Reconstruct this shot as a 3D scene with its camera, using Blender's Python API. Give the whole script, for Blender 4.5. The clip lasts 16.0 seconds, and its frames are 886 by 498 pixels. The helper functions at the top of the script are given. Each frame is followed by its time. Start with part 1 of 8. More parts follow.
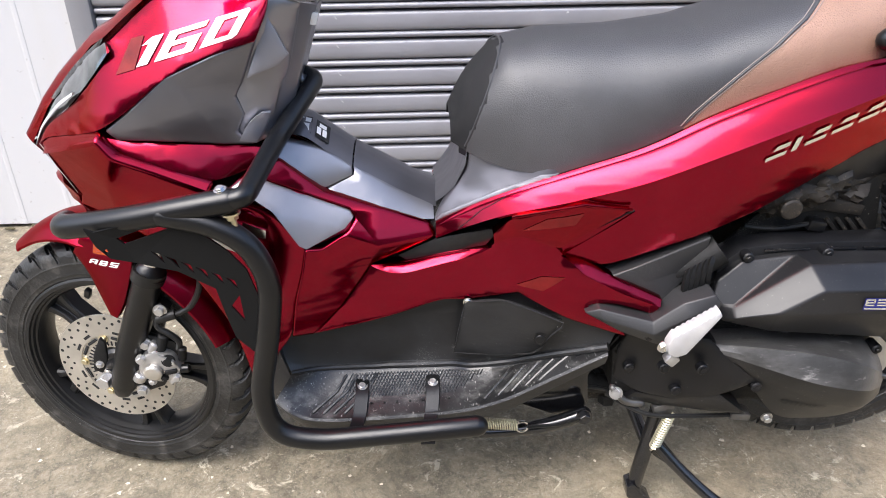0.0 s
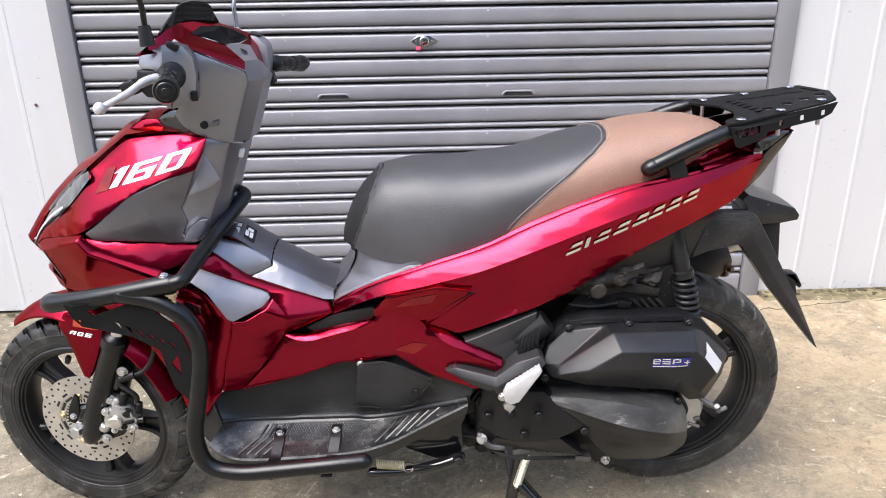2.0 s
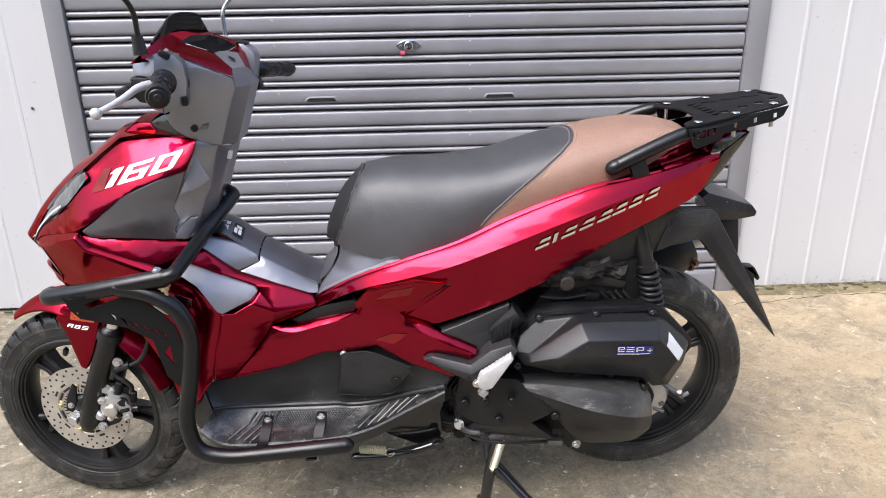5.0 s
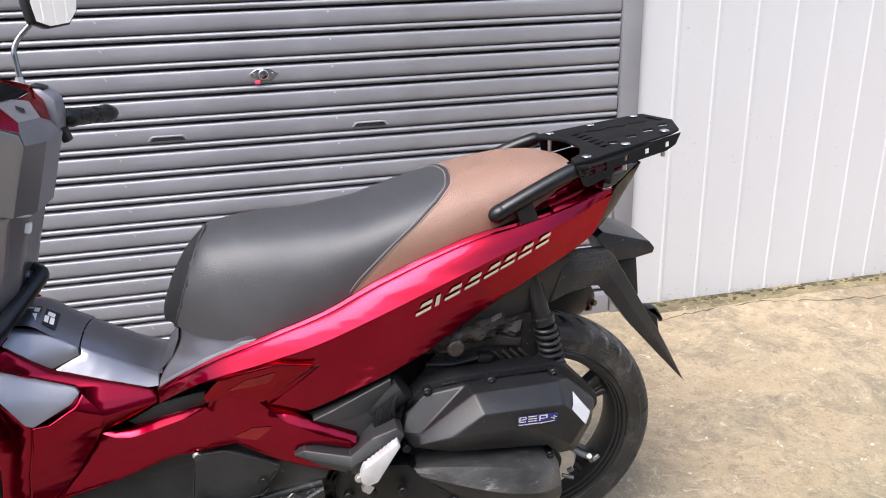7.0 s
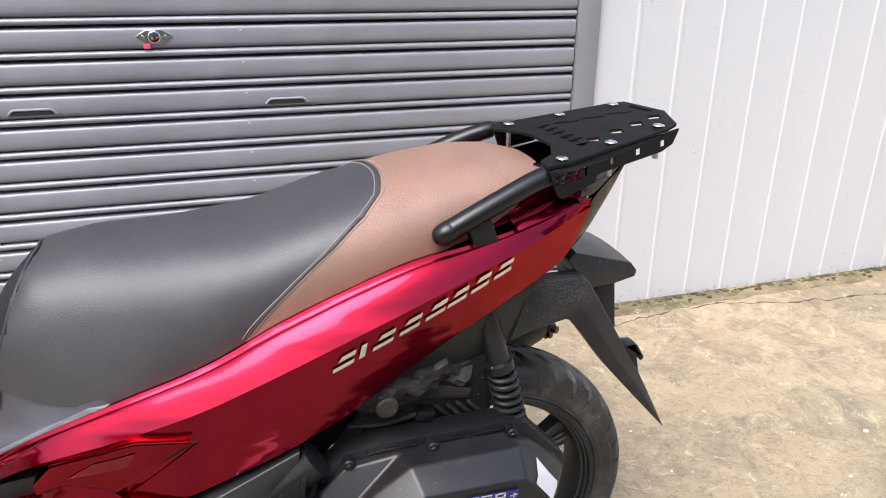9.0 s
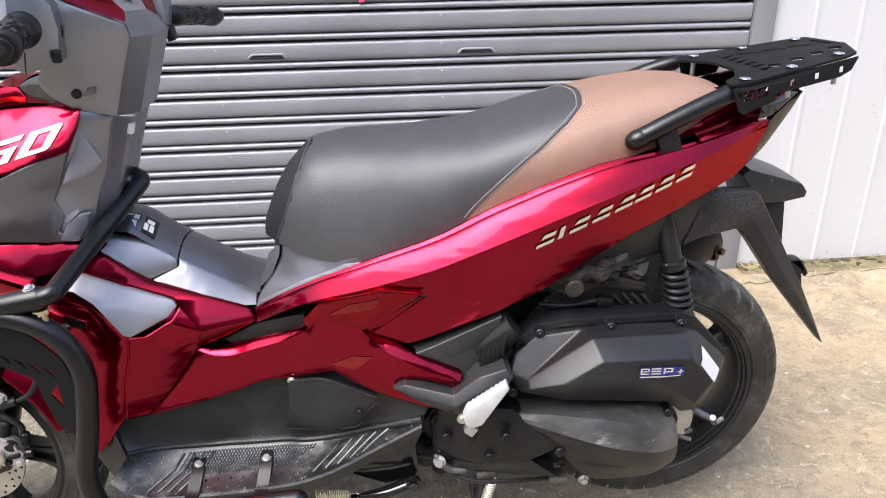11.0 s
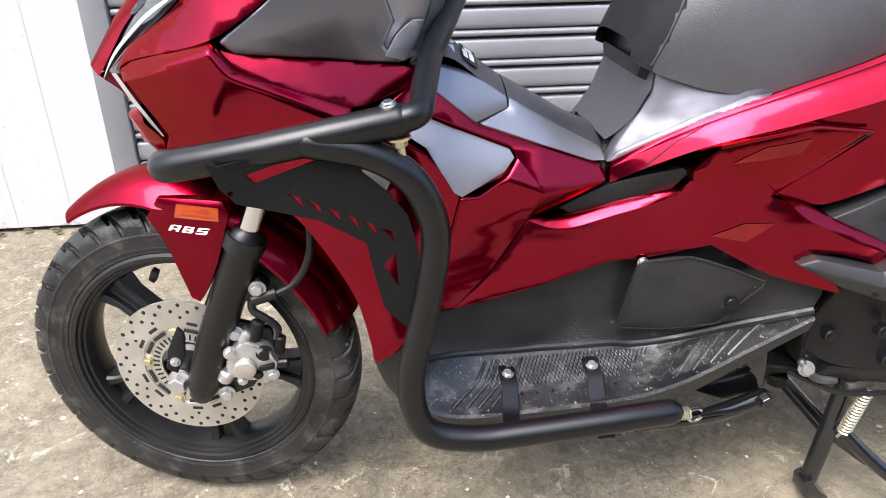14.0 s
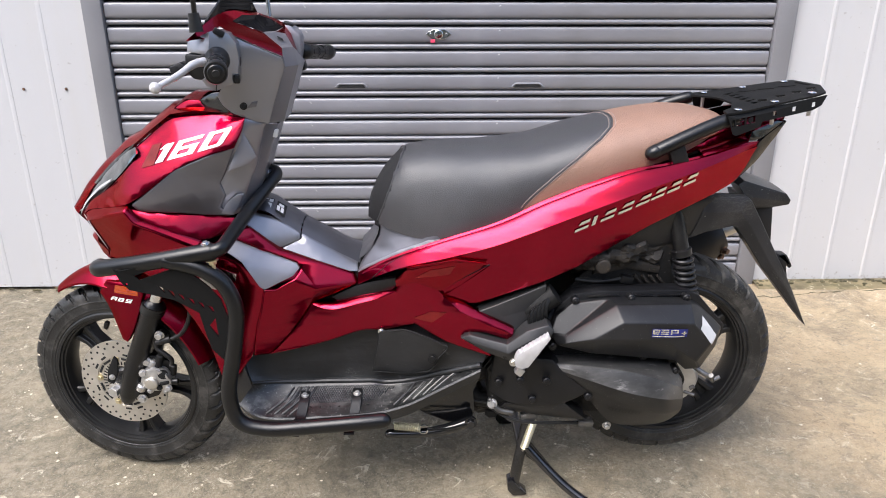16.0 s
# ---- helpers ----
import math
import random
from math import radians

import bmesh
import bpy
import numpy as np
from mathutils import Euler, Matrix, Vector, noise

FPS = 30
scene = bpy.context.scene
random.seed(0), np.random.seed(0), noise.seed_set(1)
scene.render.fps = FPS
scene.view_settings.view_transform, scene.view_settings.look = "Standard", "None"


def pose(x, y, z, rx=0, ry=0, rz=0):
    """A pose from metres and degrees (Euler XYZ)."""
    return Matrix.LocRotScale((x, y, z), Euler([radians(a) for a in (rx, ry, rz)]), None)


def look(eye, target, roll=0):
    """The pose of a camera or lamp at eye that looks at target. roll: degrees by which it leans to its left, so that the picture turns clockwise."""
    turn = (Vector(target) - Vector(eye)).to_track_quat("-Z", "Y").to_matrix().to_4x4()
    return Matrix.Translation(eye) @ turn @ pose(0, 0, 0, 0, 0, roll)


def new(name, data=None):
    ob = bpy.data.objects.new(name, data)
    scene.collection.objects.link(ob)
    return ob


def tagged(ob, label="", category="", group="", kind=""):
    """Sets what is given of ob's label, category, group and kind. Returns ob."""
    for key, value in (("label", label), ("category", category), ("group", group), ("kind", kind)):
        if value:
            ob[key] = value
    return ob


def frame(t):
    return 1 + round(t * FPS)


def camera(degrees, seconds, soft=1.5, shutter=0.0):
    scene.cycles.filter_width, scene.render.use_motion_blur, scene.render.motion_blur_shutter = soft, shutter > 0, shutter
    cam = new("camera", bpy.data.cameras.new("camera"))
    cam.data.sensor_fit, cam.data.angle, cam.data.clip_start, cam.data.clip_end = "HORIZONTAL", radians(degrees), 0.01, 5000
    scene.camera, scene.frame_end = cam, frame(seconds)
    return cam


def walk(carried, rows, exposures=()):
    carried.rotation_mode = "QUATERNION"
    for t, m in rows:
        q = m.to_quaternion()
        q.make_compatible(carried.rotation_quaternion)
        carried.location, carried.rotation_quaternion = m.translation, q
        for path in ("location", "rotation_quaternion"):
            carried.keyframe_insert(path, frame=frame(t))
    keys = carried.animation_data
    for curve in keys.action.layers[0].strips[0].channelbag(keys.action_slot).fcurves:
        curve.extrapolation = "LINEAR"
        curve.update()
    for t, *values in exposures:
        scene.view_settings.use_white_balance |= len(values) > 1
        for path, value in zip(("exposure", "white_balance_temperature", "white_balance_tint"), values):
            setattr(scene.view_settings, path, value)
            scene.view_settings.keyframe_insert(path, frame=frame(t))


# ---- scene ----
cam = camera(62.8, 16.0, soft=1.0)
PATH = [
    (0, (0.579, -1.107, 1.05), (0.636, 0.656, 0.106), -0.8),
    (0.5, (0.583, -1.115, 1.059), (0.647, 0.667, 0.153), -0.4),
    (1, (0.634, -1.169, 1.1), (0.702, 0.659, 0.292), -0.5),
    (1.5, (0.73, -1.297, 1.144), (0.789, 0.551, 0.38), -0.7),
    (2, (0.783, -1.446, 1.173), (0.839, 0.425, 0.468), -0.9),
    (2.5, (0.795, -1.522, 1.189), (0.855, 0.359, 0.513), -0.7),
    (3, (0.791, -1.545, 1.184), (0.858, 0.339, 0.515), -0.4),
    (3.5, (0.788, -1.547, 1.184), (0.851, 0.334, 0.51), -0.4),
    (5.8, (0.827, -1.519, 1.197), (0.93, 0.347, 0.485), -2.0),
    (6, (0.823, -1.516, 1.186), (0.965, 0.355, 0.492), -2.1),
    (6.5, (0.847, -1.47, 1.185), (1.069, 0.397, 0.502), -2.2),
    (7, (0.882, -1.301, 1.206), (1.247, 0.544, 0.525), -2.2),
    (7.5, (0.891, -1.162, 1.213), (1.4, 0.646, 0.529), -1.4),
    (8, (0.969, -0.979, 1.201), (1.535, 0.807, 0.502), 0.0),
    (10.5, (0.867, -1.022, 1.134), (1.174, 0.783, 0.329), -0.3),
    (11, (0.823, -1.195, 1.129), (0.976, 0.631, 0.327), -1.0),
    (11.5, (0.735, -1.33, 1.092), (0.777, 0.506, 0.301), -1.4),
    (12, (0.544, -1.239, 1.067), (0.542, 0.6, 0.281), -3.0),
    (12.5, (0.363, -1.093, 1.001), (0.426, 0.747, 0.22), -4.0),
    (13, (0.271, -0.893, 0.836), (0.438, 0.911, -0.012), -3.4),
    (13.5, (0.266, -0.857, 0.801), (0.476, 0.928, -0.077), -1.8),
    (14, (0.299, -0.941, 0.867), (0.49, 0.845, -0.014), -0.8),
    (14.5, (0.409, -1.207, 1.002), (0.53, 0.592, 0.137), -0.7),
    (15, (0.597, -1.429, 1.111), (0.681, 0.392, 0.288), -0.2),
    (15.5, (0.7, -1.534, 1.15), (0.767, 0.315, 0.391), 0.1),
    (16, (0.74, -1.568, 1.174), (0.799, 0.299, 0.46), 0.1),
]
walk(cam, [(t, look(eye, target, roll)) for t, eye, target, roll in PATH],
     exposures=((0, 1.46, 6150, 11), (1.5, 1.44, 6150, 11), (3.0, 1.26, 6150, 11), (3.7, 1.24, 6150, 11), (6.5, 1.26, 6150, 11), (8.0, 1.20, 6150, 11), (10.5, 1.40, 6150, 11), (11.0, 1.44, 6150, 11), (11.5, 1.34, 6150, 11), (12.5, 1.44, 6150, 11), (13.5, 1.74, 6150, 11), (14.5, 1.52, 6150, 11), (16, 1.22, 6150, 11)))
from mathutils.bvhtree import BVHTree
from mathutils.geometry import delaunay_2d_cdt

# ---- world and light ----
world = bpy.data.worlds.new("world")
scene.world = world
world.use_nodes = True
wn = world.node_tree.nodes
sky = wn.new("ShaderNodeTexSky")
sky.sky_type, sky.sun_disc = "NISHITA", False
sky.sun_elevation, sky.sun_rotation = radians(57), radians(222)
sky.air_density, sky.dust_density, sky.ozone_density = 1.2, 4.0, 1.0
wn["Background"].inputs["Strength"].default_value = 0.15
world.node_tree.links.new(sky.outputs[0], wn["Background"].inputs[0])
sun = new("sun", bpy.data.lights.new("sun", "SUN"))
sun.data.energy, sun.data.angle, sun.data.color = 1.5, radians(40), (1.0, 0.965, 0.93)
sun.matrix_world = look((-3.2, -3.6, 7.6), (0, 0, 0))


# ---- materials ----
def mat(name, color, rough=0.5, metal=0.0, vary=0.12, scale=8.0, fine=180.0, bump=0.08, coat=0.0, dust=0.0, dust_color=(0.35, 0.33, 0.3), spec=0.5, each=0.0):
    m = bpy.data.materials.new(name)
    m.use_nodes = True
    n, l = m.node_tree.nodes, m.node_tree.links
    p = n["Principled BSDF"]
    co = n.new("ShaderNodeTexCoord")
    big, small = n.new("ShaderNodeTexNoise"), n.new("ShaderNodeTexNoise")
    big.inputs["Scale"].default_value, big.inputs["Detail"].default_value = scale, 5
    small.inputs["Scale"].default_value, small.inputs["Detail"].default_value = fine, 3
    l.new(co.outputs["Object"], big.inputs["Vector"])
    l.new(co.outputs["Object"], small.inputs["Vector"])
    ramp = n.new("ShaderNodeMapRange")
    ramp.inputs[1].default_value, ramp.inputs[2].default_value = 0.3, 0.7
    ramp.inputs[3].default_value, ramp.inputs[4].default_value = 1 - vary, 1 + vary
    l.new(big.outputs[0], ramp.inputs[0])
    tint = n.new("ShaderNodeMix")
    tint.data_type, tint.blend_type = "RGBA", "MULTIPLY"
    tint.inputs[0].default_value = 1
    tint.inputs[6].default_value = (*color, 1)
    l.new(ramp.outputs[0], tint.inputs[7])
    out = tint.outputs[2]
    if each:
        info = n.new("ShaderNodeObjectInfo")
        er = n.new("ShaderNodeMapRange")
        er.inputs[3].default_value, er.inputs[4].default_value = 1 - each, 1 + each
        l.new(info.outputs["Random"], er.inputs[0])
        t2 = n.new("ShaderNodeMix")
        t2.data_type, t2.blend_type = "RGBA", "MULTIPLY"
        t2.inputs[0].default_value = 1
        l.new(out, t2.inputs[6])
        l.new(er.outputs[0], t2.inputs[7])
        out = t2.outputs[2]
    if dust:
        sp = n.new("ShaderNodeTexNoise")
        sp.inputs["Scale"].default_value, sp.inputs["Detail"].default_value = 620.0, 4
        l.new(co.outputs["Object"], sp.inputs["Vector"])
        patch = n.new("ShaderNodeTexNoise")
        patch.inputs["Scale"].default_value = 6.0
        l.new(co.outputs["Object"], patch.inputs["Vector"])
        mul = n.new("ShaderNodeMath")
        mul.operation = "MULTIPLY"
        l.new(sp.outputs[0], mul.inputs[0])
        l.new(patch.outputs[0], mul.inputs[1])
        th = n.new("ShaderNodeMapRange")
        th.inputs[1].default_value, th.inputs[2].default_value = 0.36, 0.43
        th.inputs[3].default_value, th.inputs[4].default_value = 0.0, dust
        l.new(mul.outputs[0], th.inputs[0])
        dm = n.new("ShaderNodeMix")
        dm.data_type = "RGBA"
        l.new(th.outputs[0], dm.inputs[0])
        l.new(out, dm.inputs[6])
        dm.inputs[7].default_value = (*dust_color, 1)
        out = dm.outputs[2]
    l.new(out, p.inputs["Base Color"])
    rr = n.new("ShaderNodeMapRange")
    rr.inputs[1].default_value, rr.inputs[2].default_value = 0.25, 0.75
    rr.inputs[3].default_value, rr.inputs[4].default_value = max(0.02, rough * 0.85), min(1, rough * 1.15)
    l.new(big.outputs[0], rr.inputs[0])
    l.new(rr.outputs[0], p.inputs["Roughness"])
    p.inputs["Metallic"].default_value = metal
    p.inputs["Specular IOR Level"].default_value = spec
    p.inputs["Coat Weight"].default_value = coat
    p.inputs["Coat Roughness"].default_value = 0.05
    if bump:
        b = n.new("ShaderNodeBump")
        b.inputs["Strength"].default_value, b.inputs["Distance"].default_value = bump, 0.002
        l.new(small.outputs[0], b.inputs["Height"])
        l.new(b.outputs[0], p.inputs["Normal"])
    return m


RED = mat("candy_red_paint", (0.29, 0.001, 0.020), 0.21, 1.0, 0.06, 5, 900, 0.012, coat=0.35)
RED_FENDER = mat("candy_red_fender_paint", (0.23, 0.001, 0.016), 0.30, 1.0, 0.08, 9, 700, 0.02, coat=0.25, dust=0.08)
GREY = mat("satin_grey_paint", (0.185, 0.182, 0.202), 0.35, 0.85, 0.06, 6, 700, 0.02)
# silver paint; on side_cowl_facet and shield_lobe it stands in for a highlight
SILVER = mat("satin_silver_and_highlight", (0.27, 0.27, 0.30), 0.42, 0.5, 0.06, 6, 700, 0.02)
BLACK = mat("black_plastic", (0.007, 0.007, 0.008), 0.40, 0, 0.25, 10, 500, 0.12, dust=0.06, spec=0.35)
DUSTY = mat("dusty_black_plastic", (0.010, 0.010, 0.011), 0.36, 0, 0.5, 9, 600, 0.03, dust=0.25, spec=0.4)
BOARD = mat("worn_footboard_plastic", (0.016, 0.016, 0.0165), 0.36, 0, 0.4, 12, 420, 0.05, dust=0.5, spec=0.45, dust_color=(0.42, 0.41, 0.39))
TREAD = mat("scuffed_tread_plastic", (0.013, 0.013, 0.0135), 0.30, 0, 0.6, 16, 260, 0.22, dust=0.8, spec=0.5, dust_color=(0.45, 0.44, 0.42))
# lighter than DUSTY: settled dust plus sky sheen put into the colour
SHEEN_DUST = mat("dust_and_sheen_plastic", (0.060, 0.059, 0.058), 0.36, 0, 0.6, 14, 300, 0.1, dust=0.5, spec=0.5)
SATIN = mat("satin_black_steel", (0.004, 0.004, 0.0045), 0.32, 0.0, 0.15, 20, 900, 0.1, spec=0.45)
PLATE = mat("matt_black_plate", (0.005, 0.005, 0.005), 0.6, 0, 0.1, 15, 900, 0.1, spec=0.2)
GLOSS = mat("gloss_black_paint", (0.008, 0.008, 0.009), 0.15, 0, 0.2, 15, 300, 0.05, coat=0.5, dust=0.2)
VINYL = mat("black_seat_vinyl", (0.037, 0.037, 0.040), 0.46, 0, 0.2, 5, 600, 0.4, spec=0.75)
BROWN = mat("brown_seat_vinyl", (0.25, 0.147, 0.105), 0.46, 0, 0.14, 7, 420, 0.8)
THREAD = mat("grey_thread", (0.25, 0.2, 0.18), 0.8, 0, 0.1, 30, 900, 0.1)
RUBBER = mat("tyre_rubber", (0.013, 0.013, 0.013), 0.46, 0, 0.6, 14, 200, 0.5, dust=0.5, dust_color=(0.22, 0.21, 0.19), spec=0.5)
RIM = mat("black_wheel_paint", (0.010, 0.010, 0.0105), 0.40, 0.1, 0.4, 14, 400, 0.1, dust=0.3, dust_color=(0.12, 0.115, 0.105), spec=0.5)
STEEL = mat("brushed_disc_steel", (0.55, 0.52, 0.47), 0.36, 0.8, 0.15, 25, 500, 0.1)
CHROME = mat("bright_chrome", (0.75, 0.74, 0.73), 0.12, 1.0, 0.05, 20, 500, 0.02)
DARK_CHROME = mat("dark_chrome", (0.22, 0.215, 0.21), 0.15, 1.0, 0.05, 20, 500, 0.02)
ZINC = mat("yellowish_zinc_bolts", (0.62, 0.55, 0.36), 0.3, 0.9, 0.15, 40, 500, 0.1)
ALLOY = mat("cast_alloy", (0.55, 0.54, 0.53), 0.36, 0.85, 0.15, 35, 350, 0.25)
DARK_ALLOY = mat("dark_cast_alloy", (0.16, 0.155, 0.15), 0.4, 0.8, 0.3, 35, 250, 0.4)
WHITE_ALLOY = mat("pale_painted_alloy", (0.52, 0.51, 0.51), 0.42, 0.3, 0.12, 30, 400, 0.15)
HOSE = mat("black_rubber_hose", (0.010, 0.010, 0.010), 0.42, 0, 0.15, 20, 300, 0.1, spec=0.4)
DARK = mat("dark_mechanical_black", (0.006, 0.006, 0.006), 0.6, 0, 0.4, 15, 120, 0.5, dust=0.3, spec=0.3)
GRIME = mat("grimy_engine_casting", (0.013, 0.011, 0.009), 0.6, 0, 0.7, 18, 90, 0.8, dust=0.7, dust_color=(0.14, 0.10, 0.06), spec=0.4)
GRIP = mat("black_grip_rubber", (0.006, 0.006, 0.0065), 0.36, 0, 0.2, 30, 400, 0.1, spec=0.4)
RUST = mat("rusty_steel", (0.16, 0.085, 0.05), 0.6, 0.3, 0.5, 60, 300, 0.3)
EXHAUST = mat("muffler_paint", (0.05, 0.042, 0.036), 0.5, 0.3, 0.3, 10, 200, 0.2)
DECAL_WHITE = mat("white_decal", (0.85, 0.83, 0.80), 0.35, 0, 0.02, 20, 300, 0.0)
DECAL_SILVER = mat("silver_emblem", (0.78, 0.76, 0.70), 0.22, 0.8, 0.05, 20, 300, 0.0)
# an orange reflection on the mudguard and its darker bars, painted as colour
FENDER_REFLECTION = mat("orange_red_reflection", (0.30, 0.040, 0.006), 0.22, 0, 0.06, 20, 300, 0.0, coat=0.5)
FENDER_REFLECTION_DARK = mat("dark_red_reflection_bars", (0.22, 0.02, 0.01), 0.4, 0, 0.05, 20, 300, 0.0)
BLUE = mat("blue_badge", (0.02, 0.025, 0.16), 0.3, 0.2, 0.05, 20, 300, 0.0)
LABEL_BLACK = mat("black_label", (0.012, 0.012, 0.012), 0.4, 0, 0.05, 20, 300, 0.0)
LABEL_GREY = mat("pale_grey_label", (0.5, 0.5, 0.5), 0.5, 0, 0.05, 20, 300, 0.0)
SPRING = mat("zinc_spring", (0.62, 0.58, 0.42), 0.35, 0.7, 0.1, 40, 300, 0.05)
MIRROR = mat("mirror_glass", (0.9, 0.9, 0.9), 0.01, 1.0, 0.0, 5, 50, 0.0)
METER = mat("dark_meter_lens", (0.004, 0.004, 0.005), 0.06, 0, 0, 5, 50, 0.0, spec=0.2)
TAIL = mat("smoked_tail_lens", (0.010, 0.009, 0.009), 0.12, 0, 0.1, 20, 50, 0.0, spec=0.5)
LENS = mat("headlight_reflector", (0.11, 0.12, 0.12), 0.10, 0.8, 0.7, 40, 60, 0.3, coat=1.0)
LIGHT_GREY = mat("light_satin_grey_paint", (0.255, 0.253, 0.275), 0.34, 0.7, 0.06, 6, 700, 0.02)
CHARCOAL = mat("charcoal_plastic", (0.021, 0.021, 0.022), 0.45, 0, 0.2, 8, 400, 0.15, dust=0.15)
LENS_RED = mat("red_indicator_lens", (0.27, 0.003, 0.012), 0.18, 1.0, 0.1, 20, 50, 0.0, coat=0.35)
# next two: reflections of something orange across the yard, painted as fixed patches
DULL_REFLECTION = mat("dull_red_reflection", (0.15, 0.007, 0.005), 0.25, 0.0, 0.3, 30, 50, 0.0, spec=0.3)
ORANGE_REFLECTION = mat("orange_reflection_on_red", (0.115, 0.006, 0.006), 0.25, 0.0, 0.3, 30, 50, 0.0, spec=0.3)
PINK = mat("pink_tag", (0.75, 0.07, 0.14), 0.5, 0, 0.1, 20, 200, 0.0)
SLAT = mat("grey_shutter_paint", (0.245, 0.245, 0.266), 0.38, 0.2, 0.07, 3, 160, 0.10, dust=0.12, dust_color=(0.6, 0.6, 0.6), each=0.03)
POST = mat("grey_post_paint", (0.22, 0.22, 0.235), 0.48, 0.1, 0.06, 4, 200, 0.1, dust=0.15, dust_color=(0.5, 0.5, 0.5))
WALL_PAINT = mat("white_sheet_paint", (0.50, 0.50, 0.508), 0.5, 0, 0.02, 1.2, 90, 0.05)
GAP = mat("dark_gap", (0.01, 0.01, 0.01), 0.9, 0, 0.2, 8, 50, 0.1)
# dark tone of the unseen wall that is added to darken reflections
SHADE_WALL = mat("added_dark_wall", (0.13, 0.135, 0.11), 0.9, 0, 0.4, 1.5, 30, 0.4)


for paint in (RED, RED_FENDER, LENS_RED):
    paint.node_tree.nodes["Principled BSDF"].inputs["Coat Roughness"].default_value = 0.05
    paint.node_tree.nodes["Principled BSDF"].inputs["Specular Tint"].default_value = (0.8, 0.12, 0.14, 1)


def waves(m, scale, stretch, height, detail=3):
    """The slow waviness of moulded and painted plastic, which draws reflections out into streaks."""
    n, l = m.node_tree.nodes, m.node_tree.links
    p = n["Principled BSDF"]
    co, mp, nz, b = (n.new("ShaderNode" + k) for k in ("TexCoord", "Mapping", "TexNoise", "Bump"))
    mp.inputs["Scale"].default_value, mp.inputs["Rotation"].default_value = stretch, (0, 0.35, 0)
    nz.inputs["Scale"].default_value, nz.inputs["Detail"].default_value = scale, detail
    l.new(co.outputs["Object"], mp.inputs["Vector"])
    l.new(mp.outputs[0], nz.inputs["Vector"])
    b.inputs["Strength"].default_value, b.inputs["Distance"].default_value = 1.0, height
    l.new(nz.outputs[0], b.inputs["Height"])
    if p.inputs["Normal"].links:
        l.new(p.inputs["Normal"].links[0].from_socket, b.inputs["Normal"])
    l.new(b.outputs[0], p.inputs["Normal"])
    l.new(b.outputs[0], p.inputs["Coat Normal"])


waves(RED, 5, (0.35, 1, 1.6), 0.004, 1)
waves(RED, 13, (0.22, 1, 1.5), 0.003, 2)
waves(RED_FENDER, 7, (0.5, 1, 1.4), 0.004, 1)
waves(BOARD, 22, (0.5, 1, 1.2), 0.003)
waves(DUSTY, 10, (0.6, 1, 1), 0.0015, 1)


def scuffs(m, scale, lo, hi, color, amount=0.8, stretch=(1, 1, 1), turn=(0, 0, 0), detail=6):
    """A layer of scuffs or splashes with shapes of their own over a material."""
    n, l = m.node_tree.nodes, m.node_tree.links
    p = n["Principled BSDF"]
    src = p.inputs["Base Color"].links[0].from_socket
    co, mp, nz, th, mx = (n.new("ShaderNode" + k) for k in ("TexCoord", "Mapping", "TexNoise", "MapRange", "Mix"))
    mp.inputs["Scale"].default_value, mp.inputs["Rotation"].default_value = stretch, turn
    nz.inputs["Scale"].default_value, nz.inputs["Detail"].default_value = scale, detail
    nz.inputs["Roughness"].default_value = 0.65
    l.new(co.outputs["Object"], mp.inputs["Vector"])
    l.new(mp.outputs[0], nz.inputs["Vector"])
    for i, v in ((1, lo), (2, hi), (3, 0.0), (4, amount)):
        th.inputs[i].default_value = v
    l.new(nz.outputs[0], th.inputs[0])
    mx.data_type = "RGBA"
    l.new(th.outputs[0], mx.inputs[0])
    l.new(src, mx.inputs[6])
    mx.inputs[7].default_value = (*color, 1)
    l.new(mx.outputs[2], p.inputs["Base Color"])


scuffs(SLAT, 90, 0.735, 0.76, (0.62, 0.62, 0.62), 0.6, (0.5, 1, 1))
scuffs(SLAT, 16, 0.705, 0.73, (0.62, 0.62, 0.62), 0.8, (1, 1, 1.6))
scuffs(SLAT, 34, 0.74, 0.77, (0.05, 0.05, 0.05), 0.5)
scuffs(SLAT, 2.2, 0.5, 0.8, (0.16, 0.15, 0.14), 0.6, (0.5, 1, 1))
scuffs(BOARD, 110, 0.70, 0.74, (0.5, 0.49, 0.47), 0.9, (1.0, 0.35, 1), (0, 0, 0.5))
scuffs(BOARD, 30, 0.64, 0.78, (0.3, 0.29, 0.28), 0.5, (0.6, 1, 1), (0, 0.3, 0.9))
scuffs(TREAD, 300, 0.61, 0.68, (0.50, 0.49, 0.47), 0.5, (1.0, 0.35, 1), (0, 0, 0.5))
scuffs(TREAD, 40, 0.52, 0.72, (0.15, 0.147, 0.14), 0.6, (0.6, 1, 1), (0, 0, 0.9))
scuffs(DUSTY, 8, 0.50, 0.68, (0.05, 0.049, 0.047), 0.22)
scuffs(DUSTY, 120, 0.70, 0.73, (0.35, 0.34, 0.32), 0.7, (0.5, 1, 1))
scuffs(DUSTY, 260, 0.66, 0.70, (0.30, 0.29, 0.27), 0.5)
scuffs(GRIME, 260, 0.62, 0.68, (0.16, 0.12, 0.08), 0.8)
scuffs(DARK, 150, 0.67, 0.71, (0.30, 0.28, 0.25), 0.7)
scuffs(BLACK, 190, 0.70, 0.73, (0.35, 0.34, 0.33), 0.6)
scuffs(VINYL, 5, 0.52, 0.75, (0.075, 0.076, 0.08), 0.35)
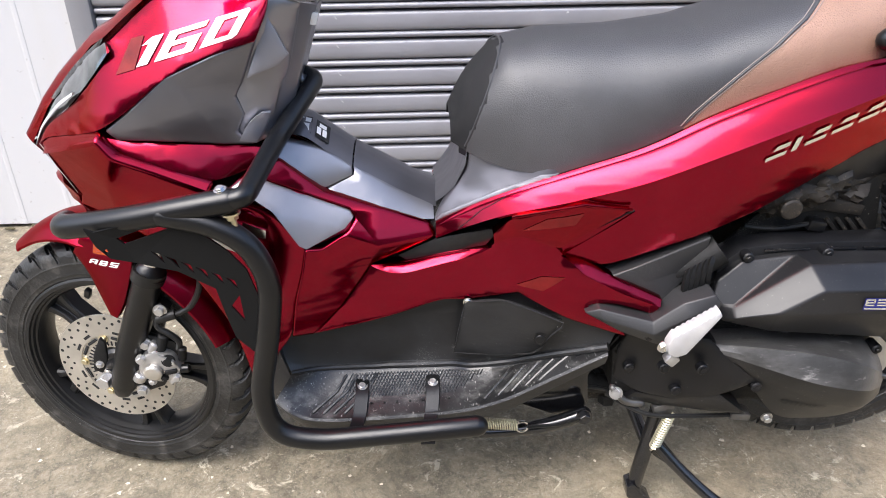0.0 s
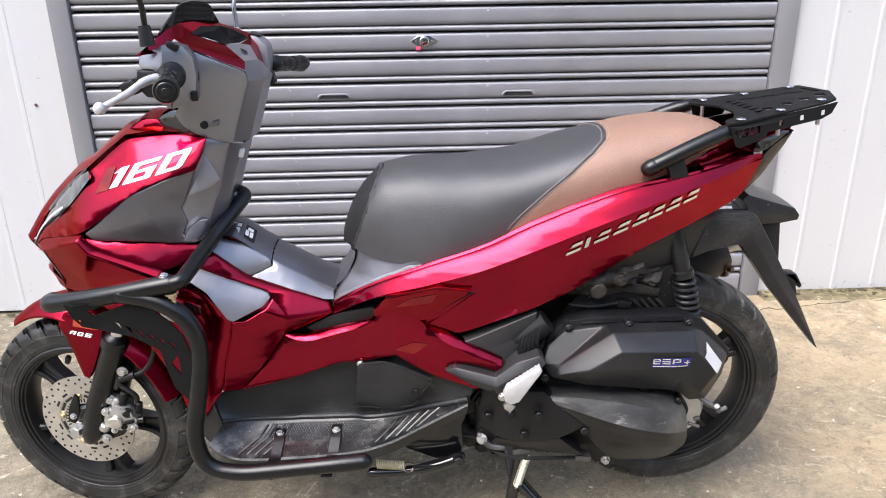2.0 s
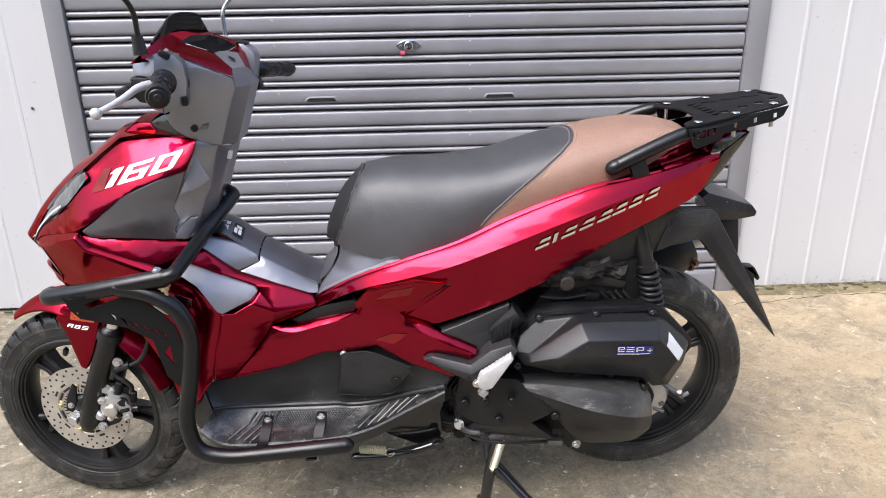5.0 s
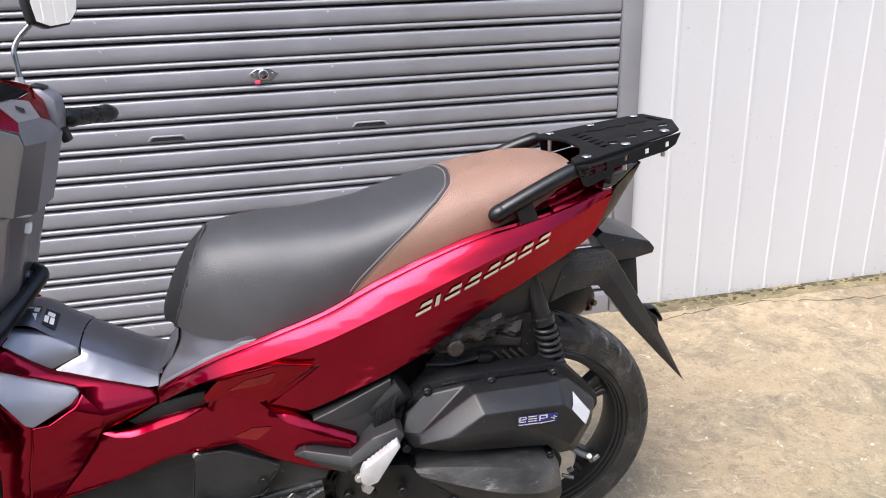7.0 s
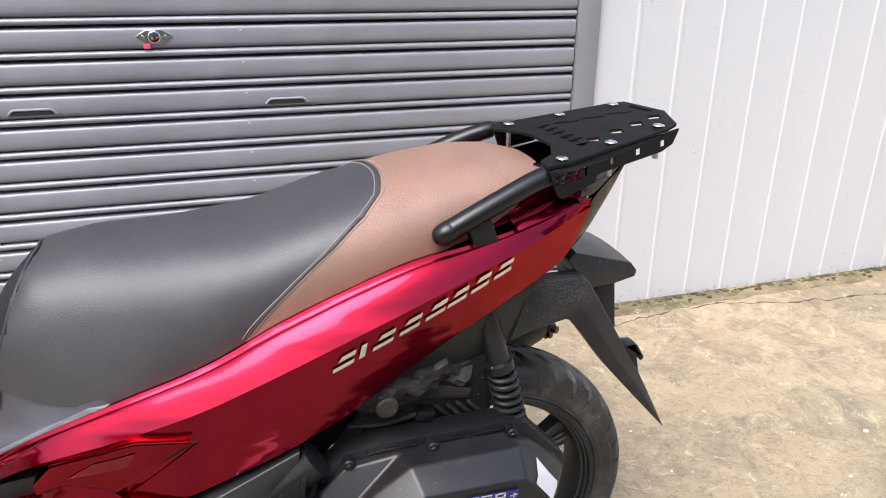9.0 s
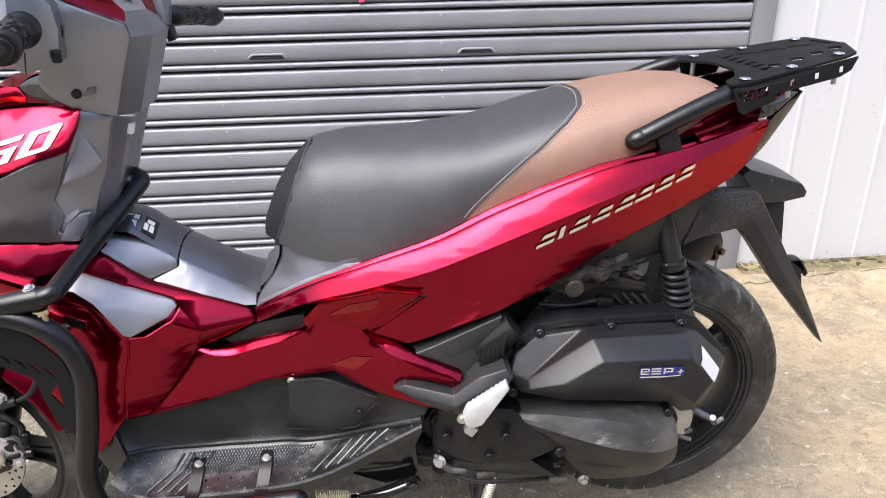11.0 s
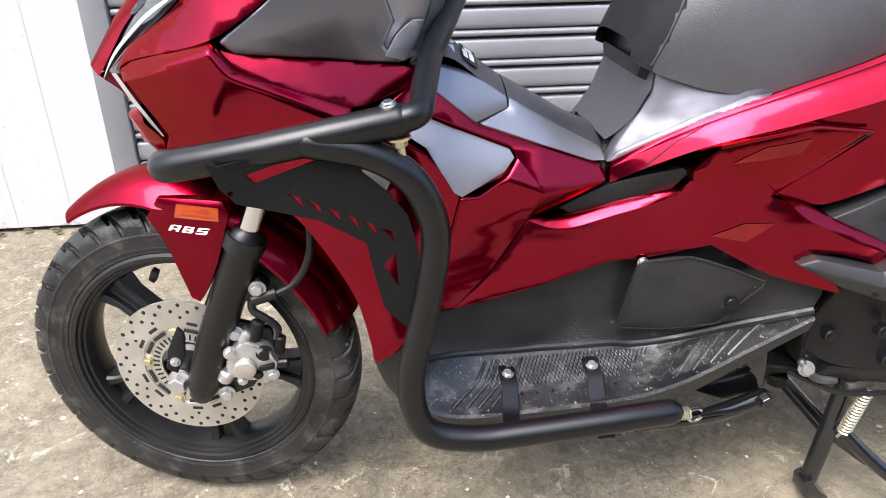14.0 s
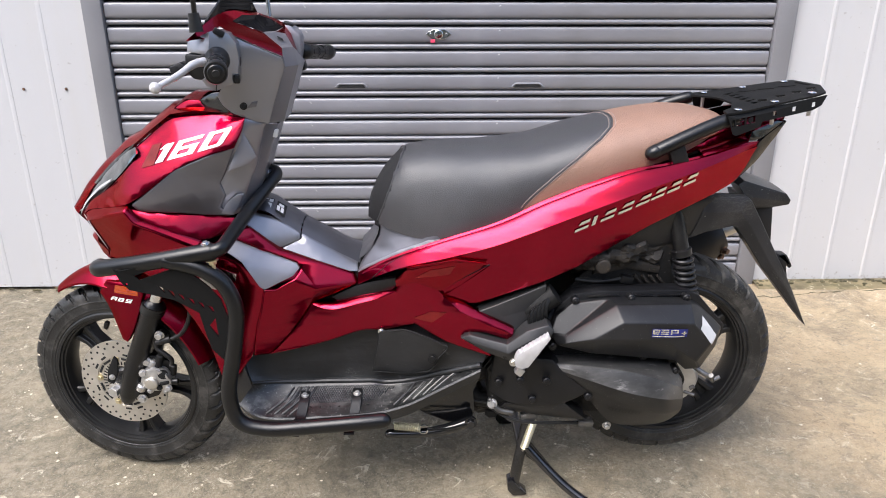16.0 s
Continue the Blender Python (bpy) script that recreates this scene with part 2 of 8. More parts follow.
scuffs(VINYL, 60, 0.72, 0.76, (0.2, 0.2, 0.2), 0.35, (0.4, 1, 1), (0.4, 0, 0.5))
scuffs(RUBBER, 26, 0.52, 0.70, (0.085, 0.08, 0.074), 0.7)
scuffs(RUBBER, 140, 0.66, 0.72, (0.22, 0.21, 0.19), 0.7)
scuffs(SHEEN_DUST, 70, 0.60, 0.70, (0.30, 0.29, 0.28), 0.6, (0.4, 1, 1), (0, 0.3, 0))
scuffs(SHEEN_DUST, 16, 0.5, 0.6, (0.02, 0.02, 0.02), 0.6, (0.5, 1, 1.5))
waves(GREY, 9, (0.5, 1, 1), 0.006)
waves(SLAT, 3.5, (0.25, 1, 2.5), 0.005)
scuffs(WALL_PAINT, 60, 0.76, 0.79, (0.22, 0.20, 0.17), 0.6)
scuffs(WALL_PAINT, 3.0, 0.5, 0.75, (0.49, 0.48, 0.46), 0.5, (3, 1, 0.15))


def dirt_wall():
    # white sheet with brown splash dirt that creeps up from the foot
    m = WALL_PAINT.copy()
    m.name = "white_sheet_paint_dirty_foot"
    n, l = m.node_tree.nodes, m.node_tree.links
    p = n["Principled BSDF"]
    src = p.inputs["Base Color"].links[0].from_socket
    co = n.new("ShaderNodeTexCoord")
    sep = n.new("ShaderNodeSeparateXYZ")
    l.new(co.outputs["Object"], sep.inputs[0])
    nz = n.new("ShaderNodeTexNoise")
    nz.inputs["Scale"].default_value, nz.inputs["Detail"].default_value = 60.0, 8
    l.new(co.outputs["Object"], nz.inputs["Vector"])
    h = n.new("ShaderNodeMapRange")
    h.inputs[1].default_value, h.inputs[2].default_value = 0.0, 0.07
    h.inputs[3].default_value, h.inputs[4].default_value = 0.28, -0.02
    l.new(sep.outputs["Z"], h.inputs[0])
    add = n.new("ShaderNodeMath")
    l.new(nz.outputs[0], add.inputs[0])
    l.new(h.outputs[0], add.inputs[1])
    th = n.new("ShaderNodeMapRange")
    th.inputs[1].default_value, th.inputs[2].default_value = 0.66, 0.85
    th.inputs[4].default_value = 0.85
    l.new(add.outputs[0], th.inputs[0])
    mx = n.new("ShaderNodeMix")
    mx.data_type = "RGBA"
    l.new(th.outputs[0], mx.inputs[0])
    l.new(src, mx.inputs[6])
    mx.inputs[7].default_value = (0.16, 0.13, 0.09, 1)
    l.new(mx.outputs[2], p.inputs["Base Color"])
    return m


def concrete():
    m = bpy.data.materials.new("stained_concrete")
    m.use_nodes = True
    n, l = m.node_tree.nodes, m.node_tree.links
    p = n["Principled BSDF"]
    co = n.new("ShaderNodeTexCoord")

    def noise_at(scale, detail, rough=0.6, warp=0.0):
        t = n.new("ShaderNodeTexNoise")
        t.inputs["Scale"].default_value, t.inputs["Detail"].default_value = scale, detail
        t.inputs["Roughness"].default_value, t.inputs["Distortion"].default_value = rough, warp
        l.new(co.outputs["Object"], t.inputs["Vector"])
        return t.outputs[0]

    def rng(sock, a, b, c=0.0, d=1.0):
        r = n.new("ShaderNodeMapRange")
        for i, v in ((1, a), (2, b), (3, c), (4, d)):
            r.inputs[i].default_value = v
        l.new(sock, r.inputs[0])
        return r.outputs[0]

    def mix(fac, a, b):
        x = n.new("ShaderNodeMix")
        x.data_type = "RGBA"
        l.new(fac, x.inputs[0])
        for i, v in ((6, a), (7, b)):
            if isinstance(v, tuple):
                x.inputs[i].default_value = (*v, 1)
            else:
                l.new(v, x.inputs[i])
        return x.outputs[2]

    c = mix(rng(noise_at(1.3, 9, 0.75), 0.36, 0.64), (0.30, 0.225, 0.135), (0.47, 0.375, 0.24))
    c = mix(rng(noise_at(5.0, 11, 0.8, 0.8), 0.46, 0.62, 0, 0.75), c, (0.16, 0.135, 0.095))
    c = mix(rng(noise_at(0.7, 7, 0.65, 0.4), 0.52, 0.68, 0, 0.45), c, (0.20, 0.18, 0.10))
    c = mix(rng(noise_at(26.0, 11, 0.85, 0.8), 0.52, 0.64, 0, 0.75), c, (0.105, 0.09, 0.065))
    c = mix(rng(noise_at(14.0, 10, 0.85, 1.2), 0.56, 0.63, 0, 0.8), c, (0.58, 0.50, 0.37))
    c = mix(rng(noise_at(9.0, 9, 0.8, 1.5), 0.625, 0.645, 0, 0.9), c, (0.66, 0.60, 0.48))
    c = mix(rng(noise_at(70.0, 9, 0.85, 0.5), 0.58, 0.66, 0, 0.8), c, (0.60, 0.53, 0.40))
    c = mix(rng(noise_at(110.0, 7, 0.8), 0.56, 0.66, 0, 0.85), c, (0.07, 0.06, 0.042))
    c = mix(rng(noise_at(420.0, 3, 0.7), 0.50, 0.70, 0, 0.5), c, (0.12, 0.10, 0.07))
    # broad olive zone: darker towards low x and low y, edge broken by noise
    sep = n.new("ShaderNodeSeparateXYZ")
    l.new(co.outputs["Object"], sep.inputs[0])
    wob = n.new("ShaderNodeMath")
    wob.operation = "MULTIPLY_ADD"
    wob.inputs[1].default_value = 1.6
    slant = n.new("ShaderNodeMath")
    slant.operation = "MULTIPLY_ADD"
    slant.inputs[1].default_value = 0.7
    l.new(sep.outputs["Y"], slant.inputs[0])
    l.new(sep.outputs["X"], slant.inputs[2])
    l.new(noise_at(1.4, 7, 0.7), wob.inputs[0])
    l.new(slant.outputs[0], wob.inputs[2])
    olive_share = rng(wob.outputs[0], 2.0, 2.8, 1.0, 0.0)
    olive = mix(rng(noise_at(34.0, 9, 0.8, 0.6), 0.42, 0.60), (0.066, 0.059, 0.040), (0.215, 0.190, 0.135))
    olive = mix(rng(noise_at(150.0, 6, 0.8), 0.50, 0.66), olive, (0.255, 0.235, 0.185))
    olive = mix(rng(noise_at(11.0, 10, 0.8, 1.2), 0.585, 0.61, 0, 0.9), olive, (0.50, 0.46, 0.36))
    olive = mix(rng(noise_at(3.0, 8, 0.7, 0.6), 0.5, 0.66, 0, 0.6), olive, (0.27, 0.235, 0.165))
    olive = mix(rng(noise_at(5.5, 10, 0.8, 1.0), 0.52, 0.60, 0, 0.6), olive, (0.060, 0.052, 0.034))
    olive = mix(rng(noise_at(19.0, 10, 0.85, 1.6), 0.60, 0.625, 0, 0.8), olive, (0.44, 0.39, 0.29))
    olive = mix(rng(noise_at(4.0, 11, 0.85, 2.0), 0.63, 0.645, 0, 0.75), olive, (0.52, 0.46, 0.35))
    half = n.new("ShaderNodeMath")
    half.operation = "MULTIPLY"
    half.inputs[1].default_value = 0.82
    l.new(olive_share, half.inputs[0])
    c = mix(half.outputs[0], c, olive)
    l.new(c, p.inputs["Base Color"])
    l.new(rng(noise_at(3.0, 5), 0.3, 0.7, 0.55, 0.85), p.inputs["Roughness"])
    b = n.new("ShaderNodeBump")
    b.inputs["Strength"].default_value, b.inputs["Distance"].default_value = 0.8, 0.005
    s = n.new("ShaderNodeMath")
    l.new(noise_at(60.0, 8, 0.7), s.inputs[0])
    l.new(noise_at(9.0, 6, 0.6), s.inputs[1])
    l.new(s.outputs[0], b.inputs["Height"])
    l.new(b.outputs[0], p.inputs["Normal"])
    return m


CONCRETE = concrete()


# ---- geometry helpers ----
def part(name, bm, material, parent=None, label="", smooth=35, bevel=0.0):
    me = bpy.data.meshes.new(name)
    bm.normal_update()
    bm.to_mesh(me)
    bm.free()
    me.materials.append(material)
    if smooth:
        me.polygons.foreach_set("use_smooth", [True] * len(me.polygons))
        me.set_sharp_from_angle(angle=radians(smooth))
    ob = new(name, me)
    if bevel:
        bv = ob.modifiers.new("bevel", "BEVEL")
        bv.width, bv.segments, bv.limit_method, bv.angle_limit = bevel, 2, "ANGLE", radians(50)
    if parent:
        ob.parent = parent
    if label:
        tagged(ob, label)
    return ob


def empty(name, label, category, parent=None):
    ob = new(name)
    ob.empty_display_size = 0.05
    return tagged(ob, label, category)


def smooth_line(pts, steps=6):
    p = [Vector(q) for q in pts]
    out = []
    for i in range(len(p) - 1):
        a, b, c, d = p[max(0, i - 1)], p[i], p[i + 1], p[min(len(p) - 1, i + 2)]
        for k in range(steps):
            t = k / steps
            out.append(0.5 * ((2 * b) + (c - a) * t + (2 * a - 5 * b + 4 * c - d) * t * t + (3 * b - a - 3 * c + d) * t ** 3))
    return out + [p[-1]]


def round_line(pts, r, steps=6):
    """A polyline with its corners rounded to about the radius r."""
    p = [Vector(q) for q in pts]
    out = [p[0]]
    for i in range(1, len(p) - 1):
        a, b, c = p[i - 1], p[i], p[i + 1]
        u, w = (a - b), (c - b)
        d = min(r, u.length * 0.48, w.length * 0.48)
        s, e = b + u.normalized() * d, b + w.normalized() * d
        for k in range(steps + 1):
            t = k / steps
            out.append(s * (1 - t) ** 2 + b * 2 * t * (1 - t) + e * t * t)
    return out + [p[-1]]


def tube_bm(line, radius, sides=14, bm=None, cap=True, dome=False):
    bm = bm or bmesh.new()
    line = [Vector(q) for q in line]
    rad = radius if isinstance(radius, (list, tuple)) else [radius] * len(line)
    if dome:
        d0, d1 = (line[0] - line[1]).normalized(), (line[-1] - line[-2]).normalized()
        r0, r1 = rad[0], rad[-1]
        pre = [(line[0] + d0 * r0 * math.sin(a), r0 * math.cos(a)) for a in (1.45, 1.1, 0.6)]
        post = [(line[-1] + d1 * r1 * math.sin(a), r1 * math.cos(a)) for a in (0.6, 1.1, 1.45)]
        line = [q for q, _ in pre] + line + [q for q, _ in post]
        rad = [r for _, r in pre] + list(rad) + [r for _, r in post]
    tan = [(line[min(i + 1, len(line) - 1)] - line[max(i - 1, 0)]).normalized() for i in range(len(line))]
    up = Vector((0, 0, 1)) if abs(tan[0].z) < 0.9 else Vector((1, 0, 0))
    nrm = (up - tan[0] * up.dot(tan[0])).normalized()
    rings = []
    for i, q in enumerate(line):
        nrm = (nrm - tan[i] * nrm.dot(tan[i])).normalized()
        bi = tan[i].cross(nrm)
        rings.append([bm.verts.new(q + (nrm * math.cos(a) + bi * math.sin(a)) * rad[i]) for a in [2 * math.pi * k / sides for k in range(sides)]])
    for r0, r1 in zip(rings, rings[1:]):
        for k in range(sides):
            bm.faces.new((r0[k], r0[(k + 1) % sides], r1[(k + 1) % sides], r1[k]))
    if cap:
        bm.faces.new(rings[0][::-1])
        bm.faces.new(rings[-1])
    return bm


def lathe_bm(profile, centre, seg=72, a0=0.0, a1=360.0, bm=None, close=False):
    """profile: (radius, y) pairs turned about an axis along y through centre."""
    bm = bm or bmesh.new()
    full = abs(a1 - a0) >= 360
    cx, cy, cz = centre
    n = seg if full else seg + 1
    rows = []
    for i in range(n):
        a = radians(a0 + (a1 - a0) * i / seg)
        rows.append([bm.verts.new((cx + r * math.cos(a), cy + y, cz + r * math.sin(a))) for r, y in profile])
    m = len(profile)
    for i in range(seg):
        u, w = rows[i], rows[(i + 1) % n]
        for j in range(m if close else m - 1):
            k = (j + 1) % m
            bm.faces.new((u[j], w[j], w[k], u[k]))
    return bm


def box_bm(size, m, bevel=0.002, bm=None):
    t = bmesh.new()
    bmesh.ops.create_cube(t, size=1, matrix=m @ Matrix.Diagonal((*size, 1)))
    if bevel:
        bmesh.ops.bevel(t, geom=t.edges[:], offset=bevel, segments=2, affect="EDGES", profile=0.5)
    return join_bm(bm, t)


def join_bm(bm, t):
    if bm is None:
        return t
    me = bpy.data.meshes.new("tmp")
    t.to_mesh(me)
    t.free()
    bm.from_mesh(me)
    bpy.data.meshes.remove(me)
    return bm


def cyl_bm(a, b, r, sides=16, bevel=0.0, bm=None, r2=None):
    a, b = Vector(a), Vector(b)
    t = bmesh.new()
    r2 = r if r2 is None else r2
    d = (b - a).normalized()
    if bevel:
        tube_bm([a, a + d * 1e-4, a + d * bevel, b - d * bevel, b - d * 1e-4, b], [max(r - bevel, 1e-4), r - bevel * 0.9, r, r2, r2 - bevel * 0.9, max(r2 - bevel, 1e-4)], sides, t)
    else:
        tube_bm([a, b], [r, r2], sides, t)
    return join_bm(bm, t)


def bolt_bm(at, axis, r=0.007, h=0.006, bm=None, hexa=True):
    at, axis = Vector(at), Vector(axis).normalized()
    t = cyl_bm(at, at + axis * h * 0.25, r * 1.45, 16)
    t = cyl_bm(at + axis * h * 0.2, at + axis * h, r, 6 if hexa else 14, 0.0008, t)
    return join_bm(bm, t)


def plate_bm(outer, holes, to_world, thick):
    """A flat plate with real holes. outer and holes: rings of (u, v); to_world(u, v, w) gives the place, w through the thickness."""
    bm = bmesh.new()
    edges = []
    for ring in [outer, *holes]:
        vs = [bm.verts.new((u, v, 0)) for u, v in ring]
        edges += [bm.edges.new((vs[i], vs[(i + 1) % len(vs)])) for i in range(len(vs))]
    bmesh.ops.triangle_fill(bm, use_beauty=True, use_dissolve=False, edges=edges, normal=(0, 0, 1))
    ex = bmesh.ops.extrude_face_region(bm, geom=bm.faces[:])
    for v in ex["geom"]:
        if isinstance(v, bmesh.types.BMVert):
            v.co.z = thick
    for v in bm.verts:
        v.co = to_world(*v.co)
    bmesh.ops.recalc_face_normals(bm, faces=bm.faces[:])
    return bm


def thin_plate(S, G, V, ease=1e-6):
    """A smooth sheet through the values G at the points S, read at the points V."""
    def kern(d):
        return np.where(d > 1e-9, d * d * np.log(np.maximum(d, 1e-9)), 0.0)
    n = len(S)
    A = np.zeros((n + 3, n + 3))
    A[:n, :n] = kern(np.linalg.norm(S[:, None] - S[None], axis=2)) + np.eye(n) * ease
    A[:n, n], A[:n, n + 1:] = 1, S
    A[n:, :n] = A[:n, n:].T
    w = np.linalg.solve(A, np.concatenate([G, np.zeros(3)]))
    return kern(np.linalg.norm(V[:, None] - S[None], axis=2)) @ w[:n] + w[n] + V @ w[n + 1:]


def inside(P, V):
    a, b = P, np.roll(P, -1, 0)
    x, z = V[:, :1], V[:, 1:]
    cross = ((a[:, 1] > z) != (b[:, 1] > z)) & (x < (b[:, 0] - a[:, 0]) * (z - a[:, 1]) / (b[:, 1] - a[:, 1] + 1e-12) + a[:, 0])
    return cross.sum(1) % 2 == 1


def edge_distance(P, V):
    best = np.full(len(V), 1e9)
    for a, b in zip(P, np.roll(P, -1, 0)):
        e = b - a
        t = np.clip(((V - a) @ e) / (e @ e), 0, 1)
        best = np.minimum(best, np.linalg.norm(V - (a + t[:, None] * e), axis=1))
    return best


def shell_bm(polys, grid=0.011, bulge=0.004, lip=0.014, side=-1, soft=0.02, relax=8, ease=5, drop=0.0011, wease=14):
    """A body panel: polygons of (x, z, half width), filled with a fine net and swollen outwards by bulge, with a rounded edge and a lip turned inwards."""
    bm = bmesh.new()
    for poly in polys:
        Q = np.array(poly, float)
        n = len(Q)
        ring, pinned = [], []
        for k in range(n):
            a, b, p = Q[k], Q[(k + 1) % n], Q[k - 1]
            u, w = a[:2] - p[:2], b[:2] - a[:2]
            turn = abs(math.degrees(math.atan2(u[0] * w[1] - u[1] * w[0], u @ w)))
            m = max(1, round(np.linalg.norm(w) / 0.0095))
            for q in range(m):
                ring.append(a + (b - a) * q / m)
                pinned.append(len(polys) > 1 or (q == 0 and turn > 38))
        R, pin = np.array(ring), np.array(pinned)
        for _ in range(ease):
            S = 0.25 * np.roll(R, 1, 0) + 0.5 * R + 0.25 * np.roll(R, -1, 0)
            R = np.where(pin[:, None], R, S)
        P, W = R[:, :2].copy(), R[:, 2].copy()
        lap = np.sum(np.linalg.norm(np.roll(P, -1, 0) - P, axis=1))
        spread = abs(0.5 * np.sum(P[:, 0] * np.roll(P[:, 1], -1) - np.roll(P[:, 0], -1) * P[:, 1])) / lap
        for _ in range(wease if len(polys) == 1 and spread > 0.011 else 0):
            W = 0.25 * np.roll(W, 1) + 0.5 * W + 0.25 * np.roll(W, -1)
        area = 0.5 * np.sum(P[:, 0] * np.roll(P[:, 1], -1) - np.roll(P[:, 0], -1) * P[:, 1])
        tan = np.roll(P, -1, 0) - np.roll(P, 1, 0)
        nrm = np.stack([-tan[:, 1], tan[:, 0]], 1) * (1 if area > 0 else -1)
        nrm /= np.linalg.norm(nrm, axis=1)[:, None] + 1e-12
        off = P + nrm * 0.0028
        xs, zs = np.arange(P[:, 0].min(), P[:, 0].max(), grid), np.arange(P[:, 1].min(), P[:, 1].max(), grid * 0.87)
        net = np.array([(x + (0.5 * grid if r % 2 else 0), z) for r, z in enumerate(zs) for x in xs])
        net = net[inside(P, net) & (edge_distance(P, net) > 0.0075)] if len(net) else np.zeros((0, 2))
        off = off[inside(P, off) & (edge_distance(P, off) > 0.0022)]
        pts = np.concatenate([P, off, net])
        res = delaunay_2d_cdt([Vector(q) for q in pts], [], [list(range(len(P)))], 1, 1e-7)
        V = np.array([tuple(q) for q in res[0]])
        Y = thin_plate(P, W, V)
        d = np.linalg.norm(V[:, None] - P[None], axis=2)
        on = d.min(1) < 1e-5
        Y[on] = W[d.argmin(1)][on]
        Y += bulge * (1 - np.exp(-edge_distance(P, V) / soft))
        t = bmesh.new()
        vs = [t.verts.new((V[q, 0], side * Y[q], V[q, 1])) for q in range(len(V))]
        for f in res[2]:
            try:
                t.faces.new([vs[q] for q in f])
            except ValueError:
                pass
        bm = join_bm(bm, t)
    bmesh.ops.remove_doubles(bm, verts=bm.verts[:], dist=2e-4)
    bm.verts.index_update()
    E = np.array([(e.verts[0].index, e.verts[1].index) for e in bm.edges])
    rim = {v.index for e in bm.edges if e.is_boundary for v in e.verts}
    L = 1 / np.array([max(1e-4, e.calc_length()) for e in bm.edges])
    Y = np.array([v.co.y for v in bm.verts])
    free = np.array([i not in rim for i in range(len(Y))])
    tot = np.zeros(len(Y))
    np.add.at(tot, E[:, 0], L)
    np.add.at(tot, E[:, 1], L)
    for _ in range(relax):
        acc = np.zeros(len(Y))
        np.add.at(acc, E[:, 0], L * Y[E[:, 1]])
        np.add.at(acc, E[:, 1], L * Y[E[:, 0]])
        Y = np.where(free, 0.4 * Y + 0.6 * acc / np.maximum(tot, 1e-9), Y)
    for v, y in zip(bm.verts, Y):
        v.co.y = y
    for f in bm.faces:
        f.normal_update()
        if f.normal.y * side < 0:
            f.normal_flip()
    if lip:
        edge = [e for e in bm.edges if e.is_boundary]
        for v in {v for e in edge for v in e.verts}:
            v.co.y -= side * drop
        ex = bmesh.ops.extrude_edge_only(bm, edges=edge)
        bmesh.ops.translate(bm, verts=[g for g in ex["geom"] if isinstance(g, bmesh.types.BMVert)], vec=(0, -side * lip, 0))
    return bm


def panel(name, polys, material, parent, label="", both=False, smooth=40, **k):
    ob = part(name, shell_bm(polys, **k), material, parent, label, smooth=smooth)
    if both:
        part(name, shell_bm(polys, side=1, **k), material, parent, label, smooth=smooth)
    return ob


def facet_bm(polys):
    """Flat facets that share their corners."""
    bm = bmesh.new()
    for poly in polys:
        bm.faces.new([bm.verts.new(q) for q in poly])
    bmesh.ops.remove_doubles(bm, verts=bm.verts[:], dist=5e-4)
    bmesh.ops.recalc_face_normals(bm, faces=bm.faces[:])
    return bm


def hard_shell(name, corners, faces, material, parent, label="", depth=0.03, bevel=0.003, side=-1):
    """A moulded cover of flat fields: corners of (x, z, half width), faces by the corners' names, with a rim turned inwards."""
    bm = bmesh.new()
    vs = {k: bm.verts.new((x, side * w, z)) for k, (x, z, w) in corners.items()}
    for f in faces:
        bm.faces.new([vs[k] for k in f.split()])
    bmesh.ops.recalc_face_normals(bm, faces=bm.faces[:])
    if side * sum(f.normal.y for f in bm.faces) < 0:
        bmesh.ops.reverse_faces(bm, faces=bm.faces[:])
    ex = bmesh.ops.extrude_edge_only(bm, edges=[e for e in bm.edges if e.is_boundary])
    bmesh.ops.translate(bm, verts=[g for g in ex["geom"] if isinstance(g, bmesh.types.BMVert)], vec=(0, -side * depth, 0))
    ob = part(name, bm, material, parent, label, smooth=30)
    bv = ob.modifiers.new("bevel", "BEVEL")
    bv.width, bv.segments, bv.limit_method, bv.angle_limit = bevel, 3, "ANGLE", radians(8)
    return ob


def loft_bm(rows, bm=None, close=False, caps=False):
    bm = bm or bmesh.new()
    vs = [[bm.verts.new(p) for p in r] for r in rows]
    for a, b in zip(vs, vs[1:]):
        m = len(a)
        for j in range(m if close else m - 1):
            k = (j + 1) % m
            bm.faces.new((a[j], a[k], b[k], b[j]))
    if caps:
        bm.faces.new(vs[0][::-1])
        bm.faces.new(vs[-1])
    return bm


def prism_bm(ring, y0, y1, bevel=0.002, bm=None):
    """A block with the outline ring of (x, z), from y0 to y1."""
    t = bmesh.new()
    f = t.faces.new([t.verts.new((x, y0, z)) for x, z in ring])
    ex = bmesh.ops.extrude_face_region(t, geom=[f])
    bmesh.ops.translate(t, verts=[g for g in ex["geom"] if isinstance(g, bmesh.types.BMVert)], vec=(0, y1 - y0, 0))
    bmesh.ops.recalc_face_normals(t, faces=t.faces[:])
    if bevel:
        bmesh.ops.bevel(t, geom=t.edges[:], offset=bevel, segments=2, affect="EDGES", profile=0.5)
    return join_bm(bm, t)


def interp(xs, ys):
    return lambda x: float(np.interp(x, xs, ys))


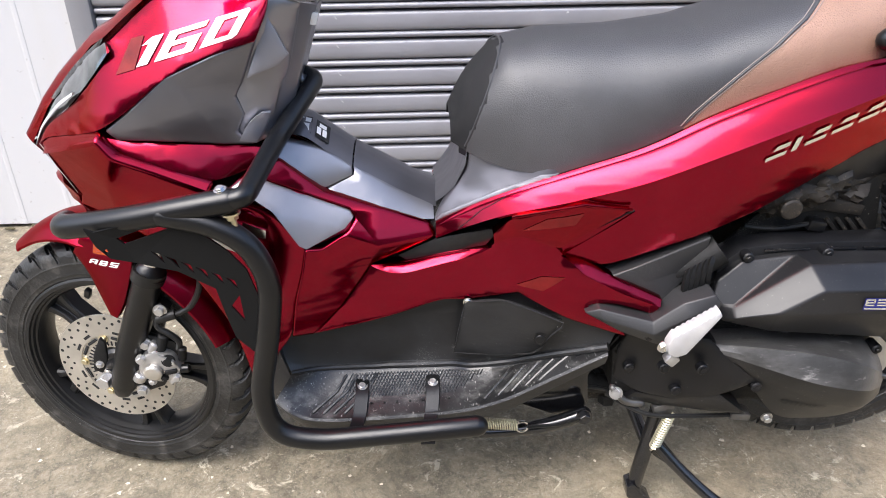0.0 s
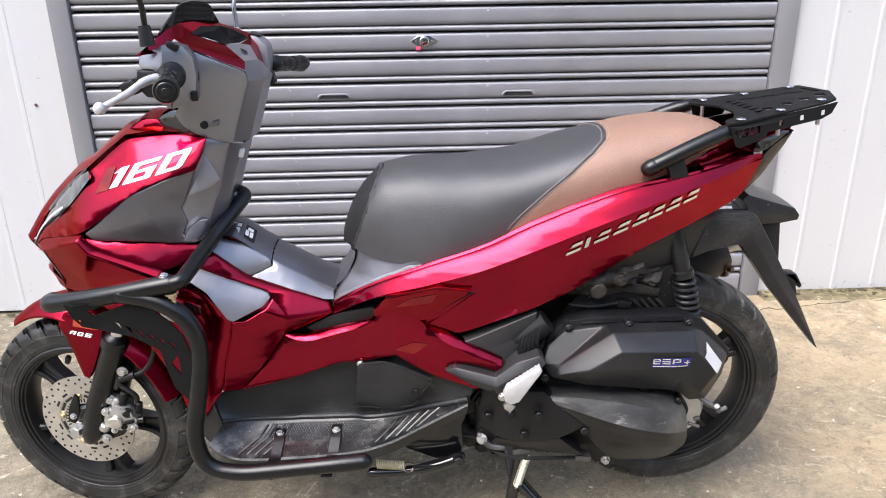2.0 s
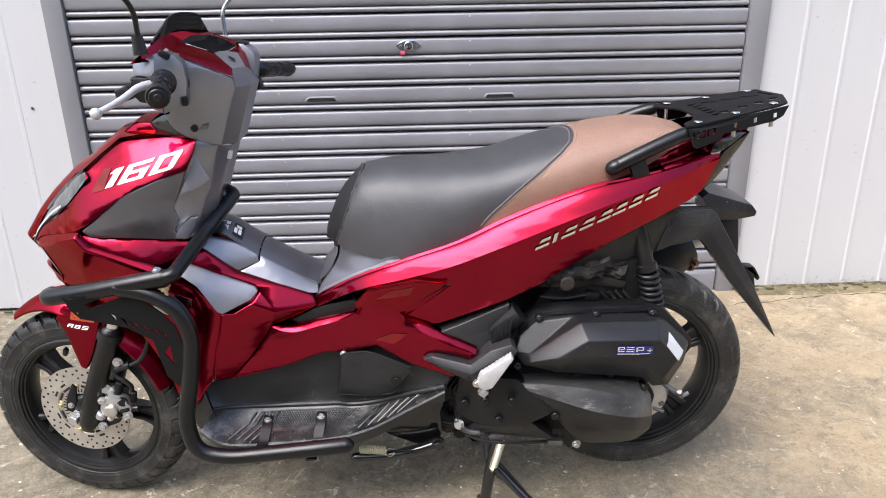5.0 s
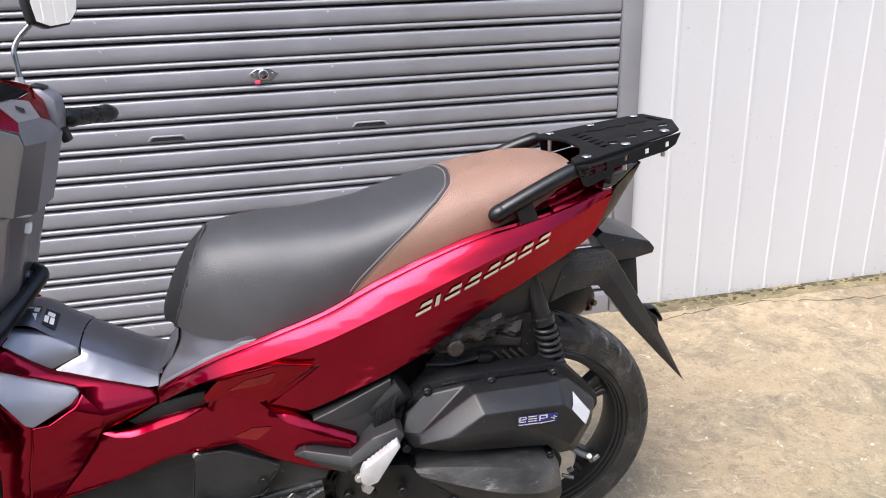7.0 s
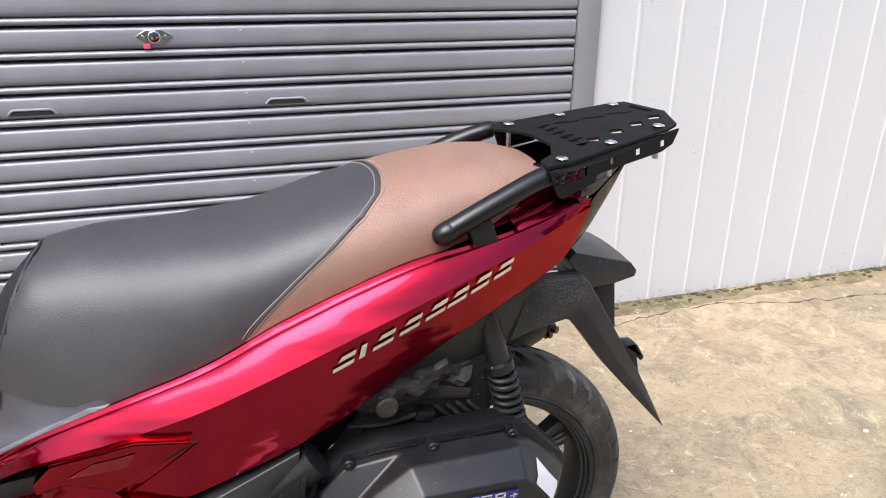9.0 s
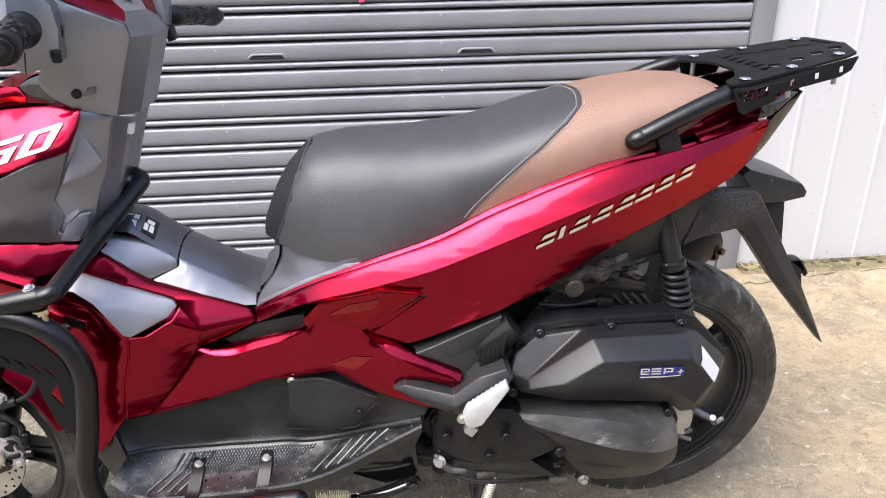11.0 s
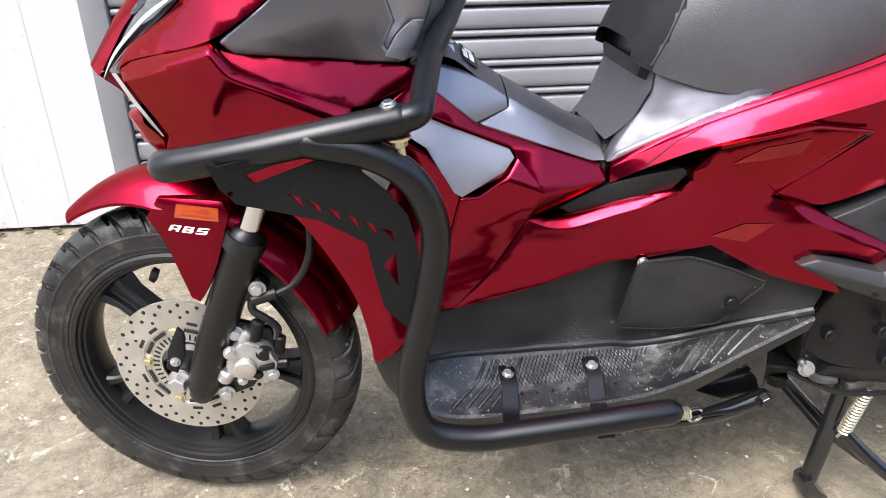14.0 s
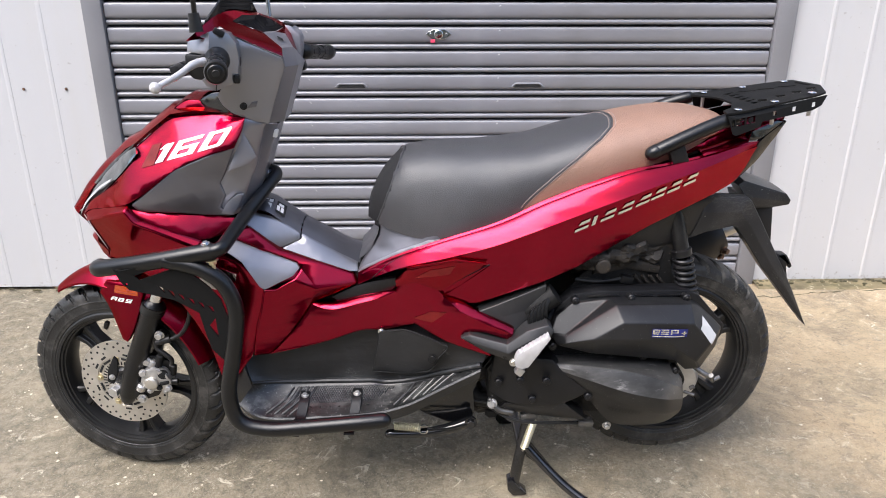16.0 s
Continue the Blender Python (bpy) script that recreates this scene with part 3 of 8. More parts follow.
def drape(bm, target, p0, p1, height, fallback, lift=0.0012):
    """Fit flat bm (in its own x, y) between (x, z) p0 and p1 at the given height, and lay it on the left flank of target."""
    tb = bmesh.new()
    tb.from_mesh(target.data)
    tree = BVHTree.FromBMesh(tb)
    xs, ys = [v.co.x for v in bm.verts], [v.co.y for v in bm.verts]
    lo, hi, b0, b1 = min(xs), max(xs), min(ys), max(ys)
    a, b = Vector((p0[0], 0, p0[1])), Vector((p1[0], 0, p1[1]))
    u = b - a
    n = Vector((-u.z, 0, u.x)).normalized()
    bmesh.ops.triangulate(bm, faces=bm.faces[:])
    for _ in range(4):
        long = [e for e in bm.edges if e.calc_length() > (hi - lo) * 0.07]
        if long:
            bmesh.ops.subdivide_edges(bm, edges=long, cuts=1)
            bmesh.ops.triangulate(bm, faces=[f for f in bm.faces if len(f.verts) > 3])
    for v in bm.verts:
        q = a + u * ((v.co.x - lo) / (hi - lo)) + n * ((v.co.y - b0) / max(1e-9, b1 - b0) * height)
        hit = tree.ray_cast(Vector((q.x, -1.0, q.z)), Vector((0, 1, 0)), 1.5)
        v.co = (q.x, (hit[0].y if hit[0] else fallback) - lift, q.z)
    tb.free()
    for f in bm.faces:
        f.normal_update()
        if f.normal.y > 0:
            f.normal_flip()
    return bm


def flank_trees(*targets):
    out = []
    for ob in targets:
        t = bmesh.new()
        t.from_mesh(ob.data)
        out.append(BVHTree.FromBMesh(t))
        t.free()
    return out


def on_flank(trees, x, z, fallback):
    ys = [h[0].y for h in (tr.ray_cast(Vector((x, -1.0, z)), Vector((0, 1, 0)), 1.5) for tr in trees) if h[0]]
    return min(ys) if ys else fallback


def stamp(name, quads, targets, o, u, v, material, parent, label="", lift=0.0014, fallback=-0.15, cuts=4):
    """Flat shapes laid on the left flank: quads of (u, v) in the slanted frame o + u U + v V of (x, z)."""
    trees = flank_trees(*targets)
    bm = bmesh.new()
    for q in quads:
        g = []
        for i in range(cuts + 1):
            row = []
            for j in range(cuts + 1):
                a, b = i / cuts, j / cuts
                c = [(q[0][k] * (1 - a) + q[1][k] * a) * (1 - b) + (q[3][k] * (1 - a) + q[2][k] * a) * b for k in (0, 1)]
                x, z = o[0] + u[0] * c[0] + v[0] * c[1], o[1] + u[1] * c[0] + v[1] * c[1]
                row.append(bm.verts.new((x, on_flank(trees, x, z, fallback) - lift, z)))
            g.append(row)
        for i in range(cuts):
            for j in range(cuts):
                bm.faces.new((g[i][j], g[i + 1][j], g[i + 1][j + 1], g[i][j + 1]))
    for f in bm.faces:
        f.normal_update()
        if f.normal.y > 0:
            f.normal_flip()
    return part(name, bm, material, parent, label)


def rect(u0, v0, u1, v1):
    return [(u0, v0), (u1, v0), (u1, v1), (u0, v1)]


def seam_line(targets, pts, parent, material, r=0.0011, fallback=-0.15, name="panel_gap", lift=0.0):
    trees = flank_trees(*targets)
    line = []
    for (x0, z0), (x1, z1) in zip(pts, pts[1:]):
        n = max(2, int(math.hypot(x1 - x0, z1 - z0) / 0.006))
        line += [(x0 + (x1 - x0) * k / n, z0 + (z1 - z0) * k / n) for k in range(n)]
    line.append(pts[-1])
    return part(name, tube_bm([(x, on_flank(trees, x, z, fallback) - lift, z) for x, z in line], r, 6), material, parent)


def patch_bm(ring):
    bm = bmesh.new()
    f = bm.faces.new([bm.verts.new((u, v, 0)) for u, v in ring])
    bmesh.ops.triangulate(bm, faces=[f])
    return bm


def bars_bm(bars):
    bm = bmesh.new()
    for u, v, w, h, s in bars:
        bm.faces.new([bm.verts.new(q) for q in ((u, v, 0), (u + w, v, 0), (u + w + s * h, v + h, 0), (u + s * h, v + h, 0))])
    return bm


# ---- the setting ----
bm = bmesh.new()
bmesh.ops.create_grid(bm, x_segments=40, y_segments=40, size=300, matrix=pose(0, 0, 0.003, 1.0, 0, 0))
def ground_z(y):
    return 0.003 + y * math.tan(radians(1.0))


tagged(part("ground", bm, CONCRETE, smooth=0), "worn concrete yard with pale flakes and dark stains, darker olive to the left", "ground", kind="structure")

WALL_Y = 1.05
SHUT_L, SHUT_R = -0.326, 1.978
SLAT_H = 0.0808


def slat_mesh():
    # one slat in section: gap, flat band with a sharp upper edge and a tucked-in foot, round bead
    prof = [(0.028, 0.0), (0.010, -0.0030), (-0.0030, -0.0055), (-0.0085, -0.0064), (-0.0108, -0.0085), (-0.0118, -0.0120), (-0.0124, -0.020), (-0.0124, -0.034), (-0.0118, -0.046), (-0.0100, -0.0515), (-0.0040, -0.0565), (0.010, -0.0605)]
    for k in range(9):
        a = radians(12 + 19 * k)
        prof.append((-0.002 - 0.0092 * math.sin(a), -0.0690 + 0.0082 * math.cos(a)))
    prof += [(0.012, -0.0785), (0.028, -0.0808)]
    bm = bmesh.new()
    n = 12
    rows = []
    for i in range(n + 1):
        x = SHUT_L + 0.004 + (SHUT_R - SHUT_L - 0.008) * i / n
        rows.append([(x, y, z) for y, z in prof])
    loft_bm(rows, bm)
    for f in bm.faces:
        f.normal_update()
    bmesh.ops.recalc_face_normals(bm, faces=bm.faces[:])
    return bm


shutter = tagged(part("roller_shutter", box_bm((SHUT_R - SHUT_L, 0.02, 2.36), pose((SHUT_L + SHUT_R) / 2, WALL_Y + 0.035, 1.18), 0.0), GAP), "closed grey steel roller shutter with horizontal slats, scuffed and dusty", "shutter", kind="structure")
first = part("slat", slat_mesh(), SLAT, shutter, smooth=40)
if max(first.data.polygons, key=lambda p: p.area).normal.y > 0:
    first.data.flip_normals()
top_line = 1.091 + 0.0705 + SLAT_H * 15
first.location = (0, WALL_Y, top_line)
for k in range(1, 29):
    z = top_line - SLAT_H * k
    if z < 0.1:
        break
    s = first.copy()
    scene.collection.objects.link(s)
    s.location = (0, WALL_Y, z)
part("bottom_bar", box_bm((SHUT_R - SHUT_L - 0.01, 0.03, 0.09), pose((SHUT_L + SHUT_R) / 2, WALL_Y, 0.05), 0.004), SLAT, shutter)
for x in (0.498, 1.122):
    ring = round_line([(x - 0.055, 0, 0.792), (x - 0.045, 0, 0.8035), (x + 0.045, 0, 0.8035), (x + 0.055, 0, 0.792)], 0.01)
    part("hand_slot", tube_bm([(p.x, WALL_Y - 0.0125, p.z) for p in ring], 0.0035, 8, dome=True), SLAT, shutter, "pressed lifting slot")
    part("slot_recess", prism_bm([(x - 0.05, 0.790), (x + 0.05, 0.790), (x + 0.042, 0.800), (x - 0.042, 0.800)], WALL_Y - 0.0132, WALL_Y - 0.008, 0.0008), GAP, shutter)

lock = part("shutter_lock", plate_bm([(-0.045, 0), (-0.02, 0.017), (0.02, 0.017), (0.045, 0), (0.02, -0.017), (-0.02, -0.017)], [], lambda u, v, w: Vector((0.806 + u, WALL_Y - 0.0130 - w, 0.972 + v)), 0.002), CHROME, shutter, "worn chrome lock plate", bevel=0.001)
part("lock_cylinder", cyl_bm((0.806, WALL_Y - 0.013, 0.972), (0.806, WALL_Y - 0.021, 0.972), 0.015, 24, 0.002), CHROME, lock)
part("keyhole", box_bm((0.003, 0.002, 0.010), pose(0.806, WALL_Y - 0.0216, 0.972), 0.0004), GAP, lock)
for dx in (-0.027, 0.027):
    part("screw", bolt_bm((0.806 + dx, WALL_Y - 0.0145, 0.972), (0, -1, 0), 0.004, 0.003, hexa=False), CHROME, lock)
part("tag", box_bm((0.016, 0.002, 0.012), pose(0.786, WALL_Y - 0.0145, 0.949), 0.0006), PINK, lock, "faded pink paper tag")

for name, x0, x1 in (("trim_left", -0.392, SHUT_L), ("trim_right", SHUT_R, 2.047)):
    bm = box_bm((x1 - x0, 0.09, 2.5), pose((x0 + x1) / 2, WALL_Y + 0.02, 1.25), 0.004)
    tagged(part(name, bm, POST), "grey painted steel guide post beside the shutter", "post", kind="structure")


def ribbed_wall(name, x0, x1, foot, rib0, pitch, dirty, rise=1.0):
    """Vertical corrugated sheet: broad flats and narrow sloping ribs."""
    xs = [x0]
    prof = [(x0, 0.0)]
    k = math.floor((x0 - rib0) / pitch)
    while True:
        r = rib0 + k * pitch
        k += 1
        if r - 0.02 <= x0:
            continue
        if r + 0.03 >= x1:
            break
        prof += [(r - 0.016, 0.0), (r - 0.010, -0.012 * rise), (r - 0.001, -0.012 * rise), (r + 0.002, 0.0)]
    prof.append((x1, 0.0))
    rows = [[(x, WALL_Y - 0.004 + y, z) for x, y in prof] for z in (foot, 0.3, 0.8, 1.6, 2.6, 3.2)]
    bm = loft_bm(rows)
    ex = bmesh.ops.extrude_face_region(bm, geom=bm.faces[:])
    bmesh.ops.translate(bm, verts=[g for g in ex["geom"] if isinstance(g, bmesh.types.BMVert)], vec=(0, 0.02, 0))
    bmesh.ops.recalc_face_normals(bm, faces=bm.faces[:])
    return tagged(part(name, bm, dirty, smooth=8), "white painted ribbed metal sheet wall, dirty along its foot", "wall", kind="structure")


SHEET = dirt_wall()
ribbed_wall("wall_right", 2.047, 7.2, 0.004, 2.196, 0.1505, SHEET, 0.32)
ribbed_wall("wall_left", -5.0, -0.392, 0.035, -0.537, 0.1505, SHEET, 0.09)
tagged(part("wall_backing", box_bm((12.2, 0.12, 3.3), pose(1.1, WALL_Y + 0.13, 1.65), 0.0), GAP), "dark backing behind the sheet wall and shutter", "wall", kind="structure")
tagged(part("trim_lintel", box_bm((2.5, 0.1, 0.76), pose(0.8, WALL_Y + 0.02, 2.81), 0.004), POST), "grey steel lintel over the shutter", "lintel", kind="structure")
# added wall, out of view: cuts off the low sky and darkens reflections
tagged(part("wall_opposite", box_bm((44, 0.2, 6.4), pose(1.0, -10.6, 2.7), 0.02), SHADE_WALL), "plain unseen wall, added to darken low reflections", "wall", kind="structure")

for x, z in ((-0.644, 0.788), (-0.498, 0.788)):
    sc = part("wall_screw", bolt_bm((x, WALL_Y - 0.006, z), (0, -1, 0), 0.0035, 0.004), RUST, bpy.data.objects["wall_left"], "rusty roofing screw")

# a mossy line of grit where the wall meets the ground
rng = random.Random(5)
bm = bmesh.new()
for i in range(420):
    x = rng.choice((rng.uniform(2.05, 5.5), rng.uniform(-2.6, -0.45), rng.uniform(2.05, 3.4)))
    s = rng.uniform(0.002, 0.009)
    t = bmesh.new()
    bmesh.ops.create_icosphere(t, subdivisions=1, radius=s, matrix=pose(x, WALL_Y - 0.012 - abs(rng.gauss(0, 0.016)), ground_z(1.03) + 0.008 + s * 0.3) @ Matrix.Diagonal((rng.uniform(1, 2), rng.uniform(0.7, 1.3), 0.6, 1)))
    bm = join_bm(bm, t)
MOSS = mat("mossy_grit", (0.075, 0.065, 0.032), 0.9, 0, 0.5, 9, 200, 0.4)
tagged(part("grit", bm, MOSS, smooth=0), "dark mossy grit along the foot of the wall", "grit", kind="stuff")

# a low mossy fillet of mortar along the foot of the wall
rows = []
for k in range(120):
    x = 2.05 + 0.043 * k
    w = 0.075 + 0.03 * noise.noise(Vector((x * 2.3, 0, 0))) + 0.012 * noise.noise(Vector((x * 14, 3, 0)))
    yy = WALL_Y - 0.006
    rows.append([(x, yy - w, ground_z(yy - w) - 0.002), (x, yy - w + 0.012, ground_z(yy) + 0.005), (x, yy - w * 0.5, ground_z(yy) + 0.008 + 0.003 * noise.noise(Vector((x * 9, 1, 0)))), (x, yy, ground_z(yy) + 0.011)])
FILLET = mat("mossy_mortar", (0.19, 0.155, 0.085), 0.92, 0, 0.5, 7, 90, 0.7)
scuffs(FILLET, 18, 0.52, 0.62, (0.075, 0.066, 0.032), 0.8, (0.4, 1, 1))
scuffs(FILLET, 60, 0.60, 0.66, (0.42, 0.37, 0.26), 0.7)
tagged(part("ground_fillet", loft_bm(rows), FILLET, smooth=60), "low mossy mortar fillet along the foot of the wall", "fillet", kind="structure")

# pale flakes of old concrete lying about the yard
bm = bmesh.new()
for i in range(330):
    x, y = rng.choice(((rng.uniform(1.5, 4.2), rng.uniform(-0.9, 0.95)), (rng.uniform(-0.9, 1.6), rng.uniform(-0.8, 0.5)), (rng.uniform(-0.9, 0.2), rng.uniform(-0.5, 0.9))))
    r, n = rng.uniform(0.0015, 0.005) * (1.6 if rng.random() < 0.1 else 1), 6
    ring = [(x + r * rng.uniform(0.5, 1.6) * math.cos(a), y + r * rng.uniform(0.5, 1.2) * math.sin(a)) for a in [2 * math.pi * k / n for k in range(n)]]
    lo, hi = [bm.verts.new((u, v, ground_z(v) + 0.0002)) for u, v in ring], [bm.verts.new((x + (u - x) * 0.8, y + (v - y) * 0.8, ground_z(v) + r * 0.4)) for u, v in ring]
    bm.faces.new(hi)
    for k in range(n):
        bm.faces.new((lo[k], lo[(k + 1) % n], hi[(k + 1) % n], hi[k]))
FLAKE = mat("pale_concrete_flake", (0.55, 0.49, 0.38), 0.9, 0, 0.4, 60, 400, 0.3)
tagged(part("concrete_flakes", bm, FLAKE, smooth=0), "scattered pale flakes of concrete on the ground", "flakes", kind="stuff")

# an old crack that runs along the wall
bm = bmesh.new()
pts, y = [], 0.90
for k in range(150):
    y = min(0.985, max(0.84, y + rng.gauss(0, 0.008)))
    pts.append((2.0 + 0.022 * k, y))
rows = [[(x, yy - w, ground_z(yy) + 0.0006), (x, yy, ground_z(yy) + 0.0012), (x, yy + w, ground_z(yy) + 0.0006)] for (x, yy), w in ((p, abs(rng.gauss(0.0022, 0.0016)) + 0.0006) for p in pts)]
tagged(part("ground_crack", loft_bm(rows, bm), MOSS, smooth=0), "thin dark mossy crack in the concrete beside the wall", "crack", kind="structure")

# ---- the scooter ----
scooter = tagged(empty("motor_scooter", "", "motor scooter"), "candy red and grey scooter standing on its centre stand", "motor scooter")
FW, RW = (0.031, 0.012, 0.251), (1.322, -0.008, 0.306)
STRAIGHT = (0.022, 0.0, 0.252)
STEER = -10.7


def tyre_bm(R, half, bead, pitch, seg=1200):
    key = [(bead, -half * 0.80), (bead + 0.010, -half * 0.95), ((bead + R) / 2 - 0.004, -half), (R - 0.024, -half * 0.97), (R - 0.015, -half * 0.88), (R - 0.008, -half * 0.72), (R - 0.0035, -half * 0.48), (R - 0.0008, -half * 0.22), (R, 0.0)]
    key = key + [(r, -y) for r, y in key[-2::-1]]
    pts = smooth_line([(r, y, 0) for r, y in key], 7)
    bm = bmesh.new()
    rows = []
    n = max(1, round(2 * math.pi * R / pitch))
    for i in range(seg):
        a = 2 * math.pi * i / seg
        row = []
        for p in pts:
            r, y = p.x, p.y
            v = abs(y) / half
            if r > R - 0.030 and v > 0.14:
                lean = (1 if y < 0 else -1)
                ph = (a / (2 * math.pi) * n + v * 0.95 * lean + (0.5 if y > 0 else 0)) % 1
                if abs(ph - 0.5) < 0.10:
                    r -= 0.0095 * min(1.0, (r - (R - 0.030)) / 0.006)
                ph2 = (a / (2 * math.pi) * n + 0.95 + v * 0.7 * lean) % 1
                if abs(ph2 - 0.5) < 0.07 and 0.14 < v < 0.8:
                    r -= 0.0065
            for ring in (bead + 0.008, bead + 0.016, R - 0.034):
                if abs(r - ring) < 0.0018:
                    y *= 1.025
            row.append(bm.verts.new((r * math.cos(a), y, r * math.sin(a))))
        rows.append(row)
    for i in range(seg):
        u, w = rows[i], rows[(i + 1) % seg]
        for j in range(len(pts) - 1):
            bm.faces.new((u[j], u[j + 1], w[j + 1], w[j]))
    bmesh.ops.recalc_face_normals(bm, faces=bm.faces[:])
    return bm


def wheel(name, centre, R, half, steer, phase, label):
    place = pose(*centre, 0, 0, steer)
    bead = R - 0.069

    def put(nm, bm, material, parent, lab="", **k):
        bm.transform(place)
        return part(nm, bm, material, parent, lab, **k)

    i = bead - 0.019
    rim = [(bead + 0.005, -half * 0.82), (bead + 0.006, -half * 0.93), (bead + 0.002, -half * 0.99), (bead - 0.004, -half * 0.97), (bead - 0.0055, -half * 0.86), (bead - 0.009, -half * 0.84), (bead - 0.0105, -half * 0.70), (bead - 0.014, -half * 0.67), (i + 0.003, -half * 0.52), (i, -half * 0.35), (i - 0.001, 0)]
    rim = rim + [(r, -y) for r, y in rim[-2::-1]]
    bm = lathe_bm(rim, (0, 0, 0), 96)
    bmesh.ops.recalc_face_normals(bm, faces=bm.faces[:])
    hub = put(name, bm, RIM, scooter, label)
    for k in range(5):
        a = radians(phase + 72 * k)
        u, n = Vector((math.cos(a), 0, math.sin(a))), Vector((-math.sin(a), 0, math.cos(a)))
        # one spoke in section: two ribs with a trough between them
        rows = []
        for rr, w, d in ((0.024, 0.015, 0.022), (0.08, 0.018, 0.017), (0.13, 0.020, 0.015), (i - 0.008, 0.026, 0.016), (i + 0.006, 0.036, 0.017)):
            sec = [(-1, 1), (-1, -0.8), (-0.85, -1), (-0.45, -1), (-0.3, -0.35), (0.3, -0.35), (0.45, -1), (0.85, -1), (1, -0.8), (1, 1)]
            rows.append([u * rr + n * (w * p) + Vector((0, d * q, 0)) for p, q in sec])
        t = loft_bm(rows, close=True, caps=True)
        bmesh.ops.recalc_face_normals(t, faces=t.faces[:])
        put("spoke", t, RIM, hub, smooth=30, bevel=0.0015)
    put("hub", lathe_bm([(0.001, -0.042), (0.03, -0.042), (0.036, -0.036), (0.034, 0.0), (0.036, 0.036), (0.03, 0.042), (0.001, 0.042)], (0, 0, 0), 40), RIM, hub)
    put("tyre", tyre_bm(R, half, bead, 0.043), RUBBER, hub, "dusty black tyre with slanted grooves", smooth=28)
    t = box_bm((0.011, 0.011, 0.026), pose(0, 0, 0, 20, 0, 0), 0.003)
    a = radians(phase - 28)
    t.transform(pose(math.cos(a) * (i - 0.016), -0.012, math.sin(a) * (i - 0.016), 0, 30, 0))
    put("valve", t, HOSE, hub)
    return hub, put


front, fput = wheel("front_wheel", FW, 0.245, 0.039, STEER, 135, "black five-spoke front wheel")
bm = lathe_bm([(0.110, -0.056), (0.110, -0.052), (0.068, -0.052), (0.068, -0.056)], (0, 0, 0), 96, close=True)
disc = fput("brake_disc", bm, STEEL, front, "drilled steel brake disc")
bm = lathe_bm([(0.072, -0.054), (0.072, -0.0505), (0.042, -0.0505), (0.042, -0.054)], (0, 0, 0), 72, close=True)
fput("disc_carrier", bm, STEEL, disc)
bm = None
for k in range(40):
    a = 2 * math.pi * k / 40
    bm = box_bm((0.009, 0.0016, 0.0022), pose(0.050 * math.cos(a), -0.0545, 0.050 * math.sin(a), 0, -math.degrees(a), 0), 0.0, bm)
fput("sensor_ring_slots", bm, GAP, disc)
for row, (rr, n, s) in enumerate(((0.104, 24, 0.0031), (0.094, 24, 0.0029), (0.084, 12, 0.0025))):
    for k in range(n):
        a = 2 * math.pi * (k + row * 0.5) / n
        fput("hole", cyl_bm((rr * math.cos(a), -0.0563, rr * math.sin(a)), (rr * math.cos(a), -0.0553, rr * math.sin(a)), s, 10), GAP, disc)
for k in range(5):
    a = radians(30 + 72 * k)
    for rr, d, ln in ((0.062, 0.42, 0.022), (0.062, 0.84, 0.022), (0.0745, 0.42, 0.016), (0.0745, 0.84, 0.016)):
        fput("slot", box_bm((0.0055, 0.0016, ln), pose(rr * math.cos(a + d), -0.0556, rr * math.sin(a + d), 0, -math.degrees(a + d), 0), 0.0007), GAP, disc)
    fput("disc_bolt", bolt_bm((0.062 * math.cos(a), -0.0545, 0.062 * math.sin(a)), (0, -1, 0), 0.006, 0.006), ZINC, disc)
fput("axle_boss", cyl_bm((0, -0.036, 0), (0, -0.074, 0), 0.019, 24, 0.003), SATIN, front)
fput("axle_nut", bolt_bm((0, -0.074, 0), (0, -1, 0), 0.0125, 0.018), ALLOY, front, "bright axle nut")
for o in (disc, *disc.children):
    o.data.transform(Matrix.Translation((0.002, 0.014, 0)))

rear, rput = wheel("rear_wheel", RW, 0.260, 0.051, 0, 100, "black five-spoke rear wheel")
rput("brake_drum", lathe_bm([(0.001, -0.05), (0.06, -0.05), (0.068, -0.044), (0.068, 0.0)], (0, 0, 0), 48), ALLOY, rear)

# front fork, caliper and hose
for side in (-1, 1):
    y = 0.072 * side
    leg = part("fork_leg", tube_bm([(0.046, y, 0.236), (0.050, y, 0.248), (0.074, y, 0.318), (0.133, y, 0.458), (0.137, y, 0.466)], [0.017, 0.0225, 0.0235, 0.0235, 0.0265], 24, dome=True), SATIN, scooter, "satin black lower fork leg")
    part("fork_tube", tube_bm([(0.137, y, 0.470), (0.181, y, 0.572)], 0.0145, 20), CHROME, scooter, "chromed upper fork tube")
    part("dust_seal", tube_bm([(0.131, y, 0.456), (0.139, y, 0.474)], 0.027, 24), HOSE, leg)
part("sensor_bracket", prism_bm([(0.012, 0.312), (0.030, 0.347), (0.038, 0.337), (0.034, 0.302), (0.020, 0.274), (0.006, 0.282)], -0.078, -0.070, 0.002), DARK, scooter)
part("sensor_bolt", bolt_bm((0.020, -0.078, 0.294), (0, -1, 0), 0.005, 0.006), ALLOY, scooter)
bracket = part("caliper_bracket", prism_bm([(0.069, 0.319), (0.101, 0.354), (0.154, 0.334), (0.159, 0.299), (0.119, 0.241), (0.079, 0.227), (0.063, 0.259)], -0.076, -0.064, 0.003), SATIN, scooter)
for x, z in ((0.106, 0.334), (0.082, 0.236)):
    part("bracket_bolt", bolt_bm((x, -0.078, z), (0, -1, 0), 0.008, 0.010), ALLOY, bracket)
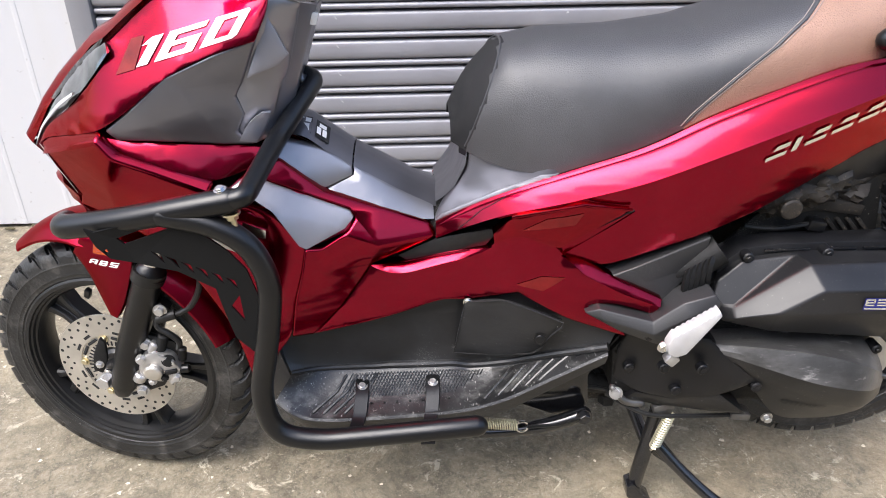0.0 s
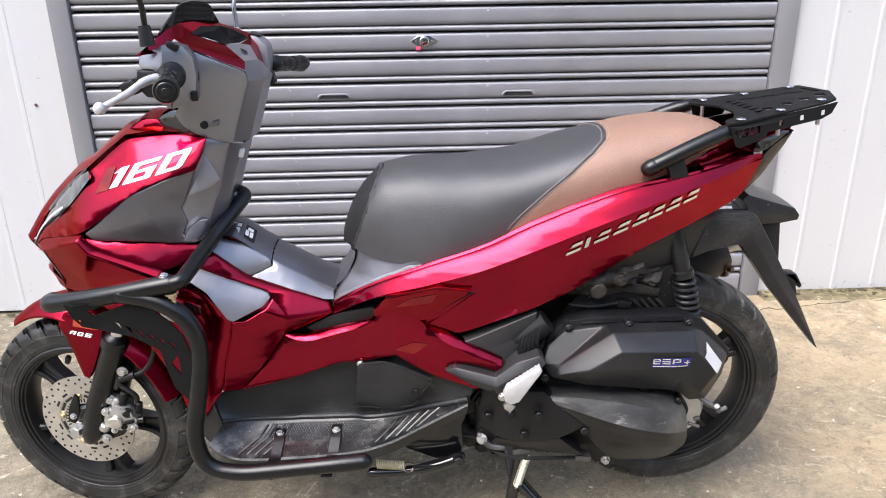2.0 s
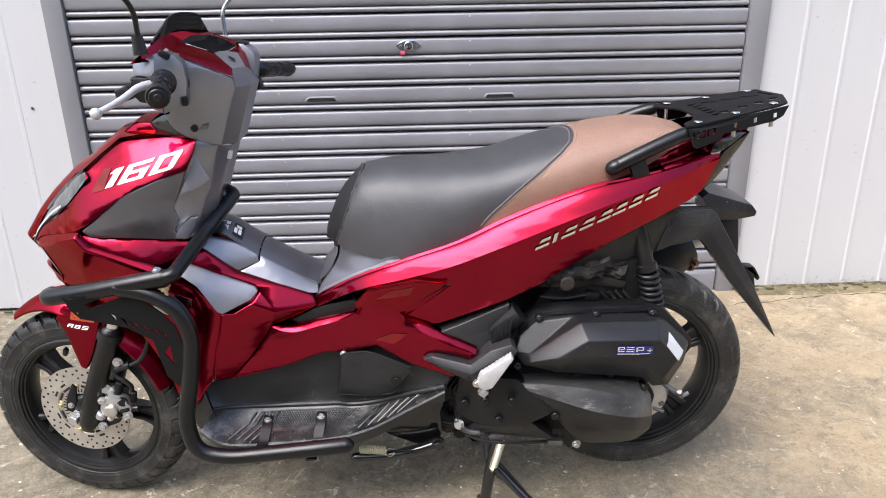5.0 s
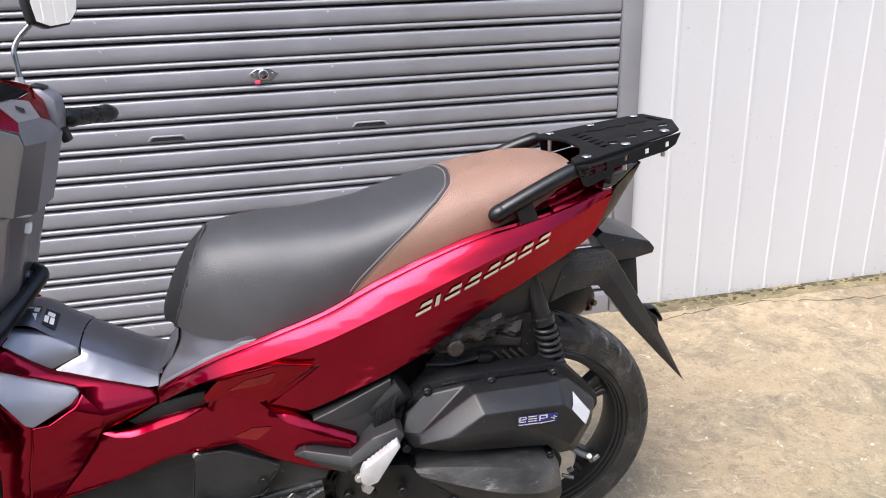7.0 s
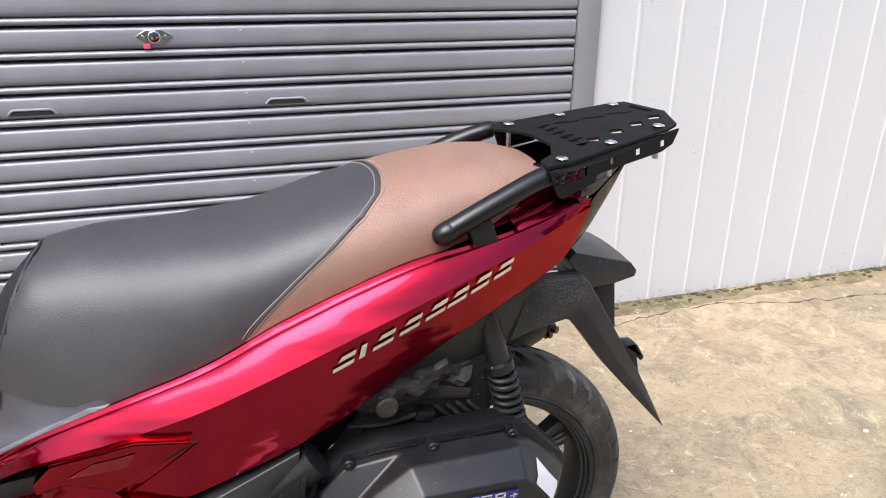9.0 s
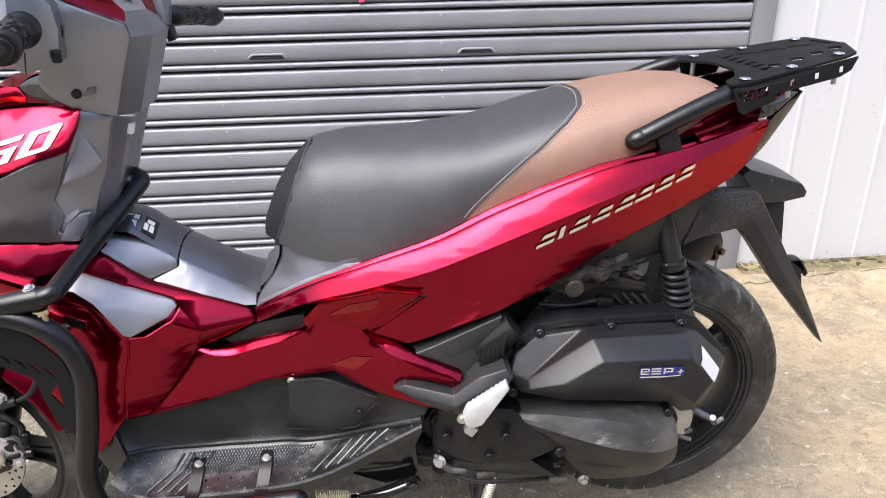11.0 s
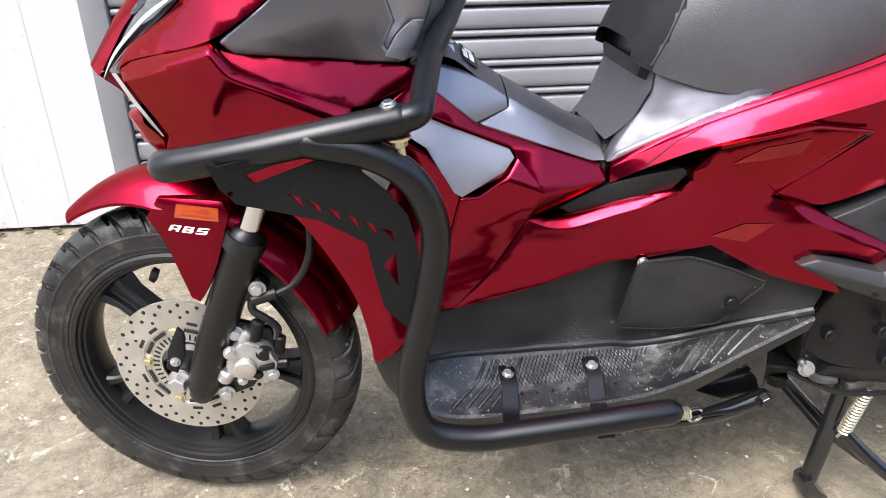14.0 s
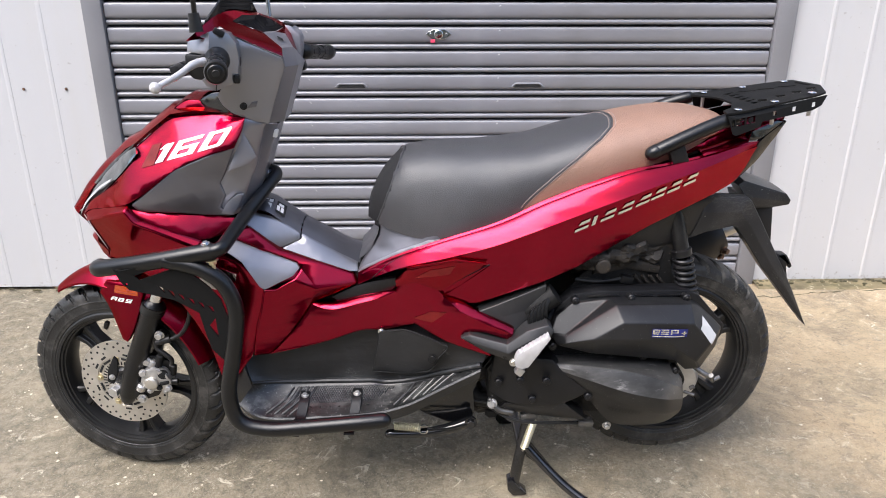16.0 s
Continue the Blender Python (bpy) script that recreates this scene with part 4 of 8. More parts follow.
cal = part("brake_caliper", prism_bm([(0.087, 0.288), (0.099, 0.318), (0.121, 0.328), (0.149, 0.316), (0.161, 0.288), (0.151, 0.264), (0.119, 0.262), (0.095, 0.270)], -0.094, -0.064, 0.006), ALLOY, scooter, "bright cast brake caliper with dark lugs")
part("piston_cap", cyl_bm((0.116, -0.092, 0.288), (0.115, -0.104, 0.287), 0.0155, 32, 0.003), STEEL, cal)
part("lug", cyl_bm((0.091, -0.086, 0.278), (0.081, -0.084, 0.262), 0.011, 16, 0.003), ALLOY, cal)
part("lug", cyl_bm((0.127, -0.081, 0.318), (0.139, -0.078, 0.351), 0.0095, 16, 0.003), DARK, cal)
part("lug", cyl_bm((0.113, -0.084, 0.321), (0.125, -0.082, 0.338), 0.0085, 16, 0.003), ALLOY, cal)
part("bleed_valve", cyl_bm((0.156, -0.084, 0.284), (0.173, -0.084, 0.284), 0.0075, 12, 0.002), SATIN, cal)
part("guide_pin", cyl_bm((0.136, -0.084, 0.266), (0.143, -0.088, 0.256), 0.006, 12, 0.002), ALLOY, cal)
part("banjo", cyl_bm((0.161, -0.078, 0.298), (0.167, -0.082, 0.326), 0.007, 12, 0.002), DARK, cal)
for x, z, r, mt in ((0.099, 0.312, 0.007, ALLOY), (0.143, 0.308, 0.008, DARK), (0.151, 0.272, 0.006, ALLOY), (0.131, 0.274, 0.005, DARK), (0.109, 0.266, 0.005, ALLOY)):
    part("caliper_bolt", bolt_bm((x, -0.093, z), (0.1, -1, 0.1), r, 0.008), mt, cal)
part("caliper_rib", prism_bm([(0.129, 0.322), (0.153, 0.310), (0.157, 0.298), (0.135, 0.310)], -0.100, -0.092, 0.002), ALLOY, cal)
part("caliper_rib", prism_bm([(0.133, 0.288), (0.155, 0.292), (0.155, 0.284), (0.135, 0.280)], -0.099, -0.092, 0.002), DARK, cal)
part("brake_hose", tube_bm(smooth_line([(0.160, -0.080, 0.322), (0.163, -0.082, 0.340), (0.150, -0.083, 0.356), (0.135, -0.082, 0.368), (0.134, -0.080, 0.382), (0.146, -0.079, 0.390)]), 0.0055, 10), HOSE, scooter)
part("hose_clip", tube_bm([(0.136, -0.080, 0.384), (0.168, -0.080, 0.393)], 0.0085, 12), HOSE, scooter)
part("brake_hose", tube_bm(smooth_line([(0.160, -0.080, 0.389), (0.192, -0.080, 0.405), (0.212, -0.080, 0.436), (0.219, -0.080, 0.470), (0.216, -0.080, 0.520), (0.205, -0.075, 0.570)]), 0.0052, 10), HOSE, scooter)
part("fork_bracket", prism_bm([(0.112, 0.402), (0.147, 0.417), (0.160, 0.402), (0.147, 0.382), (0.117, 0.382)], -0.082, -0.058, 0.004), SATIN, scooter)
part("bracket_bolt", bolt_bm((0.144, -0.082, 0.402), (0, -1, 0), 0.008, 0.008), ALLOY, scooter)

# front mudguard
rows = []
for k in range(29):
    a = radians(122 - 102 * k / 28)
    r = 0.257 + 0.032 * math.exp(-((math.degrees(a) - 92) / 30) ** 2) + 0.006
    half = 0.030 + 0.034 * min(1, k / 9)
    row = []
    for j in range(13):
        s = -1 + j / 6
        d = (0.012 + 0.024 * min(1, k / 9)) * abs(s) ** 3
        row.append((STRAIGHT[0] + (r - d) * math.cos(a), half * s, STRAIGHT[2] + (r - d) * math.sin(a)))
    rows.append(row)
bm = loft_bm(rows)
ex = bmesh.ops.extrude_face_region(bm, geom=bm.faces[:])
for v in ex["geom"]:
    if isinstance(v, bmesh.types.BMVert):
        d = Vector((v.co.x - STRAIGHT[0], 0, v.co.z - STRAIGHT[2])).normalized()
        v.co -= d * 0.004
bmesh.ops.recalc_face_normals(bm, faces=bm.faces[:])
mud = part("front_mudguard", bm, RED_FENDER, scooter, "dusty candy red front mudguard")
panel("mudguard_cheek", [[(0.000, 0.487, 0.058), (0.020, 0.516, 0.063), (0.105, 0.514, 0.066), (0.113, 0.498, 0.070), (0.104, 0.470, 0.075), (0.098, 0.448, 0.077), (0.080, 0.405, 0.078), (0.058, 0.372, 0.076), (0.047, 0.377, 0.074), (0.022, 0.452, 0.066)]], RED_FENDER, mud, both=True, bulge=0.005)
cheek = [o for o in mud.children if o.name.startswith("mudguard_cheek")][0]
A_SIGN = [[(0, 0), (0.08, 0), (0.08, 1), (0, 0.85)], rect(0.20, 0, 0.28, 1), rect(0.08, 0.8, 0.20, 1), rect(0.08, 0.3, 0.20, 0.5)]
B_SIGN = [rect(0.36, 0, 0.44, 1), rect(0.44, 0.8, 0.62, 1), rect(0.44, 0.42, 0.62, 0.58), rect(0.44, 0, 0.62, 0.2), rect(0.55, 0.58, 0.62, 0.8), rect(0.55, 0.2, 0.64, 0.42)]
S_SIGN = [rect(0.72, 0.8, 1, 1), rect(0.72, 0.58, 0.80, 0.8), rect(0.72, 0.4, 1, 0.58), rect(0.92, 0.2, 1, 0.4), rect(0.72, 0, 1, 0.2)]
stamp("abs_emblem", A_SIGN + B_SIGN + S_SIGN, [cheek], (0.030, 0.474), (0.052, -0.003), (0.006, 0.0085), DECAL_WHITE, mud, "white slanted lettering ABS", lift=0.0016, fallback=-0.066, cuts=2)
# reflection of something orange, laid on the cheek as a coloured patch
part("sticker", drape(patch_bm([(0, 0), (1, 0.05), (1, 1), (0.06, 1)]), cheek, (0.041, 0.492), (0.100, 0.488), 0.018, -0.066, 0.0012), FENDER_REFLECTION, mud, "orange reflection painted on the mudguard cheek")
part("sticker_print", drape(bars_bm([(0, 0, 1, 0.12, 0), (0.55, 0.5, 0.3, 0.4, 0)]), cheek, (0.049, 0.496), (0.092, 0.493), 0.009, -0.066, 0.0018), FENDER_REFLECTION_DARK, mud)
# the front wheel stands turned a little towards the wall, and its mudguard with it
for o in mud.children:
    o.data.transform(Matrix.Translation((0.013, 0, 0.009)))
mud.matrix_world = pose(FW[0], FW[1], 0, 0, 0, STEER) @ Matrix.Translation((-STRAIGHT[0], 0, 0))

FIXED = set(scooter.children_recursive)

# front fairing
COWL = [(0.003, 0.692, 0.054), (0.014, 0.716, 0.046), (0.080, 0.757, 0.088), (0.128, 0.799, 0.112), (0.158, 0.832, 0.112), (0.150, 0.842, 0.096), (0.182, 0.868, 0.078), (0.227, 0.902, 0.078), (0.339, 0.912, 0.088), (0.394, 0.904, 0.103), (0.392, 0.886, 0.113), (0.370, 0.846, 0.130), (0.310, 0.833, 0.140), (0.245, 0.807, 0.147), (0.186, 0.764, 0.148), (0.137, 0.735, 0.147), (0.076, 0.719, 0.108), (0.016, 0.705, 0.066)]
cowl = panel("front_cowl", [COWL], RED, scooter, "glossy candy red front fairing", both=True, bulge=0.012, soft=0.04)
rows = []
for x, z, w in ((-0.034, 0.676, 0.012), (0.010, 0.735, 0.024), (0.045, 0.772, 0.036), (0.080, 0.803, 0.05), (0.120, 0.836, 0.072), (0.150, 0.850, 0.098), (0.182, 0.876, 0.080), (0.228, 0.908, 0.078), (0.285, 0.916, 0.082), (0.339, 0.914, 0.09)):
    rows.append([(x - 0.012 * (1 - s * s), w * s, z + 0.014 * (1 - s * s)) for s in (-1, -0.8, -0.5, -0.2, 0, 0.2, 0.5, 0.8, 1)])
bm = loft_bm(rows)
bmesh.ops.recalc_face_normals(bm, faces=bm.faces[:])
part("nose_panel", bm, RED, scooter, "candy red nose panel")
panel("headlight", [[(-0.026, 0.678, 0.012), (0.012, 0.734, 0.026), (0.046, 0.770, 0.038), (0.080, 0.800, 0.052), (0.120, 0.832, 0.076), (0.152, 0.845, 0.100), (0.157, 0.832, 0.113), (0.127, 0.800, 0.111), (0.079, 0.758, 0.087), (0.016, 0.717, 0.041)]], LENS, scooter, "clear headlight with a dark silver reflector", both=True, bulge=0.003)
hl = [o for o in scooter.children if o.name.startswith("headlight")][0]
panel("daylight_strip", [[(-0.030, 0.672, 0.014), (-0.010, 0.706, 0.024), (0.050, 0.757, 0.068), (0.090, 0.778, 0.098), (0.089, 0.774, 0.100), (0.047, 0.749, 0.068), (-0.006, 0.704, 0.030)]], WHITE_ALLOY, hl, "white light guide", bulge=0.0015, lip=0.006)
panel("headlight_brow", [[(0.020, 0.752, 0.026), (0.080, 0.806, 0.052), (0.140, 0.846, 0.090), (0.152, 0.852, 0.1), (0.142, 0.838, 0.094), (0.082, 0.796, 0.058), (0.030, 0.752, 0.036)]], GLOSS, hl, bulge=0.002, lip=0.006)
# red fin under the instruments
panel("upper_fin", [[(0.205, 0.893, 0.052), (0.238, 0.922, 0.058), (0.262, 0.936, 0.060), (0.292, 0.934, 0.066), (0.312, 0.908, 0.072), (0.250, 0.898, 0.066)]], RED, scooter, both=True, bulge=0.003)
rows = [[(x, w * s, z + 0.008 * (1 - s * s)) for s in (-1, -0.5, 0, 0.5, 1)] for x, z, w in ((0.205, 0.893, 0.052), (0.238, 0.922, 0.058), (0.262, 0.936, 0.060), (0.292, 0.934, 0.066))]
part("upper_fin_top", loft_bm(rows), RED, scooter)
panel("headstock_cover", [[(0.292, 0.934, 0.064), (0.318, 0.952, 0.070), (0.346, 0.952, 0.085), (0.365, 0.916, 0.098), (0.390, 0.905, 0.100), (0.339, 0.912, 0.086), (0.312, 0.908, 0.070)]], GLOSS, scooter, both=True, bulge=0.002)

SIDE = dict(a=(0.142, 0.733, 0.141), b=(0.186, 0.764, 0.146), c=(0.240, 0.804, 0.145), d=(0.310, 0.831, 0.138), e=(0.372, 0.849, 0.126), f=(0.341, 0.786, 0.116), g=(0.329, 0.768, 0.117), h=(0.338, 0.741, 0.117), i=(0.324, 0.716, 0.119), j=(0.345, 0.692, 0.107), k=(0.300, 0.698, 0.119), l=(0.250, 0.707, 0.130), m=(0.159, 0.719, 0.142), p=(0.208, 0.738, 0.145), q=(0.275, 0.756, 0.137), r=(0.262, 0.784, 0.140))
for side in (1, -1):
    hard_shell("side_cowl", SIDE, ["a b p", "b c r q p", "c d e f r", "r f g q", "a p l m", "p q l", "q k l", "q g h i j k"], GREY, scooter, "satin grey flank of the fairing", depth=0.03, bevel=0.004, side=side)
# grey lobe and facet: their highlights are painted in with the lighter silver
panel("shield_lobe", [[(0.326, 0.704, 0.124), (0.340, 0.728, 0.122), (0.360, 0.740, 0.114), (0.372, 0.738, 0.106), (0.362, 0.712, 0.104), (0.348, 0.696, 0.112)]], SILVER, scooter, "rounded lobe at the shield's foot, its highlight put in as silver", both=True, bulge=0.003, ease=1, relax=4, lip=0.01)
panel("side_cowl_facet", [[(0.388, 0.876, 0.107), (0.408, 0.820, 0.102), (0.392, 0.806, 0.105), (0.350, 0.794, 0.123)]], SILVER, scooter, "triangular facet, its sky glint put in as silver", both=True, bulge=0.001, ease=0, relax=1, wease=0, lip=0.006)
panel("chin_upper", [[(0.134, 0.729, 0.141), (0.159, 0.718, 0.144), (0.250, 0.705, 0.133), (0.350, 0.690, 0.106), (0.378, 0.676, 0.104), (0.330, 0.660, 0.124), (0.280, 0.650, 0.152), (0.213, 0.681, 0.152), (0.156, 0.706, 0.152)]], RED, scooter, "red lower edge of the fairing", both=True, bulge=0.002, lip=0.03)
NOSE = dict(A=(0.016, 0.705, 0.066), M=(0.076, 0.719, 0.109), B=(0.136, 0.734, 0.150), C=(0.021, 0.688, 0.084), H=(0.079, 0.707, 0.124), I=(0.134, 0.726, 0.161), D=(0.150, 0.701, 0.163), U=(0.162, 0.704, 0.151), V=(0.286, 0.654, 0.148), W=(0.279, 0.637, 0.158), E=(0.003, 0.690, 0.054), F=(0.053, 0.611, 0.076), G=(0.044, 0.590, 0.068),
            Q=(0.200, 0.600, 0.131), P=(0.120, 0.573, 0.104), K=(0.120, 0.640, 0.1245))
for side in (1, -1):
    hard_shell("chin", NOSE, ["A M H C E", "M B I H", "B U D I", "U V W D", "C H K F E", "H I D K", "D W Q K", "K Q P", "F K P G"], RED, scooter, "candy red chin of the fairing with a raised ledge", depth=0.03, bevel=0.005, side=side)
# underside of the nose with its small lip, and the light guide that runs down its edge
rows = [[(x - b * (1 - s * s), w * s, z) for s in (-1, -0.7, -0.35, 0, 0.35, 0.7, 1)] for x, z, w, b in ((-0.034, 0.677, 0.012, 0.004), (-0.004, 0.664, 0.036, 0.014), (0.016, 0.645, 0.050, 0.014), (0.022, 0.634, 0.056, 0.016), (0.024, 0.627, 0.062, 0.034), (0.046, 0.606, 0.070, 0.048), (0.046, 0.592, 0.067, 0.044), (0.06, 0.556, 0.075, 0.0), (0.12, 0.56, 0.1, 0.0))]
bm = loft_bm(rows)
bmesh.ops.recalc_face_normals(bm, faces=bm.faces[:])
part("nose_underside", bm, RED, scooter, "red underside of the nose with a small lip", smooth=35)
for side in (-1, 1):
    rows = [[(x, side * w, z), (x - d * 0.4, side * (w - d * 0.5), z - d * 0.1), (x - d, side * (w - d * 1.4), z - d * 0.3)] for x, z, w, d in ((0.000, 0.688, 0.052, 0.010), (0.020, 0.656, 0.062, 0.011), (0.040, 0.626, 0.070, 0.009), (0.049, 0.612, 0.074, 0.003))]
    part("edge_light_guide", loft_bm(rows), WHITE_ALLOY, hl, "white light guide", smooth=20)

# leg shield
panel("leg_shield", [[(0.276, 0.632, 0.152), (0.300, 0.630, 0.156), (0.364, 0.606, 0.158), (0.407, 0.539, 0.151), (0.397, 0.500, 0.147), (0.380, 0.450, 0.142), (0.362, 0.372, 0.134), (0.336, 0.345, 0.140), (0.318, 0.312, 0.140), (0.284, 0.293, 0.135), (0.277, 0.353, 0.140), (0.268, 0.402, 0.142), (0.243, 0.456, 0.140), (0.211, 0.508, 0.132), (0.168, 0.545, 0.118), (0.120, 0.572, 0.102), (0.200, 0.600, 0.130)]], RED, scooter, "candy red leg shield front", both=True, bulge=0.005)
silver = panel("leg_panel", [
    [(0.299, 0.633, 0.141), (0.328, 0.650, 0.123), (0.405, 0.612, 0.114), (0.475, 0.580, 0.112), (0.480, 0.571, 0.116), (0.467, 0.558, 0.124), (0.397, 0.592, 0.138), (0.336, 0.625, 0.146)],
    [(0.336, 0.625, 0.146), (0.397, 0.592, 0.138), (0.467, 0.558, 0.124), (0.410, 0.541, 0.151), (0.400, 0.548, 0.154), (0.367, 0.605, 0.155)]], SILVER, scooter, "satin silver leg shield insert", both=True, bulge=0.001, relax=2)
LEG = dict(a=(0.407, 0.541, 0.154), b=(0.397, 0.500, 0.150), c=(0.380, 0.450, 0.145), d=(0.362, 0.372, 0.137), e=(0.432, 0.537, 0.146), f=(0.424, 0.496, 0.141), g=(0.397, 0.373, 0.127), h=(0.469, 0.551, 0.127), i=(0.484, 0.570, 0.115), j=(0.477, 0.582, 0.111), k=(0.404, 0.616, 0.113), l=(0.328, 0.654, 0.122), m=(0.354, 0.670, 0.106), n=(0.375, 0.663, 0.101), o=(0.435, 0.611, 0.101), p=(0.521, 0.576, 0.101), q=(0.593, 0.549, 0.100), r=(0.604, 0.530, 0.109), s=(0.557, 0.509, 0.108), t=(0.502, 0.490, 0.112), u=(0.449, 0.424, 0.122), v=(0.516, 0.526, 0.130))
for side in (1, -1):
    hard_shell("tunnel_side", LEG, ["l m n k", "k n o", "k o p j", "j p v i", "p q r v", "i v h", "h v t f", "v r s t", "f t u", "e h f", "a e f b", "b f g c", "f u g", "c g d"], RED, scooter, "candy red tunnel side and edge of the leg shield", depth=0.02, bevel=0.004, side=side)
    bed = [(0.299, 0.633, 0.133), (0.328, 0.654, 0.112), (0.405, 0.617, 0.105), (0.483, 0.580, 0.104), (0.472, 0.551, 0.115), (0.410, 0.538, 0.141), (0.364, 0.605, 0.145), (0.336, 0.622, 0.136)]
    part("leg_panel_bed", facet_bm([[(x, side * w, z) for x, z, w in q] for q in ((bed[0], bed[1], bed[2], bed[7]), (bed[7], bed[2], bed[6]), (bed[2], bed[3], bed[4], bed[6]), (bed[4], bed[5], bed[6]))]), RED, scooter)

# inner leg shield, satin grey
panel("inner_shield", [[(0.390, 0.903, 0.104), (0.431, 0.887, 0.078), (0.404, 0.797, 0.080), (0.377, 0.738, 0.084), (0.364, 0.698, 0.087), (0.345, 0.692, 0.103), (0.324, 0.715, 0.117), (0.338, 0.741, 0.115), (0.329, 0.770, 0.115), (0.341, 0.786, 0.113), (0.372, 0.850, 0.120)]], LIGHT_GREY, scooter, "satin grey inner leg shield", both=True, bulge=0.001, ease=2, relax=20, wease=8)
panel("inner_shield_corner", [[(0.430, 0.887, 0.078), (0.448, 0.876, 0.045), (0.420, 0.800, 0.048), (0.400, 0.740, 0.05), (0.386, 0.700, 0.05), (0.354, 0.686, 0.090), (0.376, 0.732, 0.088), (0.392, 0.778, 0.086)]], LIGHT_GREY, scooter, both=True, bulge=0.001)
part("inner_shield_back", loft_bm([[(x, y, z) for y in (-0.045, -0.02, 0, 0.02, 0.045)] for x, z in ((0.448, 0.876), (0.420, 0.80), (0.40, 0.74), (0.386, 0.70), (0.40, 0.69))]), GREY, scooter)
part("key_surround", prism_bm([(0.440, 0.868), (0.449, 0.866), (0.444, 0.848), (0.435, 0.850)], -0.052, -0.040, 0.002), DECAL_WHITE, scooter, "white shield mark")

# tunnel top
tunnel_line = [(0.362, 0.705), (0.405, 0.702), (0.440, 0.676), (0.478, 0.646), (0.530, 0.614), (0.580, 0.584), (0.606, 0.574)]
for name, sel in (("tunnel_cover", tunnel_line[:4]), ("tunnel_cover", [(0.480, 0.6445)] + tunnel_line[4:])):
    fine = smooth_line([(x, 0, z) for x, z in sel], 5)
    part(name, loft_bm([[(p.x, 0.062 * s, p.z - 0.016 * abs(s) ** 2.2) for s in (-1, -0.75, -0.4, 0, 0.4, 0.75, 1)] for p in fine]), GREY, scooter, "satin grey tunnel cover")
panel("tunnel_flank", [[(0.354, 0.688, 0.092), (0.362, 0.690, 0.064), (0.440, 0.661, 0.062), (0.477, 0.632, 0.062), (0.478, 0.620, 0.066), (0.432, 0.608, 0.092), (0.372, 0.662, 0.094)]], LIGHT_GREY, scooter, both=True, bulge=0.002)
panel("tunnel_flank", [[(0.435, 0.606, 0.092), (0.481, 0.619, 0.066), (0.481, 0.630, 0.062), (0.530, 0.599, 0.062), (0.580, 0.569, 0.062), (0.601, 0.560, 0.075), (0.602, 0.550, 0.090), (0.590, 0.548, 0.096), (0.520, 0.574, 0.094)]], LIGHT_GREY, scooter, both=True, bulge=0.002)
panel("seat_base", [[(0.605, 0.562, 0.080), (0.603, 0.550, 0.098), (0.690, 0.606, 0.128), (0.778, 0.648, 0.142), (0.770, 0.662, 0.132), (0.700, 0.672, 0.108), (0.652, 0.690, 0.084), (0.648, 0.630, 0.096)]], GREY, scooter, "satin grey panel under the seat", both=True, bulge=-0.003)
part("seat_base_front", loft_bm([[(x, w * s, z) for s in (-1, -0.7, -0.3, 0.3, 0.7, 1)] for x, z, w in ((0.604, 0.572, 0.075), (0.615, 0.582, 0.08), (0.630, 0.602, 0.09), (0.645, 0.640, 0.096), (0.650, 0.688, 0.084))]), GREY, scooter)
# raised rim round the triangular field of the seat base
panel("seat_base_rim", [[(0.604, 0.551, 0.100), (0.690, 0.606, 0.130), (0.778, 0.648, 0.144), (0.752, 0.644, 0.139), (0.690, 0.614, 0.127), (0.612, 0.562, 0.101)]], LIGHT_GREY, scooter, both=True, bulge=0.001, lip=0.008, ease=0, relax=1)
# labels on the tunnel
for (x0, z0, x1, z1), bars in (((0.386, 0.703, 0.418, 0.694), [(0.02, 0.55, 0.26, 0.3, 0), (0.36, 0.55, 0.26, 0.3, 0), (0.7, 0.55, 0.26, 0.3, 0), (0.1, 0.12, 0.35, 0.3, 0), (0.55, 0.1, 0.35, 0.34, 0)]), ((0.424, 0.690, 0.444, 0.675), [(0.1, 0.15, 0.3, 0.35, 0), (0.5, 0.15, 0.3, 0.35, 0), (0.25, 0.55, 0.5, 0.25, 0.3)])):
    def lay(u, v, w, a=(x0, z0), b=(x1, z1)):
        return Vector((a[0] + (b[0] - a[0]) * u, -0.050 + 0.040 * v, a[1] + (b[1] - a[1]) * u + 0.0006 + w - 0.012 * (1 - v) ** 2 + 0.002))
    lab = part("warning_label", plate_bm([(0, 0), (1, 0), (1, 1), (0, 1)], [], lay, 0.0004), LABEL_BLACK, scooter, "small black warning label with pale signs")
    t = None
    for u, v, w, h, s in bars:
        t = join_bm(t, plate_bm([(u, v), (u + w, v), (u + w, v + h), (u, v + h)], [], lambda a, b, c: lay(a, b, c) + Vector((0, 0, 0.0006)), 0.0003))
    part("label_signs", t, DECAL_WHITE, lab)

# rear body
TOPS = [(0.604, 0.553, 0.106), (0.690, 0.609, 0.130), (0.784, 0.652, 0.145), (0.900, 0.690, 0.150), (0.994, 0.734, 0.152), (1.086, 0.768, 0.150), (1.160, 0.790, 0.147), (1.240, 0.803, 0.142), (1.313, 0.819, 0.136), (1.391, 0.839, 0.120), (1.446, 0.842, 0.099)]
SHOULDER = [(0.604, 0.528, 0.110), (0.700, 0.592, 0.160), (0.800, 0.628, 0.184), (0.890, 0.655, 0.197), (0.980, 0.688, 0.202), (1.080, 0.724, 0.200), (1.180, 0.757, 0.190), (1.290, 0.790, 0.166), (1.380, 0.817, 0.134), (1.441, 0.833, 0.103)]
